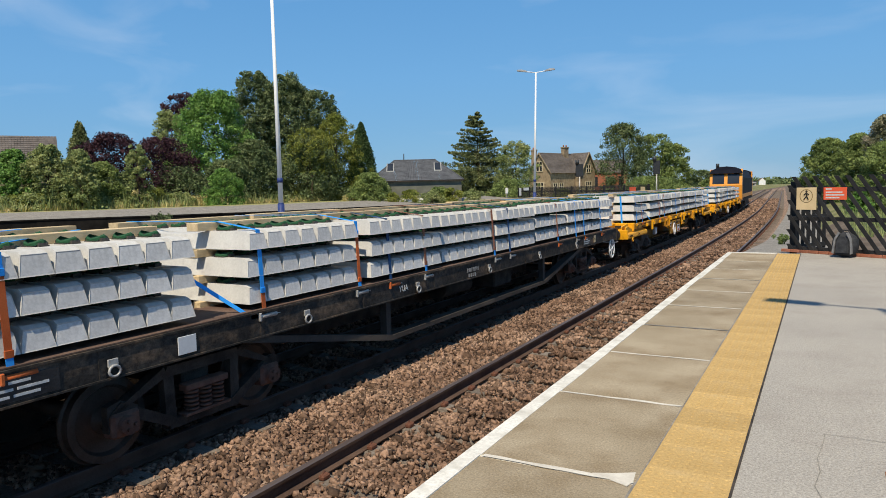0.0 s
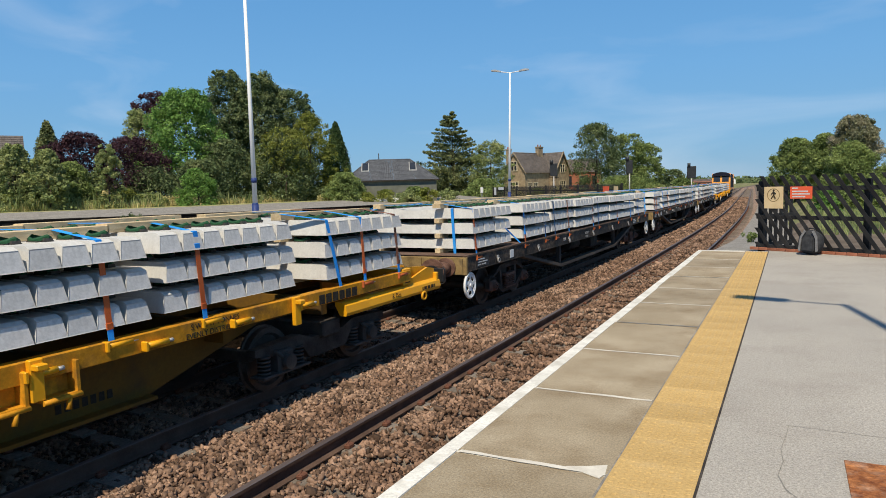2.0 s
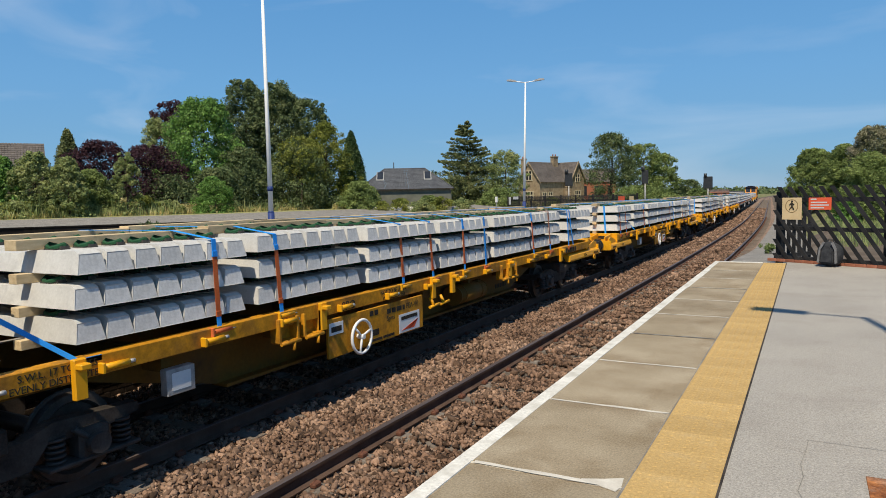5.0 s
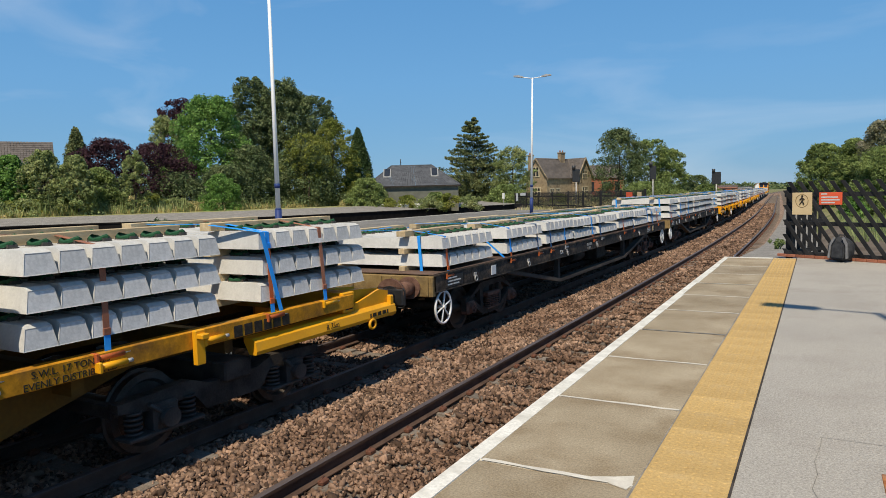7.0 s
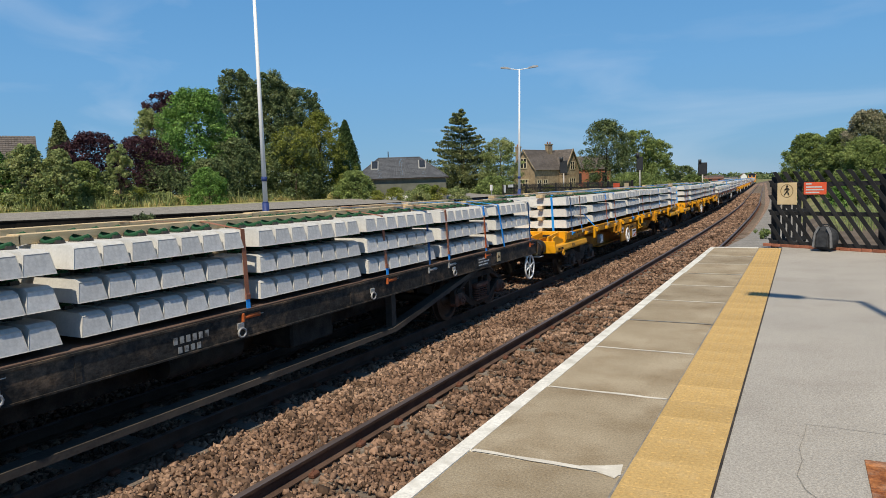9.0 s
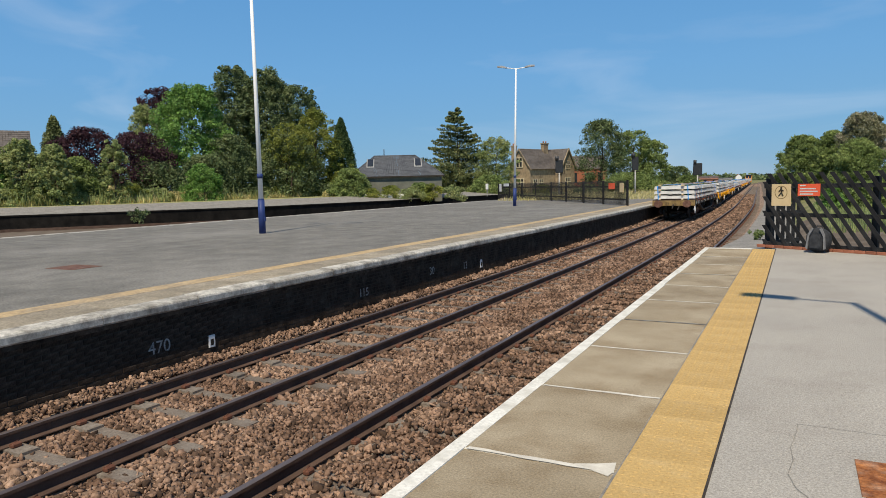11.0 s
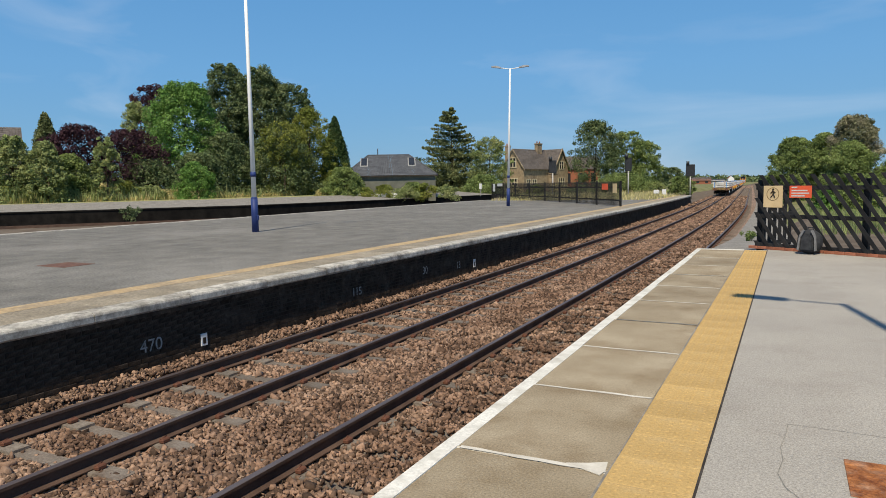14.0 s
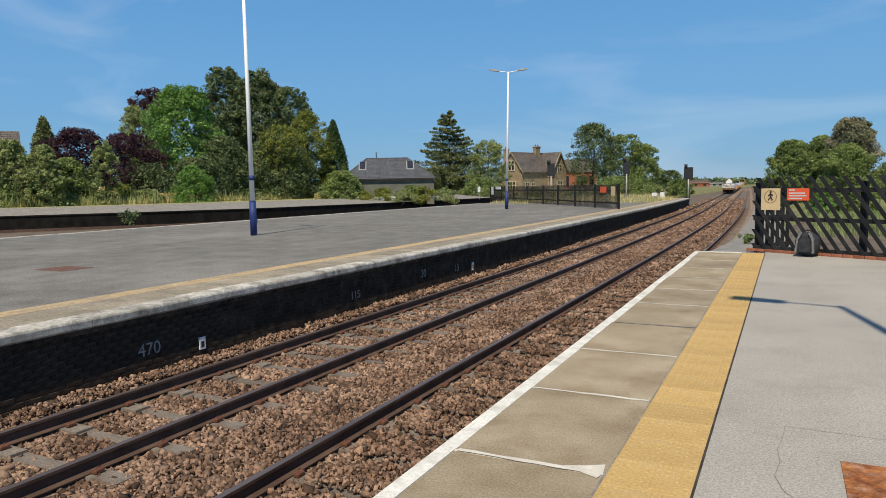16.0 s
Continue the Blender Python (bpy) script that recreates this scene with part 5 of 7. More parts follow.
def make_house():
    rng = random.Random(4)
    hs = thing("stone_house", "sandstone station house with a steep brown tile roof", "house", pose(-49.0, 128.0, -0.2, 0, 0, 74))
    # the main range runs along +x, its gable faces -x; a cross wing stands at the far end
    L, hd, ev, rg = 12.0, 2.6, 4.9, 8.6
    bm = bmesh.new()
    prism(bm, [(-hd, -0.3), (hd, -0.3), (hd, ev), (0, rg - 0.25), (-hd, ev)], 0, L, "x")
    part("wall", bm, M["sandstone"], hs)
    bm = bmesh.new()
    roof_tiles(bm, (-0.2, -hd - 0.35, ev - 0.35), (L, -hd - 0.35, ev - 0.35), (L, 0, rg), (-0.2, 0, rg), 18, 30, 0.05, rng)
    roof_tiles(bm, (-0.2, hd + 0.35, ev - 0.35), (L, hd + 0.35, ev - 0.35), (L, 0, rg), (-0.2, 0, rg), 18, 30, 0.05, rng)
    tube(bm, (-0.2, 0, rg), (L, 0, rg), 0.12, 6)
    part("roof", bm, M["tileroof"], hs, "steep brown tile roof")
    bm = bmesh.new()
    for s in (-1, 1):
        prism(bm, [(0, rg + 0.12), (s * (hd + 0.4), ev - 0.42), (s * (hd + 0.4), ev - 0.7), (0, rg - 0.22)], -0.32, -0.12, "x")
    bmesh.ops.recalc_face_normals(bm, faces=bm.faces)
    part("gable_coping", bm, M["sandstone"], hs)
    # cross wing
    bm = bmesh.new()
    prism(bm, [(L - 3.6, -0.3), (L + 1.4, -0.3), (L + 1.4, ev), (L - 1.1, rg - 0.1), (L - 3.6, ev)], -hd - 1.6, hd + 1.2)
    part("wing_wall", bm, M["sandstone"], hs)
    bm = bmesh.new()
    for s in (-1, 1):
        roof_tiles(bm, (L - 1.1 + s * 2.8, -hd - 1.85, ev - 0.4), (L - 1.1 + s * 2.8, hd + 1.3, ev - 0.4), (L - 1.1, hd + 1.3, rg + 0.15), (L - 1.1, -hd - 1.85, rg + 0.15), 18, 22, 0.05, rng)
    part("wing_roof", bm, M["tileroof"], hs)
    bm = bmesh.new()
    for s in (-1, 1):
        prism(bm, [(L - 1.1, rg + 0.25), (L - 1.1 + s * 3.0, ev - 0.42), (L - 1.1 + s * 3.0, ev - 0.7), (L - 1.1, rg - 0.1)], -hd - 1.95, -hd - 1.75)
    bmesh.ops.recalc_face_normals(bm, faces=bm.faces)
    part("wing_gable_coping", bm, M["sandstone"], hs)
    for x, y, h, w in ((8.4, -0.2, 2.5, 1.5), (0.4, 1.6, 1.9, 0.8)):
        bm = bmesh.new()
        box(bm, x - w / 2, x + w / 2, y - 0.4, y + 0.4, rg - 2.2, rg - 0.9 + h - 0.45)
        ch = part("chimney", bm, M["sandstone"], hs)
        bm = bmesh.new()
        box(bm, x - w / 2 - 0.1, x + w / 2 + 0.1, y - 0.5, y + 0.5, rg - 0.9 + h - 0.45, rg - 0.9 + h - 0.2, 0.03)
        part("chimney_cap", bm, M["sandstone"], ch)
        for k in (-0.3, 0.3):
            bm = bmesh.new()
            tube(bm, (x + k * w, y, rg - 0.9 + h - 0.22), (x + k * w, y, rg - 0.9 + h + 0.2), 0.13, 8)
            part("chimney_pot", bm, M["brick"], ch)
    for x, z, w, h, k in ((1.6, 1.0, 1.3, 1.6, 2), (3.6, 1.0, 1.3, 1.6, 2)):
        make_window(hs, x, -hd - (0.1 if z > 4 else 0), z, w, h, k)
    make_window(hs, L - 1.1, -hd - 1.6, 1.0, 2.0, 1.8, 3)
    make_window(hs, L - 1.1, -hd - 1.6, 4.6, 1.5, 1.6, 2)
    # windows in the gable that faces -x
    for x, z, w, h, k in ((0.0, 5.0, 1.5, 1.9, 2), (0.0, 1.0, 2.0, 1.8, 3)):
        bm = bmesh.new()
        box(bm, -0.05, 0.05, x - w / 2, x + w / 2, z, z + h)
        wd = part("window", bm, M["glass"], hs)
        for i in range(k + 1):
            u = x - w / 2 + w * i / k
            bm = bmesh.new()
            box(bm, -0.12, 0.02, u - 0.09, u + 0.09, z - 0.05, z + h + 0.1)
            part("mullion", bm, M["trim"], wd)
        for zz in (z, z + h * 0.6, z + h):
            bm = bmesh.new()
            box(bm, -0.11, 0.02, x - w / 2 - 0.14, x + w / 2 + 0.14, zz - 0.08, zz + 0.08)
            part("transom", bm, M["trim"], wd)


make_house()


def make_far_buildings():
    rng = random.Random(6)
    def shed(name, label, x, y, w, d, ev, rg, wall, roof, rz):
        b = thing(name, label, "building", pose(x, y, -0.4, 0, 0, rz))
        bm = bmesh.new()
        prism(bm, [(-d / 2, -0.3), (d / 2, -0.3), (d / 2, ev), (0, rg), (-d / 2, ev)], -w / 2, w / 2, "x")
        part("wall", bm, M[wall], b)
        bm = bmesh.new()
        for s in (-1, 1):
            roof_tiles(bm, (-w / 2 - 0.2, s * (d / 2 + 0.3), ev - 0.2), (w / 2 + 0.2, s * (d / 2 + 0.3), ev - 0.2), (w / 2 + 0.2, 0, rg + 0.1), (-w / 2 - 0.2, 0, rg + 0.1), 20, 30, 0.05, rng)
        part("roof", bm, M[roof], b)
        for i in range(3):
            bm = bmesh.new()
            u = -w / 3 + i * w / 3
            box(bm, u - 0.6, u + 0.6, -d / 2 - 0.04, -d / 2 + 0.1, ev * 0.35, ev * 0.8)
            part("window", bm, M["glass"], b)
    shed("garden_house", "old house with a grey-brown roof behind the bushes", -84.2, 46.6, 9, 8, 5.0, 9.6, "sandstone", "tileroof", 60)
    shed("red_brick_shed", "low red brick building beside the line", -36.7, 328, 11, 6, 2.0, 3.2, "brick", "tileroof", 8)
    shed("white_shed", "low pale building beside the line", -31.4, 355, 8, 6, 1.7, 2.4, "render", "slate", 8)
    shed("signal_box", "small signal box with a pale gable and red roof", -35.8, 512, 5.5, 4.0, 2.9, 4.9, "whitepaint", "brick", 100)
    shed("rear_house", "brick house behind the stone house", -44.5, 158.5, 9, 6, 5.2, 8.0, "brick", "tileroof", 30)


make_far_buildings()


# ---- signals ----
def make_signal(x, y, z, head, label, wide=0.55, tall=1.7):
    s = thing("railway_signal", label, "signal", pose(x, y, z, 0, 0, 12))
    bm = bmesh.new()
    tube(bm, (0, 0, 0), (0, 0, head), 0.08, 10)
    part("post", bm, M["steelgrey"], s)
    bm = bmesh.new()
    box(bm, -wide, wide, -0.1, 0.1, head - 0.2, head + tall - 0.2, 0.05)
    part("head", bm, M["buffer"], s, "black signal head seen from behind")
    bm = bmesh.new()
    tube(bm, (-wide * 0.6, 0, head + tall - 0.3), (-wide * 0.6, 0, head + tall + 0.25), 0.22, 8)
    part("hood", bm, M["buffer"], s)
    bm = bmesh.new()
    for k in range(int(head / 0.3)):
        tube(bm, (-0.22, 0.35, 0.2 + k * 0.3), (0.22, 0.35, 0.2 + k * 0.3), 0.015, 5)
    for u in (-0.22, 0.22):
        tube(bm, (u, 0.35, 0), (u, 0.35, head + 0.6), 0.022, 6)
    part("ladder", bm, M["bogie"], s)
    bm = bmesh.new()
    box(bm, -0.6, 0.6, 0.1, 0.75, head - 0.35, head - 0.29)
    for u in (-0.58, 0.58):
        tube(bm, (u, 0.72, head - 0.3), (u, 0.72, head + 0.75), 0.02, 6)
        tube(bm, (u, 0.1, head + 0.75), (u, 0.72, head + 0.75), 0.02, 6)
    part("platform", bm, M["bogie"], s)


make_signal(-26.0, 81.5, -0.9, 3.9, "black signal on a grey post with a ladder", 0.45, 1.6)
make_signal(-18.0, 87.3, -1.1, 4.2, "black signal on a grey post with a ladder", 0.4, 1.7)
make_signal(-12.8, 105.3, -1.1, 3.5, "broad black signal on a post beside the far track", 0.62, 1.75)


def make_lineside():
    for x, y, w, h, lab in ((-14.2, 90.8, 0.5, 1.7, "narrow white post beside the line"), (-13.5, 81, 0.6, 0.9, "small white cabinet beside the line"), (-39.4, 89.9, 0.35, 1.8, "narrow white marker post"), (-51.2, 73.6, 0.4, 1.0, "small white marker board")):
        c = thing("lineside_marker", lab, "marker", pose(x, y, -0.3 if y < 85 else -1.15 if x > -20 else -0.1))
        bm = bmesh.new()
        box(bm, -0.05, 0.05, -0.05, 0.05, 0, h, 0.005)
        part("post", bm, M["steelgrey"], c)
        bm = bmesh.new()
        box(bm, -w / 2, w / 2, -0.12, 0.12, h * 0.55, h, 0.02)
        part("box", bm, M["whitepaint"], c)
    # old timber buffer stop at the disused track
    st = thing("old_timber_post", "weathered grey timber buffer post on the disused platform", "post", pose(-61.5, 26.0, -0.05, 0, 0, 25))
    bm = bmesh.new()
    prism(bm, [(-0.62, 0), (0.6, 0), (0.42, 2.9), (-0.7, 3.0)], -0.3, 0.2)
    part("timber", bm, M["oldsleeper"], st)
    bm = bmesh.new()
    prism(bm, [(0.62, 0), (0.98, 0), (0.84, 2.6), (0.46, 2.75)], -0.2, 0.3)
    part("iron_backing", bm, M["bogie"], st)
    # rails of the disused track
    tr = thing("track_disused", "rusty disused track beside the island", "railway track", kind="structure")
    line = [(-70, 4), (-63.1, 20.5), (-57.8, 33.5), (-51.4, 42.1), (-46.2, 50.7), (-42.7, 68.8), (-40.9, 94.8)]
    for d in (2.2, 3.7):
        bm = bmesh.new()
        rows = [[bm.verts.new((x + d + u, y - d * 0.35, z)) for u, z in ((-0.05, -1.22), (0.05, -1.22), (0.035, -1.06), (-0.035, -1.06))] for x, y in line]
        for p, q in zip(rows, rows[1:]):
            for i in range(4):
                bm.faces.new((p[i], p[(i + 1) % 4], q[(i + 1) % 4], q[i]))
        bmesh.ops.recalc_face_normals(bm, faces=bm.faces)
        part("rail", bm, M["rail"], tr)


make_lineside()


def make_wall_marks():
    """Painted chainage figures and plates on the island's wall."""
    def at(y, z):
        return Matrix.Translation((FAR_EDGE - 0.097 + off(y), y, z)) @ Matrix(((0, 0, 1, 0), (1, 0, 0, 0), (0, 1, 0, 0), (0, 0, 0, 1)))
    marks = [("470", 6.86, -0.66, 0.27), ("115", 12.26, -0.66, 0.25), ("30", 15.4, -0.57, 0.28), ("13", 17.4, -0.66, 0.28)]
    for text, y, z, size in marks:
        cu = bpy.data.curves.new("figures", "FONT")
        cu.body, cu.size, cu.extrude, cu.align_x, cu.align_y = text, size, 0.002, "CENTER", "CENTER"
        tmp = bpy.data.objects.new("figures", cu)
        me = bpy.data.meshes.new_from_object(tmp)
        bpy.data.objects.remove(tmp)
        me.materials.clear()
        me.materials.append(M["whitemark"])
        ob = new("painted_marking", me)
        ob.matrix_basis = at(y, z)
        tagged(ob, "faded white figures painted on the black wall", "marking")
    for y, z, w, h in ((7.87, -0.78, 0.13, 0.2), (18.5, -0.72, 0.14, 0.24)):
        bm = bmesh.new()
        box(bm, -0.02, 0.004, -w / 2, w / 2, -h / 2, h / 2, 0.003)
        ob = tagged(part("number_plate", bm, M["whitepaint"], None), "small white plate on the black wall", "plate")
        ob.matrix_basis = pose(FAR_EDGE - 0.09 + off(y), y, z)
        bm = bmesh.new()
        box(bm, 0.0042, 0.006, -w / 4, w / 4, -h / 3, h / 6)
        part("plate_bar", bm, M["letter"], ob)


make_wall_marks()


# ---- train ----
SPEED = 24.6


def sleeper_mesh():
    """A prestressed sleeper: trapezoid, waisted in the middle, sloping rounded ends, with rail seats, pads and spring clips."""
    bm = bmesh.new()
    xb = [-1.25, -1.165, -0.98, -0.55, -0.3, 0.3, 0.55, 0.98, 1.165, 1.25]
    xt = [-1.224, -1.165, -0.98, -0.55, -0.3, 0.3, 0.55, 0.98, 1.165, 1.224]
    top = [0.172, 0.198, 0.2, 0.2, 0.165, 0.165, 0.2, 0.2, 0.198, 0.172]
    wid = [0.108, 0.103, 0.103, 0.098, 0.09, 0.09, 0.098, 0.103, 0.103, 0.108]
    bot = [0.143, 0.143, 0.143, 0.143, 0.134, 0.134, 0.143, 0.143, 0.143, 0.143]
    rows = [[bm.verts.new((q, -b, 0)), bm.verts.new((q, b, 0)), bm.verts.new((x, w, t)), bm.verts.new((x, -w, t))] for q, x, t, w, b in zip(xb, xt, top, wid, bot)]
    for a, b in zip(rows, rows[1:]):
        for i in range(4):
            bm.faces.new((a[i], a[(i + 1) % 4], b[(i + 1) % 4], b[i]))
    ends = [bm.faces.new(rows[0]), bm.faces.new(rows[-1])]
    bmesh.ops.recalc_face_normals(bm, faces=bm.faces)
    bmesh.ops.inset_individual(bm, faces=ends, thickness=0.012, depth=-0.003)
    for f in ends:
        f.material_index = 1
    for s in (-1, 1):
        x = s * 0.7525
        box(bm, x - 0.075, x + 0.075, -0.08, 0.08, 0.2, 0.209, mi=3)
        for side in (-1, 1):
            box(bm, x + side * 0.1 - 0.026, x + side * 0.1 + 0.026, -0.04, 0.04, 0.2, 0.232, mi=3)
        loop = [(x + 0.13 * math.cos(k * math.pi / 4), 0.075 * math.sin(k * math.pi / 4), 0.238 + 0.02 * math.cos(k * math.pi / 2)) for k in range(8)]
        c = Vector((x, 0, 0.238))
        out = [bm.verts.new(p) for p in loop]
        mid = [bm.verts.new(c.lerp(Vector(p), 0.84) + Vector((0, 0, 0.012))) for p in loop]
        low = [bm.verts.new((p[0], p[1], p[2] - 0.024)) for p in loop]
        for k in range(8):
            for u, w in ((out, mid), (low, out)):
                bm.faces.new((u[k], u[(k + 1) % 8], w[(k + 1) % 8], w[k])).material_index = 2
    return mesh_of(bm, M["newconc"], M["endconc"], M["green"], M["steeldark"])


SLEEPER = sleeper_mesh()
SLEEPER.transform(Matrix.Diagonal((1, 1, 1.16, 1)))


def ribbon(bm, a, b, side, thick, mi=0):
    """A flat band from a to b; side is half its width as a vector."""
    a, b, side = Vector(a), Vector(b), Vector(side)
    n = (b - a).cross(side).normalized() * thick / 2
    vs = [bm.verts.new(p + e * side + f * n) for p in (a, b) for e, f in ((-1, -1), (1, -1), (1, 1), (-1, 1))]
    fs = [bm.faces.new([vs[i] for i in q]) for q in ((0, 1, 2, 3), (7, 6, 5, 4), (0, 4, 5, 1), (1, 5, 6, 2), (2, 6, 7, 3), (3, 7, 4, 0))]
    for f in fs:
        f.material_index = mi


def strap_mesh(z_top, z_low, cuts, mats):
    """A lashing strap over the planks on top and down one side; cuts: shares of its height at which the webbing changes."""
    bm = bmesh.new()
    hw = (0, 0.03, 0)
    over = [(-1.22, z_top), (-1.0, z_top + 0.106), (0.6, z_top + 0.106), (1.215, z_top + 0.004)]
    for (x0, z0), (x1, z1) in zip(over, over[1:]):
        ribbon(bm, (x0, 0, z0), (x1, 0, z1), hw, 0.006)
    low = z_low + 0.06
    edges = [z_top + 0.004] + [z_top + (low - z_top) * c for c in cuts] + [low]
    for i, (z0, z1) in enumerate(zip(edges, edges[1:])):
        x0, x1 = 1.215 + 0.06 * (z_top - z0) / (z_top - low), 1.215 + 0.06 * (z_top - z1) / (z_top - low)
        ribbon(bm, (x0 + 0.002 * i, 0, z0), (x1 + 0.002 * i, 0, z1), hw, 0.006, mi=i)
        if i:
            box(bm, x0 - 0.004, x0 + 0.014, -0.036, 0.036, z0 - 0.035, z0 + 0.035, 0.004, mi=i - 1)
    return mesh_of(bm, *mats)


def anchor_mesh():
    bm = bmesh.new()
    tube(bm, (1.28, -0.12, 0), (1.28, 0.14, 0), 0.035, 8, mi=0)
    tube(bm, (1.28, 0.14, 0), (1.28, 0.2, 0), 0.022, 8, mi=1)
    box(bm, 1.235, 1.33, -0.155, -0.12, -0.055, 0.055, 0.008, mi=0)
    return bm


ANCHORS = {k: mesh_of(anchor_mesh(), M[k], M["steelgrey"]) for k in ("orange", "blue", "wagonyellow", "steelgrey")}
STRAPS = {}


def strap_kind(kind, layers, base):
    key = (kind, layers, base)
    if key not in STRAPS:
        cuts, mats = {"m": ((0.16, 0.84), ("blue", "orange", "blue")), "b": ((), ("blue",)), "d": ((), ("navy",)),
                      "o": ((0.8,), ("faded", "blue")), "v": ((0.72,), ("blue", "orange"))}[kind]
        STRAPS[key] = strap_mesh(base + layers * 0.337 - 0.098, base - 0.2, cuts, [M[k] for k in mats])
    return STRAPS[key]


def load_wagon(wagon, base, first, steps, layers, rng, straps, anchors):
    """Eight stacks of seven sleepers to the layer on timber battens, lashed down by straps."""
    pitch, n = 0.288, 7
    y = first
    starts = []
    for k in range(8):
        starts.append(y)
        side, lift = rng.uniform(-0.03, 0.03), rng.choice([0.0, 0.0, 0.012, 0.03])
        for lay in range(layers + 1):
            z = base + lift + lay * 0.337
            for bx in (-0.9, 0.5):
                bm = bmesh.new()
                wide = 0.09 if lay == layers else 0.06
                box(bm, bx - wide, bx + wide, y - 0.09, y + (2.13 if lay == layers else n * pitch + 0.03), z - 0.102, z + (0.004 if lay == layers else -0.002), 0.004)
                part("timber_batten", bm, M["timber"], wagon)
        for lay in range(layers):
            shift = rng.uniform(-0.03, 0.05) if lay else 0
            for i in range(n):
                part("concrete_sleeper", SLEEPER, None, wagon,
                     at=Matrix.Translation((side + rng.uniform(-0.003, 0.003), y + (i + 0.5) * pitch + shift + rng.uniform(-0.005, 0.005), base + lift + lay * 0.337)) @ Matrix.Rotation(rng.uniform(-0.004, 0.004), 4, "Z"))
        y += steps[k] if k < 7 else 0
    for sy, kind in straps:
        part("lashing_strap", strap_kind(kind, layers, base), None, wagon, at=Matrix.Translation((0, sy, 0)) @ Matrix.Rotation(rng.uniform(-0.05, 0.02), 4, "X"))
        part("strap_anchor", ANCHORS[rng.choice(anchors)], None, wagon, at=Matrix.Translation((0, sy + 0.05, base - 0.17)))
    zt = base + layers * 0.337 - 0.09
    # straps down the rear face, and one slanting down in the gap behind the first stack
    for bx in (-0.98, 0.86):
        bm = bmesh.new()
        ribbon(bm, (bx, first - 0.03, base - 0.09), (bx - 0.05, first - 0.02, zt), (0.028, 0, 0), 0.006)
        ribbon(bm, (bx - 0.05, first - 0.02, zt), (bx * 0.55 - 0.1, first + 1.4, zt + 0.1), (0.028, 0, 0), 0.006)
        part("end_strap", bm, M["blue"], wagon)
    bm = bmesh.new()
    gap = starts[1] - 0.12
    ribbon(bm, (1.0, gap - 0.5, base + 0.42), (1.27, gap + 0.1, base - 0.15), (0, 0.022, 0.012), 0.006)
    ribbon(bm, (1.275, gap + 0.08, base - 0.15), (1.275, gap + 0.3, base - 0.15), (0, 0, 0.028), 0.05)
    part("slanting_strap", bm, M["blue"], wagon)
    if steps[6] > 2.3:
        bm = bmesh.new()
        a = starts[7]
        ribbon(bm, (1.235, a + 0.06, zt), (1.28, a + 0.28, base - 0.14), (0, 0.03, 0.0), 0.006)
        ribbon(bm, (0.6, a - 0.1, zt + 0.1), (1.235, a + 0.06, zt), (0.0, 0.03, 0), 0.006)
        part("slanting_strap", bm, M["blue"], wagon)


def wheel_mesh(r=0.46):
    bm = bmesh.new()
    for s in (-1, 1):
        prof = [(0.09, 0.705), (r + 0.028, 0.705), (r + 0.028, 0.73), (r + 0.002, 0.738), (r - 0.002, 0.82), (r - 0.07, 0.825), (r - 0.1, 0.78), (0.14, 0.76), (0.1, 0.82)]
        seg = 28
        rows = [[bm.verts.new((s * w, rr * math.cos(2 * math.pi * i / seg), rr * math.sin(2 * math.pi * i / seg))) for rr, w in prof] for i in range(seg)]
        for i in range(seg):
            for j in range(len(prof) - 1):
                bm.faces.new((rows[i][j], rows[(i + 1) % seg][j], rows[(i + 1) % seg][j + 1], rows[i][j + 1]))
    tube(bm, (-0.95, 0, 0), (0.95, 0, 0), 0.085, 12)
    bmesh.ops.recalc_face_normals(bm, faces=bm.faces)
    return mesh_of(bm, M["wheel"])


WHEELSET = wheel_mesh(0.41)


def bogie_three_piece():
    """Cast side frames with windows, coil springs in the middle and end caps on the axle boxes."""
    bm = bmesh.new()
    for s in (-1, 1):
        x0, x1 = s * 0.95, s * 1.08
        lo, hi = min(x0, x1), max(x0, x1)
        for e in (-1, 1):
            post = [(e * 0.36, 0.27), (e * 0.48, 0.24), (e * 0.5, 0.9), (e * 0.38, 0.9)]
            jaw = [(e * 1.12, 0.4), (e * 1.12, 0.68), (e * 0.98, 0.72), (e * 0.8, 0.62), (e * 0.78, 0.4)]
            prism(bm, post[::e], lo + 0.02, hi - 0.02, "x")
            prism(bm, jaw[::-e], lo + 0.02, hi - 0.02, "x")
        prism(bm, [(-0.46, 0.22), (0.46, 0.22), (0.42, 0.32), (-0.42, 0.32)], lo, hi, "x")
        prism(bm, [(-0.52, 0.82), (0.52, 0.82), (0.46, 0.94), (-0.46, 0.94)], lo, hi, "x")
        prism(bm, [(-1.08, 0.62), (-0.44, 0.24), (-0.36, 0.32), (-0.98, 0.7)], lo, hi, "x")
        prism(bm, [(1.08, 0.62), (0.44, 0.24), (0.36, 0.32), (0.98, 0.7)], lo, hi, "x")
        prism(bm, [(-1.1, 0.6), (-1.0, 0.6), (-0.46, 0.84), (-0.5, 0.94)], lo, hi, "x")
        prism(bm, [(1.1, 0.6), (1.0, 0.6), (0.46, 0.84), (0.5, 0.94)], lo, hi, "x")
    box(bm, -0.95, 0.95, -0.18, 0.18, 0.6, 0.92, 0.02)
    return mesh_of(bm, M["bogie"])


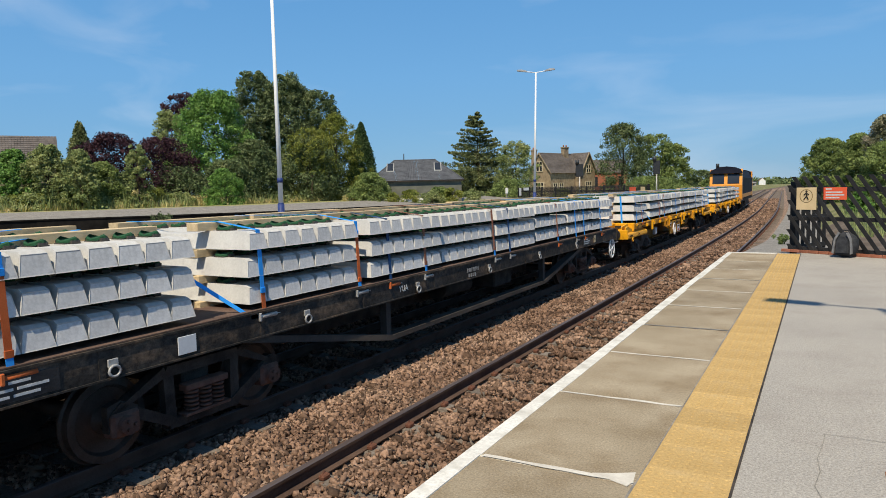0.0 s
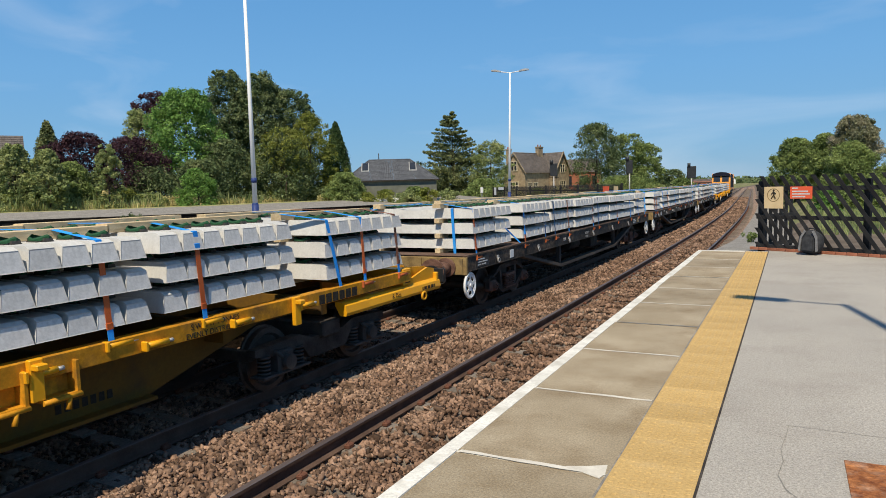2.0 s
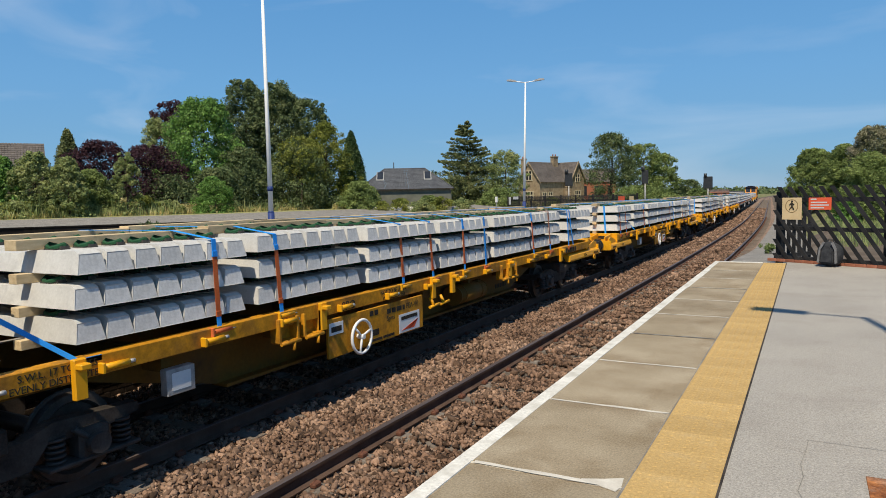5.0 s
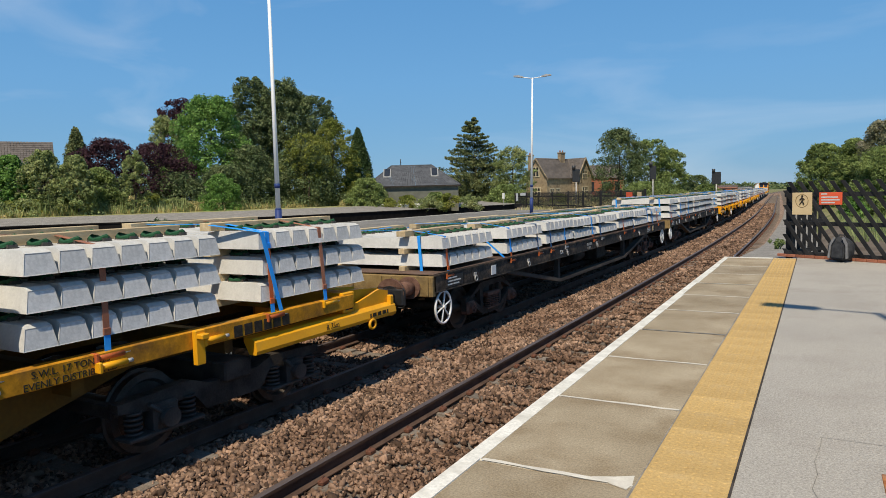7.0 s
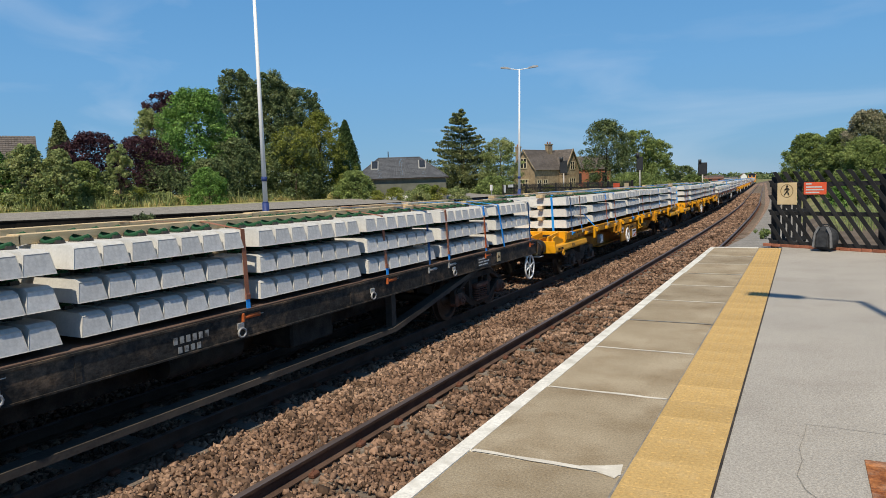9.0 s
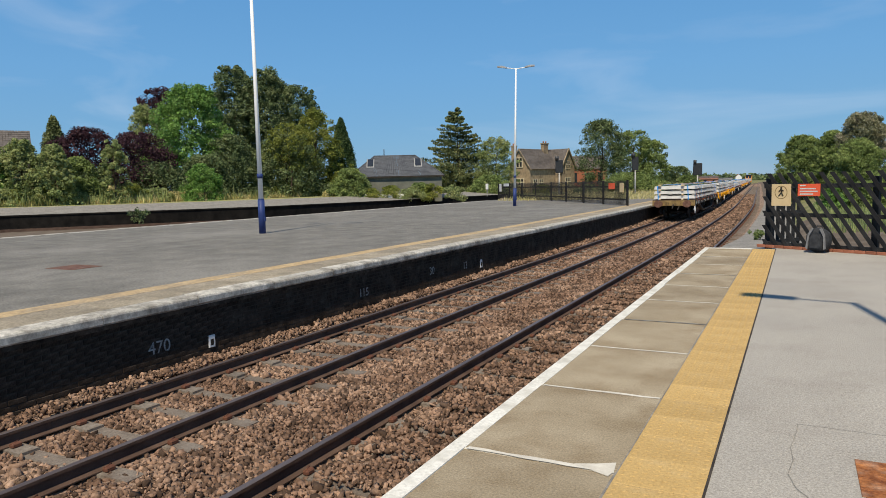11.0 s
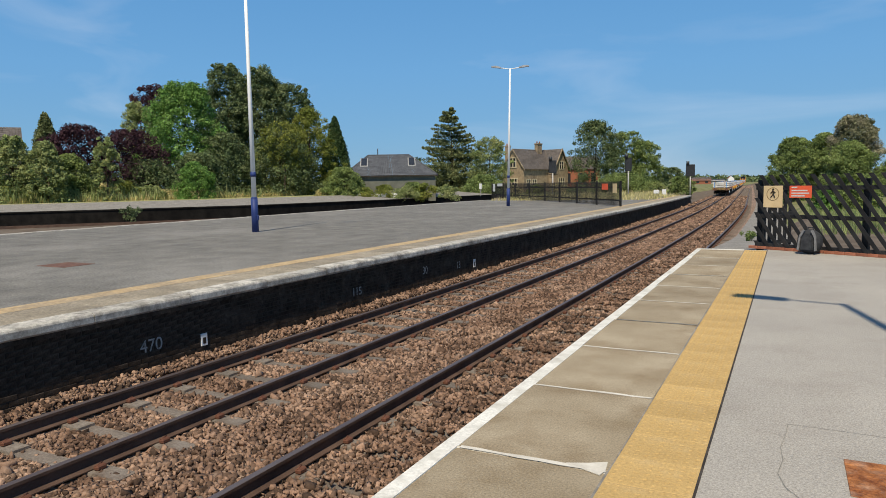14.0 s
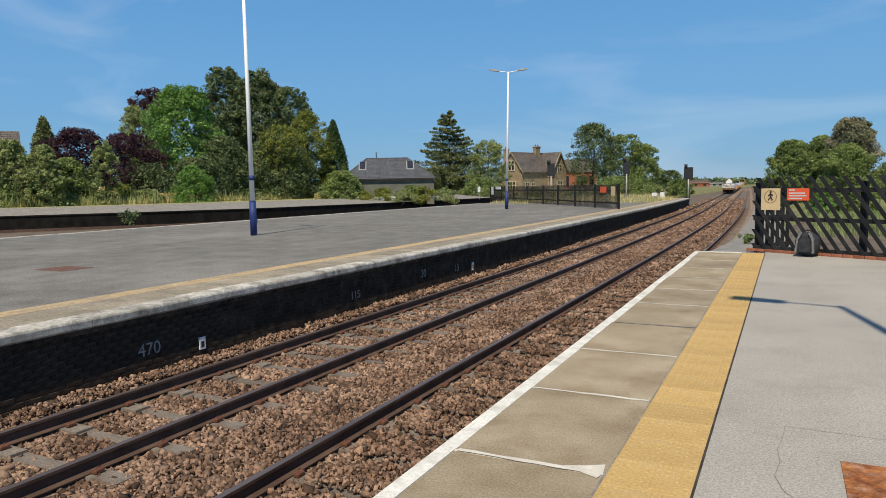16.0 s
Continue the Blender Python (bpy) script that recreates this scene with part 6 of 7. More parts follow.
def spring_mesh():
    bm = bmesh.new()
    for s in (-1, 1):
        for y in (-0.17, 0.0, 0.17):
            for k in range(5):
                tube(bm, (s * 1.06, y, 0.36 + k * 0.05), (s * 1.06, y, 0.385 + k * 0.05), 0.075, 10)
        box(bm, s * 1.06 - 0.06, s * 1.06 + 0.07, -0.28, 0.28, 0.6, 0.68, 0.01)
        box(bm, s * 1.06 - 0.06, s * 1.06 + 0.07, -0.3, 0.3, 0.31, 0.345, 0.005)
    return mesh_of(bm, M["rusty"])


def axlebox_mesh():
    bm = bmesh.new()
    for s in (1,):
        box(bm, s * 1.02 - 0.09, s * 1.02 + 0.09, -0.15, 0.15, -0.13, 0.14, 0.03)
        tube(bm, (s * 1.0, 0, 0), (s * 1.16, 0, 0), 0.1, 14)
        for k in range(3):
            a = k * 2.094
            tube(bm, (s * 1.16, 0.05 * math.cos(a), 0.05 * math.sin(a)), (s * 1.185, 0.05 * math.cos(a), 0.05 * math.sin(a)), 0.02, 6)
    return mesh_of(bm, M["rusty"])


def bogie_fabricated():
    """Welded frame with a lowered middle, coil springs by each axle box."""
    bm = bmesh.new()
    for s in (-1, 1):
        lo, hi = sorted((s * 0.92, s * 1.06))
        prism(bm, [(-1.45, 0.62), (-1.1, 0.56), (-0.55, 0.56), (-0.4, 0.36), (0.4, 0.36), (0.55, 0.56), (1.1, 0.56), (1.45, 0.62), (1.45, 0.72), (0.6, 0.76), (0.35, 0.66), (-0.35, 0.66), (-0.6, 0.76), (-1.45, 0.72)], lo, hi, "x")
        box(bm, s * 1.0 - 0.1, s * 1.0 + 0.14, -0.2, 0.2, 0.62, 0.86, 0.02)
    box(bm, -0.95, 0.95, -0.2, 0.2, 0.55, 0.85, 0.02)
    box(bm, -0.95, 0.95, -1.45, -1.35, 0.55, 0.7, 0.01)
    box(bm, -0.95, 0.95, 1.35, 1.45, 0.55, 0.7, 0.01)
    return mesh_of(bm, M["bogie"])


def coil_mesh():
    bm = bmesh.new()
    for s in (1,):
        for y in (-0.32, 0.32):
            for k in range(5):
                tube(bm, (s * 1.03, y, -0.11 + k * 0.055), (s * 1.03, y, -0.083 + k * 0.055), 0.085, 10)
        box(bm, s * 1.03 - 0.12, s * 1.03 + 0.12, -0.45, 0.45, -0.16, -0.12, 0.01)
        box(bm, s * 1.03 - 0.1, s * 1.03 + 0.1, -0.15, 0.15, -0.15, 0.17, 0.03)
        tube(bm, (s * 1.05, 0, 0), (s * 1.2, 0, 0), 0.105, 14)
        tube(bm, (s * 1.12, -0.2, 0.2), (s * 1.12, 0.05, -0.05), 0.03, 6)
    return mesh_of(bm, M["steeldark"])


BOGIE_A, SPRINGS, AXLEBOX = bogie_three_piece(), spring_mesh(), axlebox_mesh()
BOGIE_B, COILS = bogie_fabricated(), coil_mesh()
WHEELS = []


def add_bogie(wagon, y, kind):
    half = 0.955
    bg = part("bogie", BOGIE_A if kind == "a" else BOGIE_B, None, wagon, at=Matrix.Translation((0, y, 0)))
    if kind == "a":
        part("spring_nest", SPRINGS, None, bg)
    for s in (-half, half):
        at = Matrix.Translation((0, s, 0.46))
        w = part("wheelset", WHEELSET, None, bg, at=at)
        WHEELS.append((w, s))
        for turn in (0, math.pi):
            part("axle_box", AXLEBOX if kind == "a" else COILS, None, bg, at=at @ Matrix.Rotation(turn, 4, "Z"))


def buffer_mesh(head, long, side=1):
    """One buffer on the headstock, pointing to +y from y = 0."""
    bm = bmesh.new()
    for s in (side * 0.865,):
        tube(bm, (s, -0.02, 1.06), (s, 0.04, 1.06), 0.21, 16)
        tube(bm, (s, 0.0, 1.06), (s, long * 0.55, 1.06), 0.135, 16)
        tube(bm, (s, long * 0.5, 1.06), (s, long - 0.05, 1.06), 0.105, 16)
        tube(bm, (s, long - 0.06, 1.06), (s, long - 0.01, 1.06), head, 20)
    return bm


def hand_wheel(parent, x, y, z, r, spokes=6, name="hand_wheel"):
    bm = bmesh.new()
    ring(bm, (x, y, z), r, 0.022)
    for k in range(spokes):
        a = 2 * math.pi * k / spokes + 0.3
        tube(bm, (x, y, z), (x, y + r * math.cos(a), z + r * math.sin(a)), 0.017, 6)
    tube(bm, (x - 0.1, y, z), (x + 0.04, y, z), 0.035, 8)
    return part(name, bm, M["whitepaint"], parent, "white painted brake hand wheel")


def disc_wheel(parent, x, y, z, r):
    """A pressed hand wheel: a flat disc with five round holes."""
    bm = bmesh.new()
    ring(bm, (x, y, z), r * 0.95, 0.026)
    n, holes = 40, 5
    def at(rad, k):
        a = 2 * math.pi * k / n
        return (x, y + rad * math.cos(a), z + rad * math.sin(a))
    rows = [[bm.verts.new(at(r * f, k)) for k in range(n)] for f in (0.96, 0.74, 0.44, 0.1)]
    disc = []
    for i in range(3):
        for k in range(n):
            if i != 1 or k % (n // holes) < 3:
                disc.append(bm.faces.new((rows[i][k], rows[i][(k + 1) % n], rows[i + 1][(k + 1) % n], rows[i + 1][k])))
    out = bmesh.ops.extrude_face_region(bm, geom=disc)
    bmesh.ops.translate(bm, vec=(0.014, 0, 0), verts=[v for v in out["geom"] if isinstance(v, bmesh.types.BMVert)])
    bmesh.ops.recalc_face_normals(bm, faces=bm.faces)
    tube(bm, (x - 0.1, y, z), (x + 0.04, y, z), 0.035, 8)
    return part("hand_wheel", bm, M["whitepaint"], parent, "white painted pressed brake wheel")


def words(text, size, mat, parent, m, name="lettering"):
    cu = bpy.data.curves.new("letters", "FONT")
    cu.body, cu.size, cu.extrude, cu.align_x, cu.align_y = text, size, 0.0015, "CENTER", "CENTER"
    cu.resolution_u = 3
    tmp = bpy.data.objects.new("letters", cu)
    me = bpy.data.meshes.new_from_object(tmp)
    bpy.data.objects.remove(tmp)
    me.materials.clear()
    me.materials.append(mat)
    return part(name, me, None, parent, at=m)


def side_pose(x, y, z):
    """Lettering on the side that faces +x; seen from there, the train's front is to the reader's right."""
    return Matrix.Translation((x, y, z)) @ Matrix(((0, 0, 1, 0), (1, 0, 0, 0), (0, 1, 0, 0), (0, 0, 0, 1)))


def bars(parent, mat, x, y, z, widths, h=0.07, name="illegible_writing"):
    bm = bmesh.new()
    for w in widths:
        box(bm, x, x + 0.003, y, y + w, z - h / 2, z + h / 2)
        y += w + 0.03
    return part(name, bm, mat, parent)


def lattice_end(bm, half, s):
    """Headstock of a black flat: a beam with ribs."""
    box(bm, -1.3, 1.3, s * half - 0.06, s * half + 0.06, 0.98, 1.36, 0.01, mi=1)
    for x in (-1.2, -0.5, -0.3, 0.3, 0.5, 1.2):
        box(bm, x - 0.03, x + 0.03, s * (half + 0.06) - 0.03, s * (half + 0.06) + 0.03, 1.0, 1.34, mi=1)


def black_flat(half, layers, rng, load):
    wg = thing("flat_wagon", "grimy black bogie flat wagon loaded with new concrete sleepers", "wagon", group="wagons of the train")
    bm = bmesh.new()
    for s in (-1, 1):
        lo, hi = sorted((s * 1.24, s * 1.3))
        box(bm, lo, hi, -half, half, 1.05, 1.37, 0.006)
        lo, hi = sorted((s * 1.2, s * 1.315))
        box(bm, lo, hi, -half, half, 1.045, 1.065)
        box(bm, lo, hi, -half, half, 1.355, 1.378)
        k = 0
        while k < 9:
            y = -half + 1.4 + k * (2 * half - 2.8) / 8
            box(bm, s * 1.265 - 0.04, s * 1.265 + 0.04, y - 0.03, y + 0.03, 1.06, 1.36)
            k += 1
    for x in (-0.4, 0.4):
        box(bm, x - 0.08, x + 0.08, -half, half, 0.98, 1.3)
    for i in range(15):
        y = -half + 0.6 + i * (2 * half - 1.2) / 14
        box(bm, -1.24, 1.24, y - 0.05, y + 0.05, 1.15, 1.3)
    part("underframe", bm, M["blackwagon"], wg)
    bm = bmesh.new()
    box(bm, -1.29, 1.29, -half, half, 1.379, 1.4, 0.004)
    part("deck", bm, M["rustdeck"], wg, "rust-brown steel deck")
    for s in (-1, 1):
        bm = bmesh.new()
        lattice_end(bm, half, s)
        part("headstock", bm, [M["ochre"], M["ochre"]], wg, "dirty ochre headstock")
        for side in (-1, 1):
            bm = buffer_mesh(0.25, 0.6, side)
            if s < 0:
                bmesh.ops.transform(bm, matrix=Matrix.Rotation(math.pi, 4, "Z"), verts=bm.verts)
            bmesh.ops.translate(bm, vec=(0, s * (half + 0.06), 0.08), verts=bm.verts)
            part("buffer", bm, M["rusty"], wg, "rusty sprung buffer")
        bm = bmesh.new()
        tube(bm, (0, s * half, 1.05), (0, s * (half + 0.45), 0.98), 0.05, 8)
        tube(bm, (0, s * (half + 0.4), 1.0), (0, s * (half + 0.66), 0.8), 0.035, 8)
        tube(bm, (0.35, s * half, 1.0), (0.3, s * (half + 0.5), 0.72), 0.03, 8)
        part("coupling", bm, M["bogie"], wg)
    # trussed side girders that hang below the solebars
    for s in (-1, 1):
        bm = bmesh.new()
        lo, hi = sorted((s * 1.08, s * 1.26))
        a, b = 3.2, half - 3.2
        prism(bm, [(-a, 0.38), (a, 0.38), (b, 1.0), (b + 0.25, 1.06), (b - 0.15, 1.06), (a - 0.06, 0.46), (-a + 0.06, 0.46), (-b + 0.15, 1.06), (-b - 0.25, 1.06), (-b, 1.0)], lo, hi, "x")
        for y in (-a, a):
            box(bm, lo + 0.03, hi - 0.04, y - 0.06, y + 0.06, 0.42, 1.06)
        part("truss_girder", bm, M["truss"], wg)
    bm = bmesh.new()
    tube(bm, (0.55, -0.6, 0.78), (0.55, 0.5, 0.78), 0.2, 16)
    box(bm, 0.2, 0.9, 1.2, 2.1, 0.55, 0.95, 0.03)
    # added dark plate: blocks the view through, stands for shade under the deck
    box(bm, -0.06, 0.06, -5.0, 5.0, 0.45, 1.0)
    part("brake_gear", bm, M["bogie"], wg)
    for s in (-1, 1):
        add_bogie(wg, s * (half - 2.7), "a")
    if layers == 2:
        hand_wheel(wg, 1.28, -half + 0.32, 0.74, 0.27, 6)
    else:
        disc_wheel(wg, 1.28, -half + 0.12, 0.74, 0.25)
    hand_wheel(wg, 1.28, half - 0.45, 0.74, 0.27, 6)
    # lashing rings and plates along the solebar
    for y in [-half + 1.5 + i * 2.6 for i in range(6)]:
        bm = bmesh.new()
        ring(bm, (1.33, y, 1.13), 0.055, 0.014, seg=10)
        box(bm, 1.3, 1.32, y - 0.05, y + 0.05, 1.17, 1.25, 0.004)
        part("lashing_ring", bm, M["steelgrey"], wg)
    bm = bmesh.new()
    box(bm, 1.302, 1.312, -half + 2.2, -half + 2.42, 1.1, 1.3, 0.003)
    part("label_clip", bm, M["whitepaint"], wg, "white label holder")
    bm = bmesh.new()
    box(bm, 1.302, 1.31, half - 2.36, half - 2.19, 1.11, 1.32, 0.003)
    wp = part("warning_plate", bm, M["cream"], wg)
    bm = bmesh.new()
    prism(bm, [(half - 2.33, 1.19), (half - 2.22, 1.19), (half - 2.275, 1.28)], 1.3105, 1.313, "x")
    part("warning_sign", bm, M["letter"], wp)
    for y0 in (half - 3.3, -half + 0.4):
        bm = bmesh.new()
        box(bm, 1.302, 1.309, y0, y0 + 0.62, 1.09, 1.31, 0.003)
        dp = part("data_plate", bm, M["buffer"], wg, "black data plate with white figures")
        for k, (u, w) in enumerate(((0.05, 0.34), (0.05, 0.5), (0.05, 0.42))):
            bars(dp, M["letterwhite"], 1.3095, y0 + u, 1.26 - 0.06 * k, (w * 0.4, w * 0.5), 0.025)
    words("YUA", 0.13, M["letterwhite"], wg, side_pose(1.304, -half + 6.3, 1.2))
    bars(wg, M["whitemark"], 1.302, -half + 8.4, 1.23, (0.05, 0.05, 0.05, 0.05, 0.05, 0.05), 0.08, "number_bars")
    bars(wg, M["whitemark"], 1.302, -half + 8.45, 1.12, (0.05, 0.05, 0.05, 0.05), 0.07, "number_bars")
    load_wagon(wg, 1.475, load[0], load[2], layers, rng, load[1], ("orange", "orange", "steelgrey"))
    return wg


def yellow_flat(half, layers, rng, plate_front, load):
    wg = thing("container_flat_wagon", "yellow bogie container flat wagon loaded with new concrete sleepers", "wagon", group="wagons of the train")
    bm = bmesh.new()
    for s in (-1, 1):
        # deep belly girders, shallow over the bogies
        lo, hi = sorted((s * 0.68, s * 0.76))
        q = half - 4.3
        prism(bm, [(-half + 0.5, 1.0), (-half + 4.0, 1.0), (-q + 1.4, 0.5), (q - 1.4, 0.5), (half - 4.0, 1.0), (half - 0.5, 1.0), (half - 0.5, 1.25), (-half + 0.5, 1.25)], lo, hi, "x")
        lo, hi = sorted((s * 0.66, s * 0.9))
        prism(bm, [(-q + 1.4, 0.47), (q - 1.4, 0.47), (q - 1.4, 0.51), (-q + 1.4, 0.51)], lo, hi, "x")
    for i in range(9):
        y = -half + 3 + i * (2 * half - 6) / 8
        box(bm, -1.05, 1.05, y - 0.06, y + 0.06, 0.95, 1.22)
    # cleaner or dirtier girder, either one with underside shade in its colour
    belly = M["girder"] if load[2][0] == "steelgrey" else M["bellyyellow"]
    part("belly_frame", bm, belly, wg, "road-dirty yellow belly girders, darkened for the shade below the load")
    bm = bmesh.new()
    for s in (-1, 1):
        lo, hi = sorted((s * 1.16, s * 1.3))
        box(bm, lo, hi, -half + 1.0, half - 1.0, 1.18, 1.385, 0.008)
    part("side_rail", bm, M["frameyellow"], wg)
    for s in (-1, 1):
        e = s * half
        bm = bmesh.new()
        a, b = sorted((e - s * 0.95, e - s * 1.2))
        box(bm, -1.28, 1.28, a, b, 1.12, 1.42, 0.012)
        a, b = sorted((e - s * 0.02, e - s * 0.1))
        for sx in (-1, 1):
            lo, hi = sorted((sx * 0.55, sx * 1.3))
            box(bm, lo, hi, a, b, 0.88, 1.22, 0.01)
            # curved cheek behind the buffer
            lo, hi = sorted((sx * 1.2, sx * 1.24))
            prism(bm, [(e - s * 0.08, 0.95), (e - s * 0.08, 1.3), (e - s * 0.3, 1.35), (e - s * 0.9, 1.2), (e - s * 0.9, 0.95)], lo, hi, "x")
            lo, hi = sorted((sx * 0.5, sx * 0.54))
            prism(bm, [(e - s * 0.02, 0.9), (e - s * 0.02, 1.25), (e - s * 1.0, 1.3), (e - s * 1.0, 0.9)], lo, hi, "x")
        box(bm, -0.55, 0.55, min(e - s * 0.3, e - s * 0.95), max(e - s * 0.3, e - s * 0.95), 1.16, 1.24, 0.01)
        hs = part("headstock", bm, M["wagonyellow"], wg, "bright yellow end frame")
        bm = bmesh.new()
        a, b = sorted((e - s * 0.99, e - s * 1.16))
        # thin black sheet on the solid beam end, painted as a dark hollow
        box(bm, 1.281, 1.284, a, b, 1.16, 1.38)
        part("hollow_end", bm, M["letter"], hs)
        bm = bmesh.new()
        for sx in (-1, 1):
            lo, hi = sorted((sx * 0.62, sx * 1.1))
            a, b = sorted((e - s * 0.14, e - s * 0.9))
            box(bm, lo, hi, a, b, 1.08, 1.12, 0.008)
            for q in (0.62, 1.06):
                lo, hi = sorted((sx * q, sx * (q + 0.04)))
                prism(bm, [(e - s * 0.12, 1.1), (e - s * 0.12, 1.34), (e - s * 0.95, 1.42), (e - s * 0.95, 1.1)], lo, hi, "x")
        part("buffer_housing", bm, M["wagonyellow"], hs)
        for sx in (-1, 1):
            bm = bmesh.new()
            a, b = sorted((e, e - s * 2.85))
            x0 = sx * 1.31
            prism(bm, [(x0 - sx * 0.1, 0.9), (x0, 0.9), (x0 + sx * 0.02, 0.95), (x0, 1.06), (x0 - sx * 0.06, 1.11), (x0 - sx * 0.18, 1.12), (x0 - sx * 0.18, 1.06)], a, b)
            part("bogie_cover_rail", bm, M["wagonyellow"], wg, "bright yellow curved side rail")
        for side in (-1, 1):
            bm = buffer_mesh(0.2, 0.6, side)
            sx = side * 0.865
            box(bm, sx - 0.27, sx + 0.27, 0.53, 0.59, 0.88, 1.24, 0.05)
            tube(bm, (sx, -0.1, 1.06), (sx, 0.42, 1.06), 0.175, 18)
            tube(bm, (sx, 0.0, 1.06), (sx, 0.07, 1.06), 0.215, 18)
            if s < 0:
                bmesh.ops.transform(bm, matrix=Matrix.Rotation(math.pi, 4, "Z"), verts=bm.verts)
            bmesh.ops.translate(bm, vec=(0, e, 0), verts=bm.verts)
            part("buffer", bm, M["buffer"], wg, "black buffer with a wide head")
        bm = bmesh.new()
        tube(bm, (0, e - s * 0.2, 1.02), (0, e + s * 0.4, 0.98), 0.055, 8)
        tube(bm, (0, e + s * 0.35, 1.0), (0, e + s * 0.62, 0.7), 0.035, 8)
        tube(bm, (0.42, e, 0.95), (0.3, e + s * 0.5, 0.66), 0.03, 8)
        part("coupling", bm, M["bogie"], wg)
        bm = bmesh.new()
        for sx in (-1, 1):
            tube(bm, (sx * 1.0, e + s * 0.02, 0.82), (sx * 1.0, e + s * 0.3, 0.82), 0.016, 6)
            tube(bm, (sx * 0.6, e + s * 0.3, 0.82), (sx * 1.0, e + s * 0.3, 0.82), 0.016, 6)
            tube(bm, (sx * 0.6, e + s * 0.02, 0.86), (sx * 0.6, e + s * 0.3, 0.82), 0.016, 6)
        part("shunter_handrail", bm, M["whitepaint"], wg)
        bm = bmesh.new()
        ring(bm, (1.33, e - s * 0.62, 0.85), 0.07, 0.022, seg=12)
        part("towing_eye", bm, M["wagonyellow"], wg)
        words("R 75m", 0.1, M["letter"], wg, side_pose(1.332, e - s * 1.5, 1.0))
        bars(wg, M["letter"], 1.332, e - s * 0.42 - 0.25, 0.99, (0.03, 0.09, 0.09, 0.09, 0.03), 0.06)
        add_bogie(wg, s * (half - 2.95), "b")
    bm = bmesh.new()
    for i, w in enumerate((0.32, 0.4)):
        box(bm, 0.05 + 0.42 * i, 0.05 + 0.42 * i + w, -half + 0.944, -half + 0.949, 1.22, 1.33)
    part("number_bars", bm, M["letter"], wg)
    p = plate_front
    # twistlock brackets and tipping spigots along the side rail
    for y in (-6.4, -3.1, -0.2, 0.5, 3.1, 6.4):
        bm = bmesh.new()
        box(bm, 1.3, 1.36, y - 0.06, y + 0.06, 1.0, 1.4, 0.01)
        box(bm, 1.3, 1.44, y - 0.05, y + 0.05, 1.3, 1.36, 0.01)
        part("stanchion_bracket", bm, M["wagonyellow"], wg)
    for y in (p - 0.75, p - 0.3, 2.85, 3.3):
        bm = bmesh.new()
        for d in (-0.16, 0.16):
            box(bm, 1.2, 1.345, y + d - 0.02, y + d + 0.02, 0.98, 1.3, 0.006)
        box(bm, 1.2, 1.345, y - 0.16, y + 0.16, 0.96, 1.0, 0.006)
        box(bm, 1.2, 1.22, y - 0.16, y + 0.16, 0.98, 1.2)
        tube(bm, (1.36, y - 0.17, 0.97), (1.36, y + 0.17, 0.97), 0.026, 8)
        tube(bm, (1.36, y + 0.06, 0.97), (1.39, y + 0.02, 0.86), 0.022, 6)
        part("folding_spigot", bm, M["frameyellow"], wg)
    for y in [-7.2 + 1.15 * i for i in range(13)]:
        part("spigot_pin", ANCHORS["wagonyellow"], None, wg, at=Matrix.Translation((0.04, y, 1.25)))
    # data panel with hand wheel
    p = plate_front
    bm = bmesh.new()
    box(bm, 1.29, 1.33, p, p + 2.45, 0.54, 1.12, 0.006)
    # the duller yellow puts the panel's shade into its colour
    panel = part("data_panel", bm, M["frameyellow"], wg, "yellow lettered data panel")
    hand_wheel(panel, 1.4, p + 0.65, 0.75, 0.23, 3)
    bm = bmesh.new()
    box(bm, 1.331, 1.335, p + 1.72, p + 2.33, 0.56, 0.88)
    sg = part("owner_sign", bm, M["whitepaint"], panel, "white owner's sign with red stripes")
    bm = bmesh.new()
    for k in range(3):
        prism(bm, [(p + 1.78 + 0.1 * k, 0.6), (p + 1.9 + 0.13 * k, 0.6), (p + 2.27, 0.72), (p + 2.27, 0.735)], 1.3355, 1.338, "x")
    part("red_stripes", bm, M["red"], panel)
    bars(panel, M["letter"], 1.3355, p + 1.78, 0.81, (0.48,), 0.06, "sign_bar")
    bm = bmesh.new()
    box(bm, 1.331, 1.334, p + 0.02, p + 0.32, 0.88, 1.06)
    part("notice", bm, M["whitepaint"], panel)
    bars(panel, M["letter"], 1.3345, p + 0.06, 0.96, (0.22,), 0.08)
    words("FEA-W", 0.12, M["letter"], panel, side_pose(1.331, p + 2.12, 1.0))
    words("Sgnss", 0.1, M["letter"], panel, side_pose(1.331, p + 1.5, 0.88))
    bars(panel, M["letter"], 1.331, p + 0.95, 1.04, (0.09, 0.09), 0.08)
    bars(panel, M["letter"], 1.331, p + 1.4, 1.0, (0.1, 0.1, 0.14, 0.06), 0.08)
    bars(panel, M["letter"], 1.331, p + 0.95, 0.72, (0.22,), 0.1)
    bars(panel, M["letter"], 1.331, p + 0.95, 0.6, (0.3, 0.3), 0.04)
    words("NOT TO BE LIFTED", 0.085, M["letter"], wg, side_pose(1.302, p + 1.65, 1.32))
    words("WHEN LOADED", 0.085, M["letter"], wg, side_pose(1.302, p + 1.65, 1.22))
    words("S.W.L. 17 TONNES", 0.085, M["letter"], wg, side_pose(1.302, 5.1, 1.32))
    words("EVENLY DISTRIBUTED", 0.085, M["letter"], wg, side_pose(1.302, 5.1, 1.22))
    words("NOT TO BE LIFTED", 0.085, M["letter"], wg, side_pose(1.302, -7.75, 1.32))
    words("WHEN LOADED", 0.085, M["letter"], wg, side_pose(1.302, -7.75, 1.22))
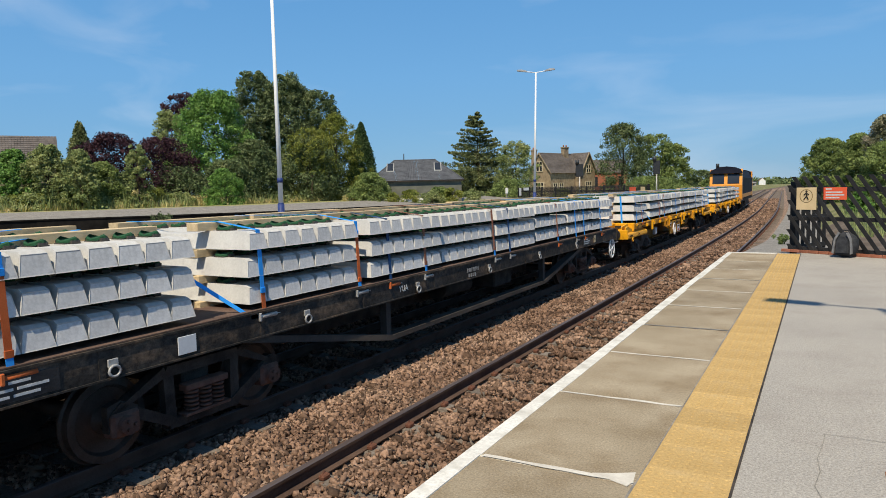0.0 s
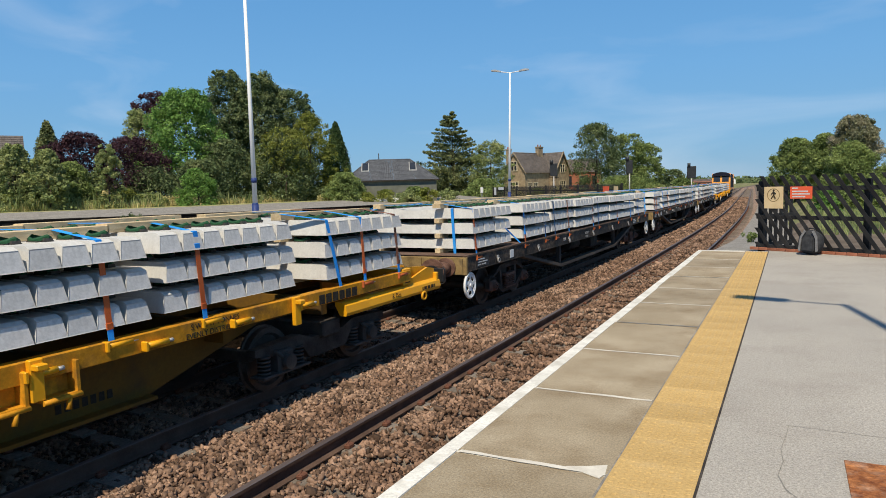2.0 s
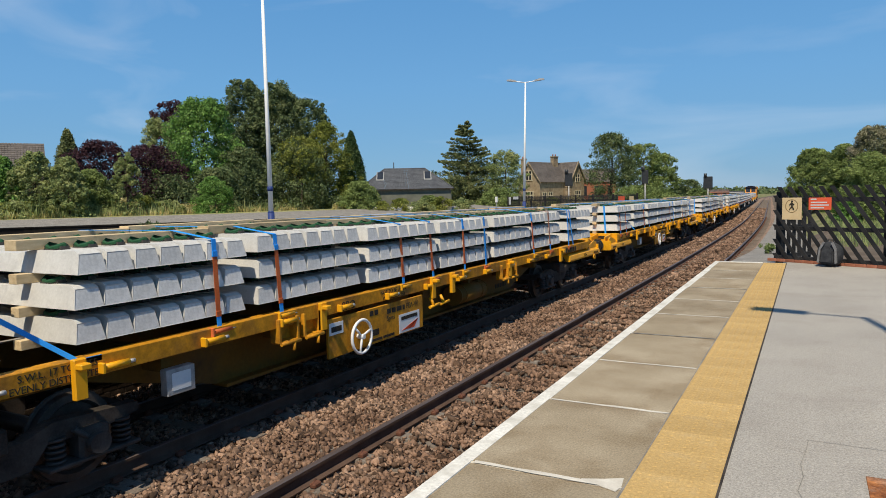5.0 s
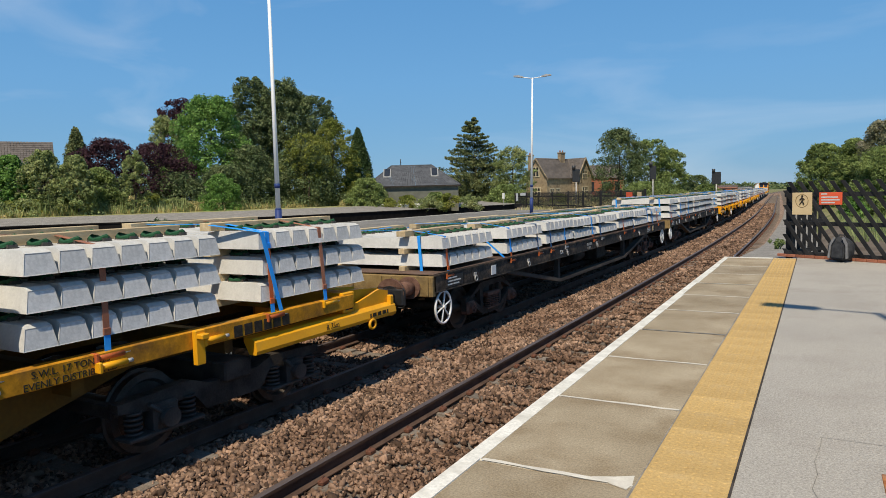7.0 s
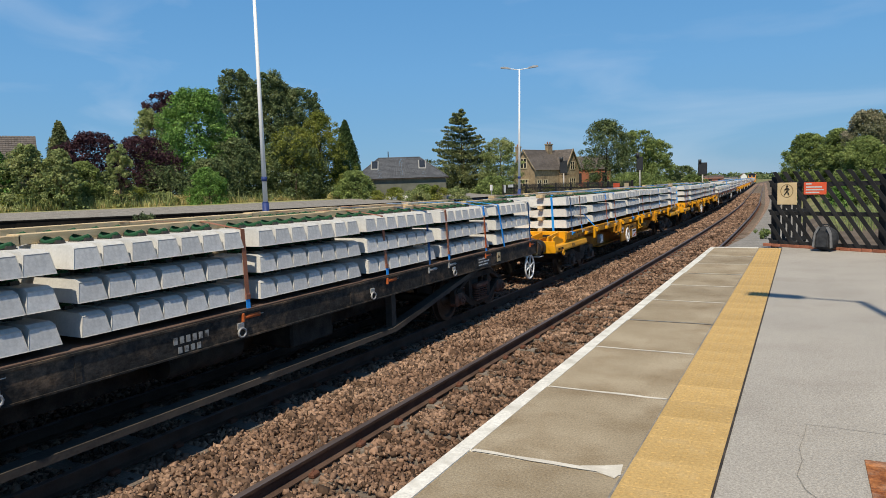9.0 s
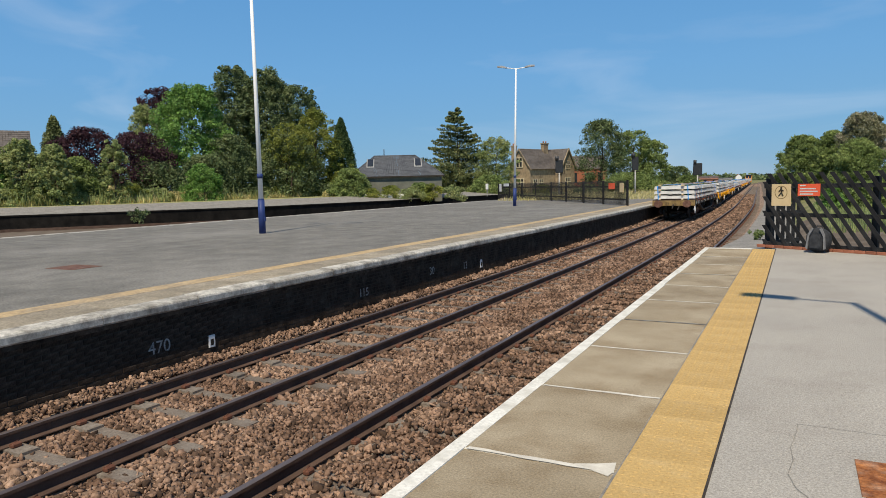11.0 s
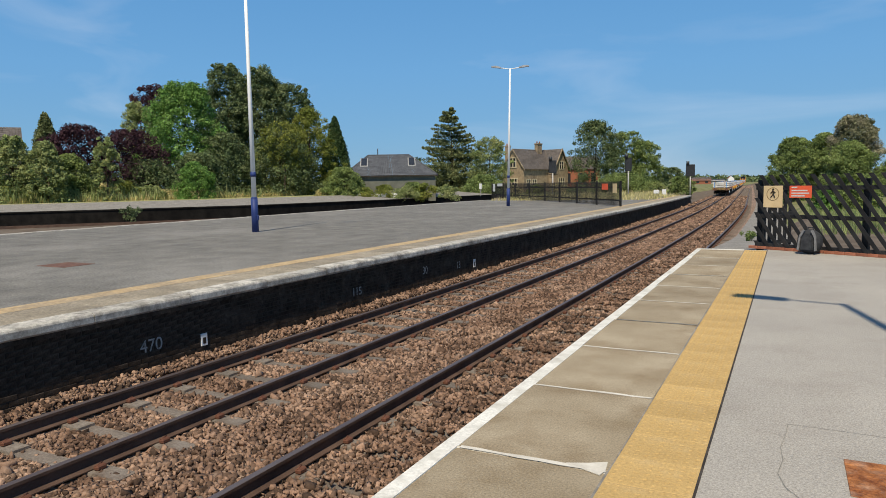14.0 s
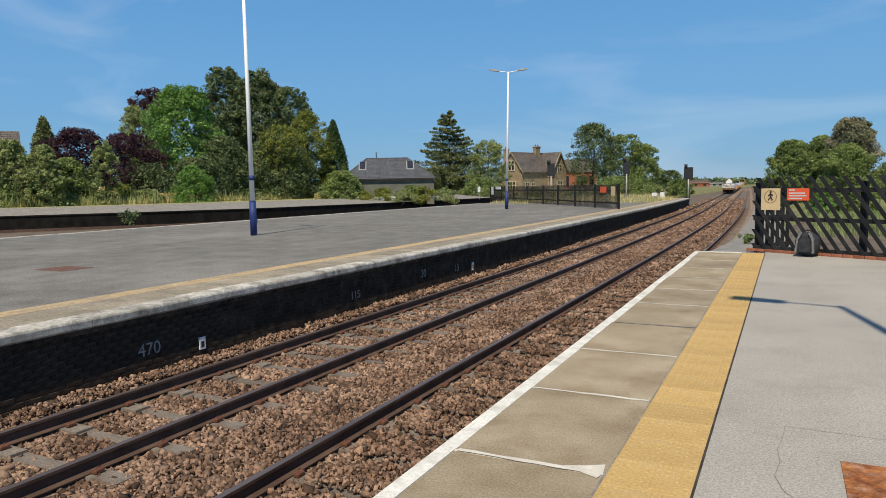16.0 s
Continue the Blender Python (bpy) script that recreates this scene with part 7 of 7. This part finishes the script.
    words("S.W.L. 17 TONNES", 0.085, M["letter"], wg, side_pose(1.302, -6.55, 1.32))
    words("EVENLY DISTRIBUTED", 0.085, M["letter"], wg, side_pose(1.302, -6.55, 1.22))
    bars(wg, M["letter"], 0.762, 3.6, 0.66, (0.06, 0.06, 0.06, 0.06, 0.06, 0.06, 0.06), 0.1, "owner_bars")
    words("9PO", 0.17, M["letter"], wg, side_pose(1.302, p + 0.5, 1.25))
    bars(wg, M["letter"], 1.302, 6.9, 1.26, (0.12, 0.12, 0.12, 0.12, 0.12, 0.12), 0.14, "number_bars")
    bm = bmesh.new()
    tube(bm, (1.0, 1.15, 0.82), (1.0, 2.25, 0.82), 0.2, 20)
    for y in (1.13, 1.35, 2.05, 2.25):
        tube(bm, (1.0, y - 0.015, 0.82), (1.0, y + 0.015, 0.82), 0.208, 20)
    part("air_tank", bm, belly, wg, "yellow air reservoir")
    bm = bmesh.new()
    for y in (p + 2.75, p + 3.1):
        tube(bm, (1.3, y, 1.02), (1.36, y + 0.02, 0.86), 0.03, 6)
        tube(bm, (1.36, y - 0.12, 0.86), (1.36, y + 0.2, 0.88), 0.028, 6)
    part("brake_lever", bm, M["wagonyellow"], wg)
    bm = bmesh.new()
    box(bm, 1.15, 1.25, -half + 4.6, -half + 4.95, 0.72, 1.02, 0.008)
    lc = part("label_holder", bm, M["steelgrey"], wg)
    bm = bmesh.new()
    box(bm, 1.25, 1.253, -half + 4.66, -half + 4.89, 0.77, 0.97)
    part("paper_label", bm, M["whitepaint"], lc)
    load_wagon(wg, 1.505, load[0], (2.66, 2.2, 2.2, 2.2, 2.2, 2.2, 2.66), layers, rng, load[1], load[2])
    return wg


def loco(half):
    lo = thing("diesel_locomotive", "orange and dark blue freight diesel locomotive", "locomotive")
    bm = bmesh.new()
    prism(bm, [(-1.32, 1.25), (1.32, 1.25), (1.32, 3.0), (0.95, 3.65), (0.35, 3.85), (-0.35, 3.85), (-0.95, 3.65), (-1.32, 3.0)], -half + 0.95, half - 0.95)
    part("body", bm, M["blueloco"], lo)
    bm = bmesh.new()
    prism(bm, [(-1.33, 1.3), (1.33, 1.3), (1.33, 1.62), (-1.33, 1.62)], -half + 1.2, half - 1.2)
    part("body_band", bm, M["orangeloco"], lo)
    for s in (-1, 1):
        bm = bmesh.new()
        e = s * half
        prism(bm, [(e - s * 0.15, 1.1), (e - s * 0.1, 2.35), (e - s * 0.55, 3.55), (e - s * 0.96, 3.7), (e - s * 0.96, 1.1)], -1.33, 1.33, "x")
        part("cab", bm, M["orangeloco"], lo)
        bm = bmesh.new()
        for x in (-0.62, 0.62):
            prism(bm, [(e - s * 0.145, 2.5), (e - s * 0.43, 3.3), (e - s * 0.41, 3.31), (e - s * 0.125, 2.5)], x - 0.48, x + 0.48, "x")
        part("windscreen", bm, M["glass"], lo)
        bm = bmesh.new()
        for k in range(5):
            # the roof rounds over towards the cab's front
            d = 0.2 * k
            prism(bm, [(-1.36 + 0.05 * k, 3.34), (1.36 - 0.05 * k, 3.34), (1.2, 3.66), (0.75, 3.9 - 0.3 * (1 - d)), (0, 4.0 - 0.3 * (1 - d)), (-0.75, 3.9 - 0.3 * (1 - d)), (-1.2, 3.66)], *sorted((e - s * (0.2 + d), e - s * (0.4 + d))))
        part("cab_roof", bm, M["blueloco"], lo)
        for side in (-1, 1):
            bm = buffer_mesh(0.26, 0.55, side)
            if s < 0:
                bmesh.ops.transform(bm, matrix=Matrix.Rotation(math.pi, 4, "Z"), verts=bm.verts)
            bmesh.ops.translate(bm, vec=(0, e - s * 0.1, 0), verts=bm.verts)
            part("buffer", bm, M["buffer"], lo)
        for x in (-0.8, 0.8):
            bm = bmesh.new()
            tube(bm, (x, e - s * 0.12, 1.6), (x, e - s * 0.05, 1.6), 0.11, 12)
            part("tail_lamp", bm, M["red"], lo)
        add_bogie(lo, s * (half - 4.6), "b")
    bm = bmesh.new()
    box(bm, -1.3, 1.3, -half + 0.1, half - 0.1, 0.95, 1.25, 0.02)
    box(bm, -1.2, 1.2, -2.6, 2.6, 0.35, 0.95, 0.05)
    part("underframe", bm, M["bogie"], lo)
    for o in lo.children:
        if not o.name.startswith("bogie"):
            for v in o.data.vertices:
                v.co.z += 0.2 * max(0.0, v.co.z - 1.2)
    return lo


# couplings, as metres along the line at the clip's start; load: its rear end and the straps along it,
# m blue and orange, b blue, d navy, o faded orange, v blue with an orange tail
def straps(text):
    return [(float(w[1:]), w[0]) for w in text.split()]


CLOSE, SPREAD = (2.75, 2.3, 2.13, 2.13, 2.13, 2.13, 2.1), (2.7, 2.3, 2.2, 2.2, 2.2, 2.3, 2.45)
LOADS = {
    "b1": (-8.72, straps("m-8.54 v-5.8 m-3.99 d-3.18 o-2.19 o.46 d1.18 o4.05 b5.42 b6.13 b7.68"), CLOSE),
    "b2": (-8.76, straps("m-8.6 m-8.0 v-6.0 m-4.31 d-3.7 v-1.54 d.07 d.84 o2.95 o4.52 o5.63 b6.97"), CLOSE),
    "b3": (-8.96, straps("m-8.85 v-6.1 d-4.6 d-3.75 o-2.52 o.13 d.81 o3.56 b5.79 b7.3 o8.6"), CLOSE),
    "b4": (-8.8, straps("m-8.6 v-5.9 o-4.4 b-3.6 m-1.5 d.1 o2.9 m4.5 b6.9"), CLOSE),
    "b5": (-9.17, straps("m-9.05 v-6.31 d-4.73 d-3.93 v-2.9 v-.45 d.35 m3.0 d4.3 v6.6 m8.3"), SPREAD),
    "b6": (-9.1, straps("m-8.3 m-6.5 b-4.6 o-4.06 m-2.84 o.03 o2.99 d4.27 o4.99 m6.55 d9.0"), SPREAD),
    "y1": (-9.0, straps("b-8.7 m-7.8 m-4.8 o-3.8 b-1.1 o.9 b4.5 b6.8"), ("orange", "wagonyellow")),
    "y3": (-9.17, straps("m-8.92 d-7.96 d-4.98 m-3.95 d-1.19 m-.37 m.69 o1.67 m3.87 m5.0 m8.02 o9.03"), ("orange", "wagonyellow")),
    "y4": (-8.7, straps("o-8.43 v-7.52 o-4.48 v-3.43 o-1.6 d-.7 m.45 d1.4 o4.08 o4.85 m5.85 o9.05"), ("steelgrey", "steelgrey", "orange")),
    "y5": (-9.0, straps("m-8.7 m-7.82 m-4.81 m-3.79 m-1.06 m-.09 m1.06 b1.99 m4.68 o5.77 b7.2"), ("orange", "wagonyellow")),
    "y7": (-8.93, straps("m-8.73 m-7.81 o-4.88 m-3.85 m-1.18 d-.18 m.94 m1.84 b4.3 o5.4 m7.5 o8.5"), ("orange", "wagonyellow")),
    "y8": (-8.77, straps("d-8.49 o-7.53 m-4.67 m-3.57 d-.93 o.07 m1.06 o2.43 v4.6 m7.6 o8.55"), ("steelgrey", "steelgrey", "blue")),
}
TRAIN = []
TRAIN_PLAN = [("loco", 85.4, 64.1, 0), ("y1", 64.1, 42.7, 3), ("y1", 42.7, 21.3, 3), ("b1", 21.3, 1.7, 3), ("b2", 1.7, -18.15, 3), ("b3", -18.15, -38.05, 3), ("y3", -38.05, -59.9, 3), ("y4", -59.9, -80.95, 3),
              ("y5", -80.95, -102.4, 3), ("y5", -102.4, -123.7, 3), ("b4", -123.7, -142.9, 3), ("b5", -142.9, -163.2, 2), ("y7", -163.2, -184.5, 3), ("y8", -184.5, -205.8, 3), ("b6", -205.8, -225.8, 3)]
LOW = 0.89                     # the wagons are drawn on 0.46 m wheels and brought down to 0.41 m ones


def lower(ob, done):
    """Brings a wagon's parts down to its real height; wheels keep their round shape."""
    for o in ob.children_recursive:
        o.location.z *= LOW
        me = o.data
        if me is None or me.name in done or o.name.startswith("wheelset"):
            continue
        done.add(me.name)
        if o.name.startswith("lettering"):
            continue
        if o.name.startswith("hand_wheel"):
            zs = [v.co.z for v in me.vertices]
            me.transform(Matrix.Translation((0, 0, (LOW - 1) * (min(zs) + max(zs)) / 2)))
        else:
            me.transform(Matrix.Diagonal((1, 1, LOW, 1)))


def make_train():
    rng = random.Random(21)
    done = set()
    for kind, front, rear, layers in TRAIN_PLAN:
        half = (front - rear) / 2 - 0.6
        ob = loco(half) if kind == "loco" else black_flat(half, layers, rng, LOADS[kind]) if kind[0] == "b" else yellow_flat(half, layers, rng, -3.0, LOADS[kind])
        lower(ob, done)
        TRAIN.append((ob, (front + rear) / 2))


make_train()


def motions():
    times = [0.5 * i for i in range(33)]
    for ob, start in TRAIN:
        rows = []
        for t in times:
            y = start + SPEED * t
            rows.append((t, Matrix.Translation((FAR_C + off(y), y, ZR)) @ Matrix.Rotation(-math.atan(slope(y)), 4, "Z")))
        walk(ob, rows)


motions()
